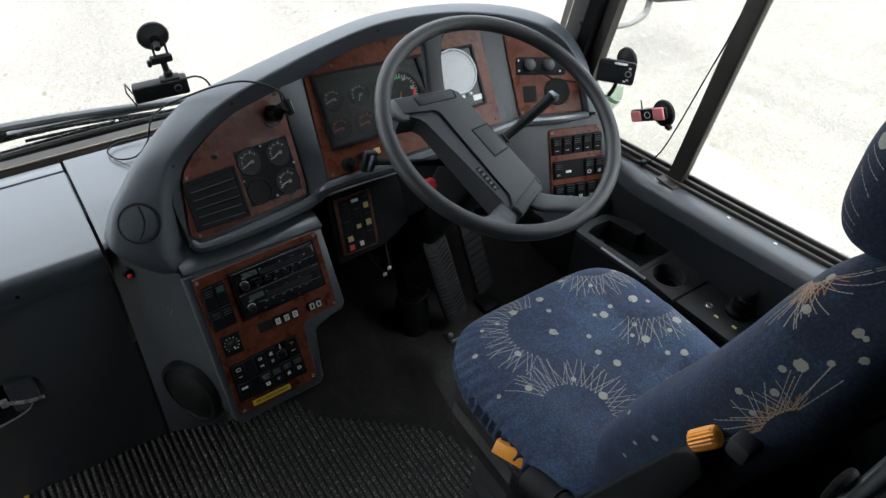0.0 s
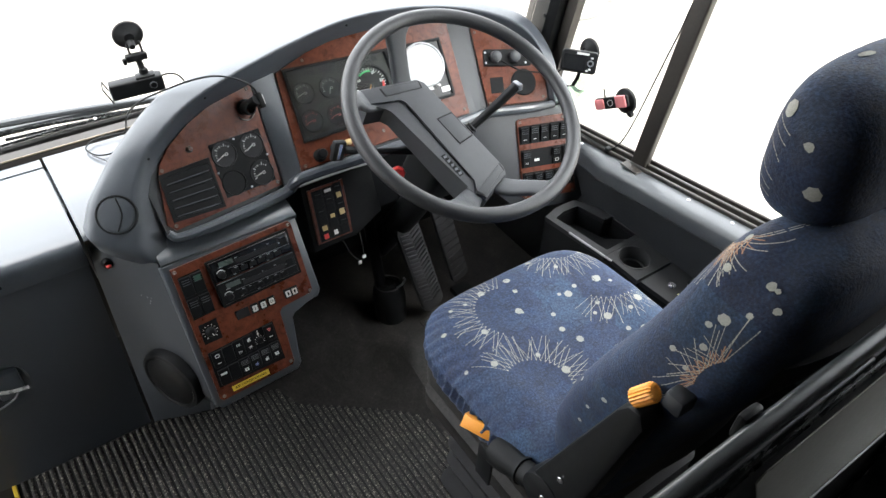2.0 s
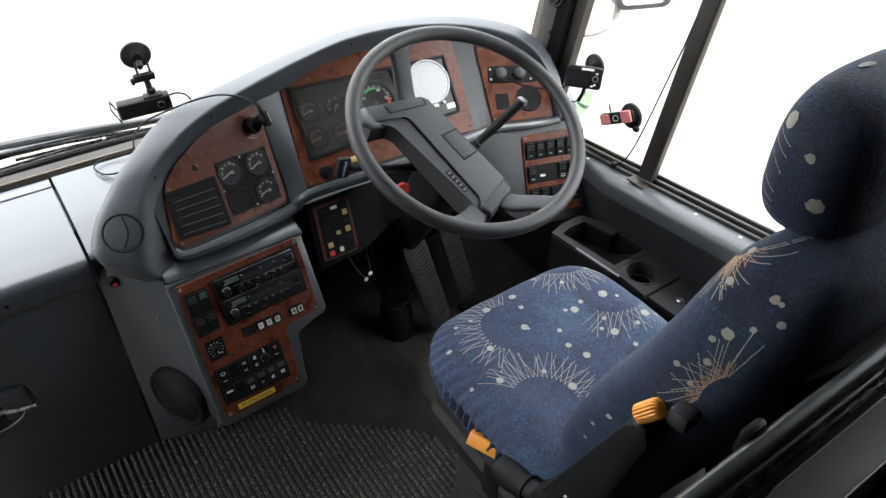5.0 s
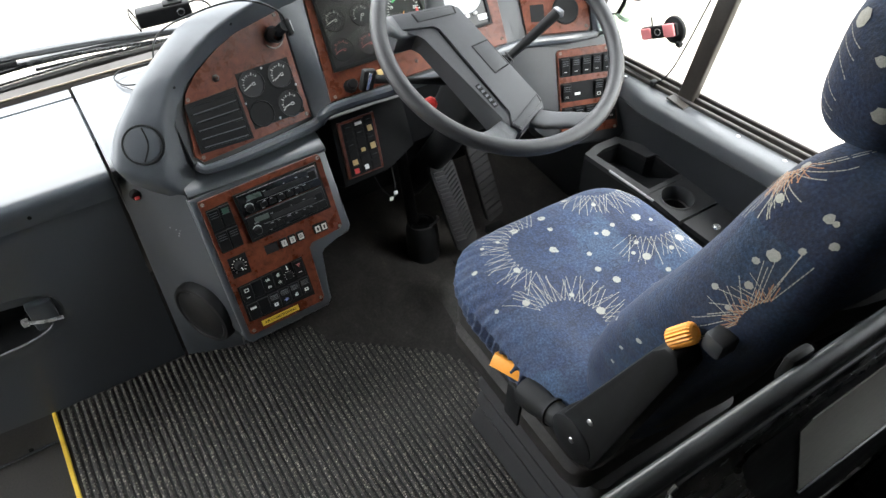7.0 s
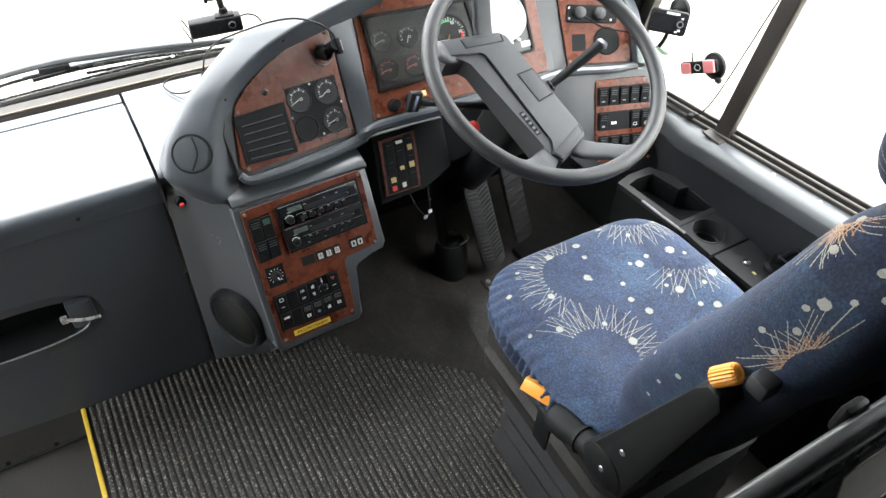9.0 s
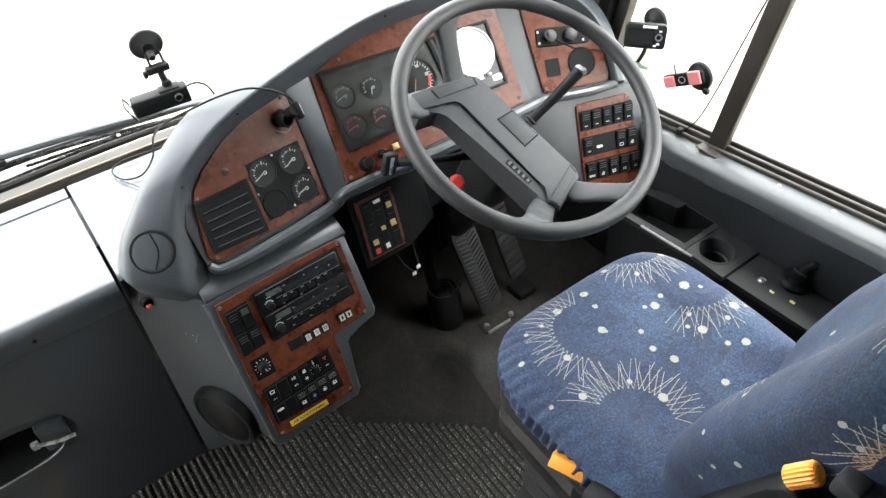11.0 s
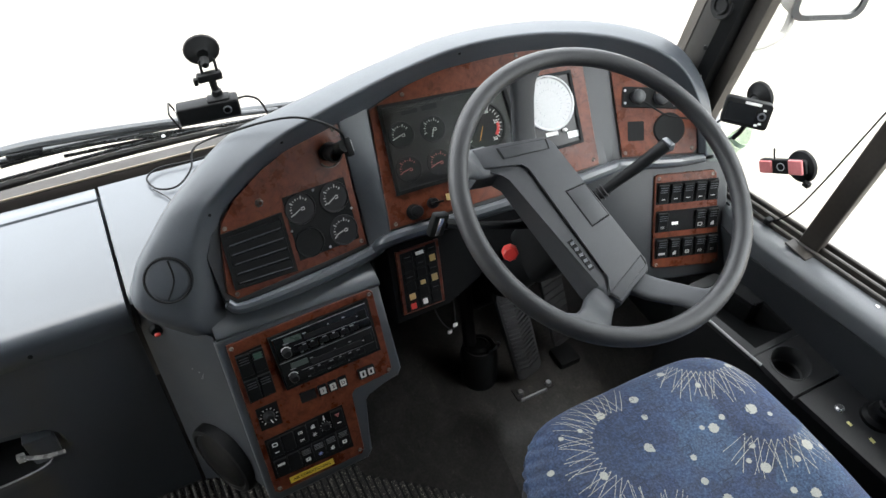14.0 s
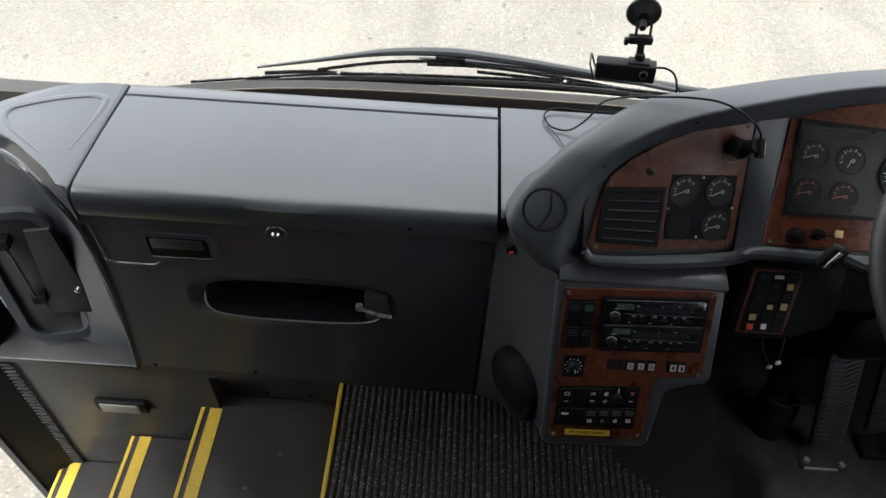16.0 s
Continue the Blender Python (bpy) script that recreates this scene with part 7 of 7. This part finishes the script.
# ---- cameras, cables, mirror, wipers ----
def dash_camera():
    d = thing("dash_camera", "black dash camera hanging on a suction mount on the windscreen", "dash camera")
    cup = Vector((0.314, 1.915, 0.872))
    m = Matrix.Translation(cup) @ look((0, 0, 0), (0.10, 1.0, 0.10)).to_3x3().to_4x4()
    part("suction_cup", lathe([(0.0, 0.014), (0.011, 0.014), (0.015, 0.010), (0.027, 0.004), (0.0315, 0.001), (0.0325, -0.003), (0.0, -0.004)], m, 32), BLACK, d, "round black suction cup")
    part("cup_rim", lathe([(0.032, -0.004), (0.0345, -0.001), (0.032, 0.002)], m, 32), RUBBER, d, "thin rubber rim of the cup")
    part("cup_nut", lathe([(0.0, 0.034), (0.006, 0.034), (0.008, 0.030), (0.009, 0.012)], m @ Matrix.Translation((0.0, -0.012, 0.0)), 14), BLACK, d, "knurled black locking nut")
    for x in (0.302, 0.330):
        part("fork_arm", tube([(x, 1.896, 0.862), (x, 1.889, 0.846), (x + 0.001, 1.886, 0.828)], 0.0028, 8, 4), BLACK, d, "thin black fork arm")
    part("arm_bracket", box(0.290, 1.878, 0.822, 0.338, 1.896, 0.839, 0.004), BLACK, d, "black swivel block")
    part("lever", box(0.282, 1.880, 0.818, 0.291, 1.892, 0.833, 0.003), BLACK, d, "small locking lever")
    part("neck", tube([(0.317, 1.886, 0.824), (0.318, 1.882, 0.808), (0.320, 1.879, 0.792)], 0.0075, 10, 4), BLACK, d, "short black neck")
    part("ball_joint", lathe([(0.0, -0.011), (0.009, -0.007), (0.011, 0.0), (0.009, 0.007), (0.0, 0.011)], pose(0.320, 1.879, 0.796), 14), BLACK, d, "black ball joint")
    bm = Matrix.Translation((0.299, 1.876, 0.768)) @ Matrix.Rotation(radians(-10), 4, "Z") @ Matrix.Rotation(radians(-4), 4, "Y")
    part("body", moved(box(-0.062, -0.016, -0.021, 0.058, 0.016, 0.018, 0.005, 3), bm), BLACK, d, "flat black camera body")
    part("mount_plate", moved(box(0.0, -0.013, 0.017, 0.044, 0.013, 0.023, 0.003), bm), BLACK, d, "stepped plate on the camera's top")
    part("side_frame", moved(ring_frame(rrect(-0.022, -0.023, 0.022, 0.023, 0.006), rrect(-0.0195, -0.0205, 0.0195, 0.0205, 0.005), -0.0015, 0.0015), bm @ Matrix.Translation((-0.068, -0.004, 0)) @ Matrix.Rotation(radians(72), 4, "Y")), BLACK, d, "thin end frame of the camera")
    part("end_glass", moved(box(-0.064, -0.013, -0.017, -0.0615, 0.013, 0.014, 0.001, 1), bm), BRIGHT_METAL, d, "bright end face")
    part("lens_ring", lathe([(0.006, 0.003), (0.0075, 0.004), (0.0085, 0.003), (0.0085, 0)], bm @ Matrix.Translation((0.034, -0.016, 0.0)) @ Matrix.Rotation(radians(90), 4, "X"), 20), PLASTIC_DARK, d, "small dark button ring")
    part("cable", tube([(0.352, 1.868, 0.780), (0.375, 1.864, 0.782), (0.396, 1.858, 0.768), (0.408, 1.846, 0.725), (0.41, 1.83, 0.67)], 0.0023, 6, 8), BLACK, d, "thin black cable")
    c = thing("power_cable", "thin black cable looped over the hood to the power socket", "cable")
    part("wire", tube([(0.41, 1.83, 0.665), (0.33, 1.868, 0.661), (0.239, 1.870, 0.660), (0.178, 1.875, 0.660), (0.150, 1.860, 0.660), (0.145, 1.838, 0.660), (0.160, 1.808, 0.660), (0.195, 1.800, 0.662), (0.228, 1.805, 0.690), (0.235, 1.745, 0.775), (0.255, 1.672, 0.842), (0.300, 1.634, 0.874), (0.345, 1.612, 0.892), (0.392, 1.596, 0.898), (0.430, 1.578, 0.890), (0.460, 1.568, 0.868), (0.472, 1.568, 0.838)], 0.0020, 6, 8), BLACK, c)
    part("tail", tube([(0.149, 1.813, 0.660), (0.167, 1.782, 0.660), (0.182, 1.744, 0.660)], 0.0014, 6, 6), RUBBER, c)
    pm = PL @ Matrix.Translation((0.088, 0.094, 0.016))
    part("plug", moved(join(tube([(0.0, 0.0, 0.0), (0.002, 0.004, 0.02), (0.004, 0.008, 0.038)], 0.0115, 12, 3), box(0.004, -0.014, 0.026, 0.016, 0.02, 0.042, 0.003)), pm), BLACK, c, "stubby black charger plug")
    part("plug_face", moved(box(0.0155, -0.008, 0.030, 0.0175, 0.014, 0.040, 0.001), pm), STEEL, c)


dash_camera()


def side_camera():
    d = thing("dash_camera", "small black camera on a suction mount by the side window", "dash camera")
    f = plane_frame((1.215, 1.362, 0.815), -48, 18)
    part("body", prism(rrect(-0.044, -0.026, 0.044, 0.026, 0.008), -0.018, 0.004, f, 0.003, 2), BLACK, d, "flat black camera body with rounded corners")
    part("screen", prism(rrect(-0.038, -0.019, 0.016, 0.017, 0.002), 0.004, 0.0046, f), BLACK_GLOSS, d, "dark glossy screen", 0)
    part("logo_bar", prism(rrect(-0.008, 0.0185, 0.022, 0.0235, 0.001), 0.004, 0.0048, f), PALE, d, "white maker's mark", 0)
    part("button_ring", ring_frame([(0.028 + 0.008 * math.cos(k * math.pi / 8), 0.0 + 0.008 * math.sin(k * math.pi / 8)) for k in range(16)], [(0.028 + 0.005 * math.cos(k * math.pi / 8), 0.005 * math.sin(k * math.pi / 8)) for k in range(16)], 0.004, 0.0056, f), STEEL, d)
    for x, y in ((0.028, -0.014), (0.03, 0.013), (0.022, -0.018)):
        part("button", prism(rrect(x - 0.003, y - 0.002, x + 0.003, y + 0.002, 0.0008), 0.004, 0.0052, f), PALE, d, smooth=0)
    part("suction_cup", lathe([(0.0, 0.016), (0.01, 0.016), (0.014, 0.01), (0.03, 0.003), (0.032, -0.003), (0.0, -0.003)], Matrix.Translation((1.284, 1.396, 0.812)) @ Matrix.Rotation(radians(-90), 4, "Y"), 24), BLACK, d, "round black suction cup")
    part("arm", tube([(1.27, 1.394, 0.812), (1.25, 1.385, 0.815), (1.228, 1.37, 0.818)], 0.008, 10, 4), BLACK, d)
    part("stand", tube([(1.222, 1.36, 0.79), (1.226, 1.368, 0.765), (1.23, 1.38, 0.74)], 0.005, 8, 4), BLACK, d)
    part("cable", tube([(1.19, 1.385, 0.80), (1.183, 1.40, 0.77), (1.195, 1.40, 0.735), (1.23, 1.385, 0.735)], 0.0022, 6, 6), BLACK, d)
    part("panel_cable", tube([tuple(wp(PR, 0.015, 0.06, 0.02)), tuple(wp(PR, 0.06, 0.03, 0.03)), tuple(wp(PR, 0.11, 0.02, 0.03)), (1.20, 1.42, 0.75)], 0.002, 6, 6), BLACK, d, "thin grey cable to the panel socket")
    b = thing("bottle", "small green clear bottle wedged by the pillar", "bottle")
    clear = glass_material("green_glass", (0.72, 0.82, 0.74))
    part("body", lathe([(0.0, -0.04), (0.018, -0.038), (0.020, 0.0), (0.016, 0.018), (0.008, 0.03), (0.008, 0.036), (0.0, 0.036)], pose(1.255, 1.385, 0.725, 20, 10, 0), 18), clear, b, "green tinted plastic bottle")
    part("label", lathe([(0.0202, -0.004), (0.0206, 0.0), (0.0195, 0.006)], pose(1.255, 1.385, 0.725, 20, 10, 0), 18, 150, 300), mat("pale_green_label", (0.30, 0.45, 0.32), (0.42, 0.58, 0.44), 0.5), b, "pale green label")
    t = thing("toll_tag", "black suction-mounted device with two red pads on the side window", "window device")
    f = plane_frame((1.264, 1.272, 0.733), -78, 4) @ Matrix.Rotation(radians(29), 4, "Z")
    part("body", prism(rrect(-0.05, -0.015, 0.045, 0.014, 0.006), -0.008, 0.004, f, 0.002, 2), BLACK, t, "flat black bar")
    pink = mat("faded_red", (0.6, 0.16, 0.17), (0.72, 0.26, 0.26), 0.5)
    part("red_pad", prism(rrect(-0.048, -0.013, -0.022, 0.012, 0.003), 0.004, 0.008, f, 0.0015, 1), pink, t, "faded red pad")
    part("red_pad", prism(rrect(0.012, -0.014, 0.04, 0.016, 0.003), 0.004, 0.009, f, 0.0015, 1), pink, t, "faded red pad")
    part("emblem", ring_frame([(-0.005 + 0.008 * math.cos(k * math.pi / 8), 0.008 * math.sin(k * math.pi / 8)) for k in range(16)], [(-0.005 + 0.0068 * math.cos(k * math.pi / 8), 0.0068 * math.sin(k * math.pi / 8)) for k in range(16)], 0.004, 0.0045, f), PALE, t, "thin white emblem", 0)
    part("suction_cup", lathe([(0.0, 0.014), (0.01, 0.014), (0.014, 0.01), (0.031, 0.003), (0.033, -0.003), (0.0, -0.003)], Matrix.Translation((1.284, 1.250, 0.742)) @ Matrix.Rotation(radians(-90), 4, "Y"), 24), BLACK, t, "round black suction cup")
    part("aerial", tube([tuple(wp(f, -0.02, 0.012, -0.002)), tuple(wp(f, -0.018, 0.036, -0.002))], 0.0018, 6, 1), BLACK, t)
    part("pull_tab", box(1.272, 1.214, 0.716, 1.284, 1.228, 0.727, 0.002), BLACK, t)
    w = thing("window_cable", "thin black cable hanging from the window post to the sill", "cable")
    part("wire", tube([(1.268, 1.130, 1.04), (1.268, 1.142, 0.97), (1.268, 1.153, 0.922), (1.268, 1.172, 0.833), (1.268, 1.193, 0.737), (1.268, 1.216, 0.655), (1.268, 1.245, 0.608), (1.266, 1.27, 0.60), (1.264, 1.32, 0.597), (1.264, 1.38, 0.595)], 0.0018, 6, 8), BLACK, w)
    part("clip", box(1.255, 1.245, 0.597, 1.27, 1.257, 0.612, 0.002), BLACK, w, "small cable clip")


side_camera()


def mirror():
    m = thing("door_mirror", "pale grey exterior mirror on a curved arm outside the window", "exterior mirror")
    white = mat("pale_mirror_shell", (0.16, 0.155, 0.145), (0.22, 0.215, 0.20), 0.5)
    f = plane_frame((1.587, 1.53, 1.02), -20, 0)
    part("shell", prism(rrect(-0.085, -0.17, 0.085, 0.17, 0.03, 6), -0.05, 0.0, f, 0.015, 3), white, m, "pale rounded mirror shell")
    part("mirror_glass", prism(rrect(-0.073, -0.158, 0.073, 0.158, 0.024, 6), 0.0005, 0.002, f), mat("mirror_silver", (0.85, 0.86, 0.86), (0.9, 0.9, 0.9), 0.04, 1.0, relief=0, wear=0.01), m, "silvered mirror glass", 0)
    part("bezel", ring_frame(rrect(-0.085, -0.17, 0.085, 0.17, 0.03, 6), rrect(-0.072, -0.157, 0.072, 0.157, 0.024, 6), -0.002, 0.006, f), PLASTIC_DARK, m, "dark rubber bezel", 20)
    part("arm", tube([(1.530, 1.572, 0.875), (1.522, 1.562, 0.838), (1.510, 1.56, 0.814), (1.478, 1.56, 0.803), (1.439, 1.56, 0.801), (1.38, 1.557, 0.812), (1.325, 1.555, 0.825)], 0.0095, 10, 6), white, m, "pale curved arm")


mirror()


def wipers():
    blades = (((-0.664, 0.590), (-0.326, 0.602), (0.008, 0.612), (0.207, 0.613), (0.474, 0.606)), ((-0.324, 0.584), (0.009, 0.592), (0.30, 0.594), (0.60, 0.592), (0.80, 0.587)))
    arms = (((-0.52, 0.607), (-0.377, 0.626), (-0.257, 0.647), (-0.165, 0.658), (-0.062, 0.662), (0.03, 0.656), (0.135, 0.646), (0.269, 0.631), (0.473, 0.606)), ((-0.14, 0.628), (0.00, 0.626), (0.20, 0.616), (0.42, 0.604), (0.62, 0.594)))
    for k, (blade, arm) in enumerate(zip(blades, arms)):
        w = thing("windscreen_wiper", "long black windscreen wiper lying along the foot of the glass", "wiper", "windscreen wipers")
        at = lambda x, z, d: (x, windscreen_y(x) + d + 0.022 * k, z)
        part("blade", tube([at(x, z - 0.006, 0.045) for x, z in blade], 0.0045, 6, 5, flat=1.8), RUBBER, w, "black rubber blade")
        part("blade_spine", tube([at(x, z + 0.004, 0.05) for x, z in blade], 0.0032, 6, 5), RAIL_SKIN, w, "thin shiny spine of the blade")
        part("arm", tube([at(x, z, 0.075) for x, z in arm], 0.008, 8, 6, radii=[0.003, 0.007, 0.011, 0.013, 0.013, 0.010, 0.007], flat=0.75), PLASTIC_DARK, w, "dark grey pressed arm")
        part("inner_arm", tube([at(x, z - 0.018, 0.062) for x, z in arm[1:]], 0.004, 6, 5), RAIL_SKIN, w, "worn inner linkage")
        part("yoke", tube([at(arm[0][0] + 0.02, arm[0][1] - 0.006, 0.06), at(arm[0][0] + 0.14, arm[0][1] - 0.002, 0.058), at(arm[0][0] + 0.30, arm[0][1] - 0.008, 0.055)], 0.0045, 6, 5), BLACK, w, "thin yoke between arm and blade")
        part("foot_link", tube([at(blade[0][0] + 0.10, blade[0][1] - 0.014, 0.05), at(blade[0][0] + 0.15, blade[0][1] + 0.002, 0.052), at(blade[0][0] + 0.20, blade[0][1] + 0.006, 0.052)], 0.006, 6, 4, flat=0.6), BLACK, w, "flat bracket under the blade")
        x, z = arm[3][0] + 0.1, arm[3][1] - 0.008
        part("hinge", moved(box(-0.035, -0.012, -0.008, 0.035, 0.012, 0.008, 0.004), Matrix.Translation(at(x, z, 0.07)) @ Matrix.Rotation(radians(3), 4, "Y")), BLACK, w, "black hinge of the arm")
        for x, z in (blade[1], blade[3]):
            part("rivet", lathe([(0.0, 0.003), (0.004, 0.002), (0.005, 0)], Matrix.Translation(at(x, z + 0.007, 0.05)), 8), BRIGHT_METAL, w, "small bright rivet")
    s = thing("scuttle", "black scuttle panel under the wipers", "scuttle panel")
    xs = [-1.1 + 2.2 * k / 20 for k in range(21)]
    part("panel", loft([[(x, windscreen_y(x) + 0.015, 0.55) for x in xs], [(x, windscreen_y(x) + 0.06, 0.525) for x in xs], [(x, windscreen_y(x) + 0.12, 0.42) for x in xs]], closed=False, caps=False), BLACK, s, "curved black panel")


wipers()


# ---- partition behind the seat ----
def partition():
    p = thing("partition", "glossy black moulded partition with a pale grey panel behind the driver's seat", "partition")
    xz = Matrix(((1, 0, 0, 0), (0, 0, -1, 0.386), (0, 1, 0, 0), (0, 0, 0, 1)))
    section = [(0.3725, 1.122), (0.3712, 1.129), (0.3722, 1.136), (0.3755, 1.1395), (0.3835, 1.1398), (0.3875, 1.136), (0.3885, 1.122)]
    part("ledge", loft([[(x, y, z + 0.0008 * math.sin(x * 19)) for y, z in section] for x in [0.12 + 1.13 * k / 16 for k in range(17)]]), LEDGE_SKIN, p, "satin grey rounded ledge along the top", 60)
    board = [(0.277, 1.124), (0.320, 1.055), (0.45, 0.88), (0.80, 0.40), (0.86, 0.0), (1.25, 0.0), (1.25, 1.124)]
    part("panel", prism(board, 0.0, 0.012, xz), BLACK, p, "dark partition board", 0)
    inner = [(0.374, 1.062), (0.390, 1.074), (0.415, 1.080), (0.60, 1.082), (1.24, 1.082), (1.24, 0.30), (0.88, 0.30), (0.70, 0.545), (0.52, 0.81), (0.416, 0.975), (0.380, 1.040)]
    outer = [(0.284, 1.100), (0.292, 1.117), (0.308, 1.1215), (0.60, 1.1215), (1.25, 1.1215), (1.25, 0.28), (0.86, 0.28), (0.66, 0.56), (0.45, 0.86), (0.330, 1.028), (0.294, 1.075)]
    part("moulding", ring_frame(outer, inner, 0.012, 0.0165, xz), RAIL_SKIN, p, "glossy black frame round the panel", 30)
    edge = [inner[-2], inner[-1], *inner[:5]]
    part("inner_bead", tube([(x, 0.3695, z) for x, z in edge], 0.0040, 10, 5), RAIL_SKIN, p, "shiny rounded inner edge of the frame")
    part("outer_bead", tube([(x, 0.3700, z) for x, z in (outer[-2], outer[-1], *outer[:4])], 0.0030, 8, 5), LEDGE_SKIN, p, "grey outer edge of the frame")
    part("panel_lining", prism([(0.497, 0.985), (0.508, 0.998), (1.235, 1.012), (1.235, 0.598), (0.722, 0.604), (0.706, 0.612)], 0.012, 0.0135, xz), mat("pale_lining", (0.17, 0.17, 0.155), (0.24, 0.24, 0.222), 0.6, grain=90, relief=0.2), p, "pale grey lining panel", 0)
    part("lining_edge", tube([(0.706, 0.3715, 0.606), (0.95, 0.3715, 0.598), (1.235, 0.3715, 0.594)], 0.003, 8, 2), LEDGE_SKIN, p, "bright lower edge of the lining")
    part("rail_bracket", box(0.418, 0.387, 1.110, 0.446, 0.398, 1.143, 0.005), BLACK, p, "small black bracket on the ledge")


partition()

# ---- ribbed carpet: every rib a piece ----
def carpet():
    c = tagged(thing("carpet", "dark grey ribbed carpet with flecked tufted ribs", "carpet"), kind="structure")
    part("backing", prism([(-0.283, -1.2), (0.70, -1.2), *[(x, y + 0.004) for x, y in reversed(list(zip(EDGE_X, EDGE_Y)))]], -0.003, 0.0015), CARPET_GAP, c, "dark carpet backing", 0)
    pitch = 0.0162
    for k in range(60):
        x = -0.268 + pitch * k
        y1 = float(np.interp(x, EDGE_X, EDGE_Y))
        w = pitch * 0.33
        n = 150
        rows = []
        for j in range(n + 1):
            y = -1.2 + (y1 + 1.2) * j / n
            h = 0.006 + 0.0016 * noise.noise((x * 60, y * 55, 0))
            dx = 0.0011 * noise.noise((x * 40, y * 45, 5))
            rows.append([(x - w + dx, y, 0.0016), (x - w * 0.75 + dx, y, h * 0.8), (x + dx, y, h), (x + w * 0.75 + dx, y, h * 0.8), (x + w + dx, y, 0.0016)])
        part("rib", loft(rows), CARPET, c, smooth=60)


carpet()
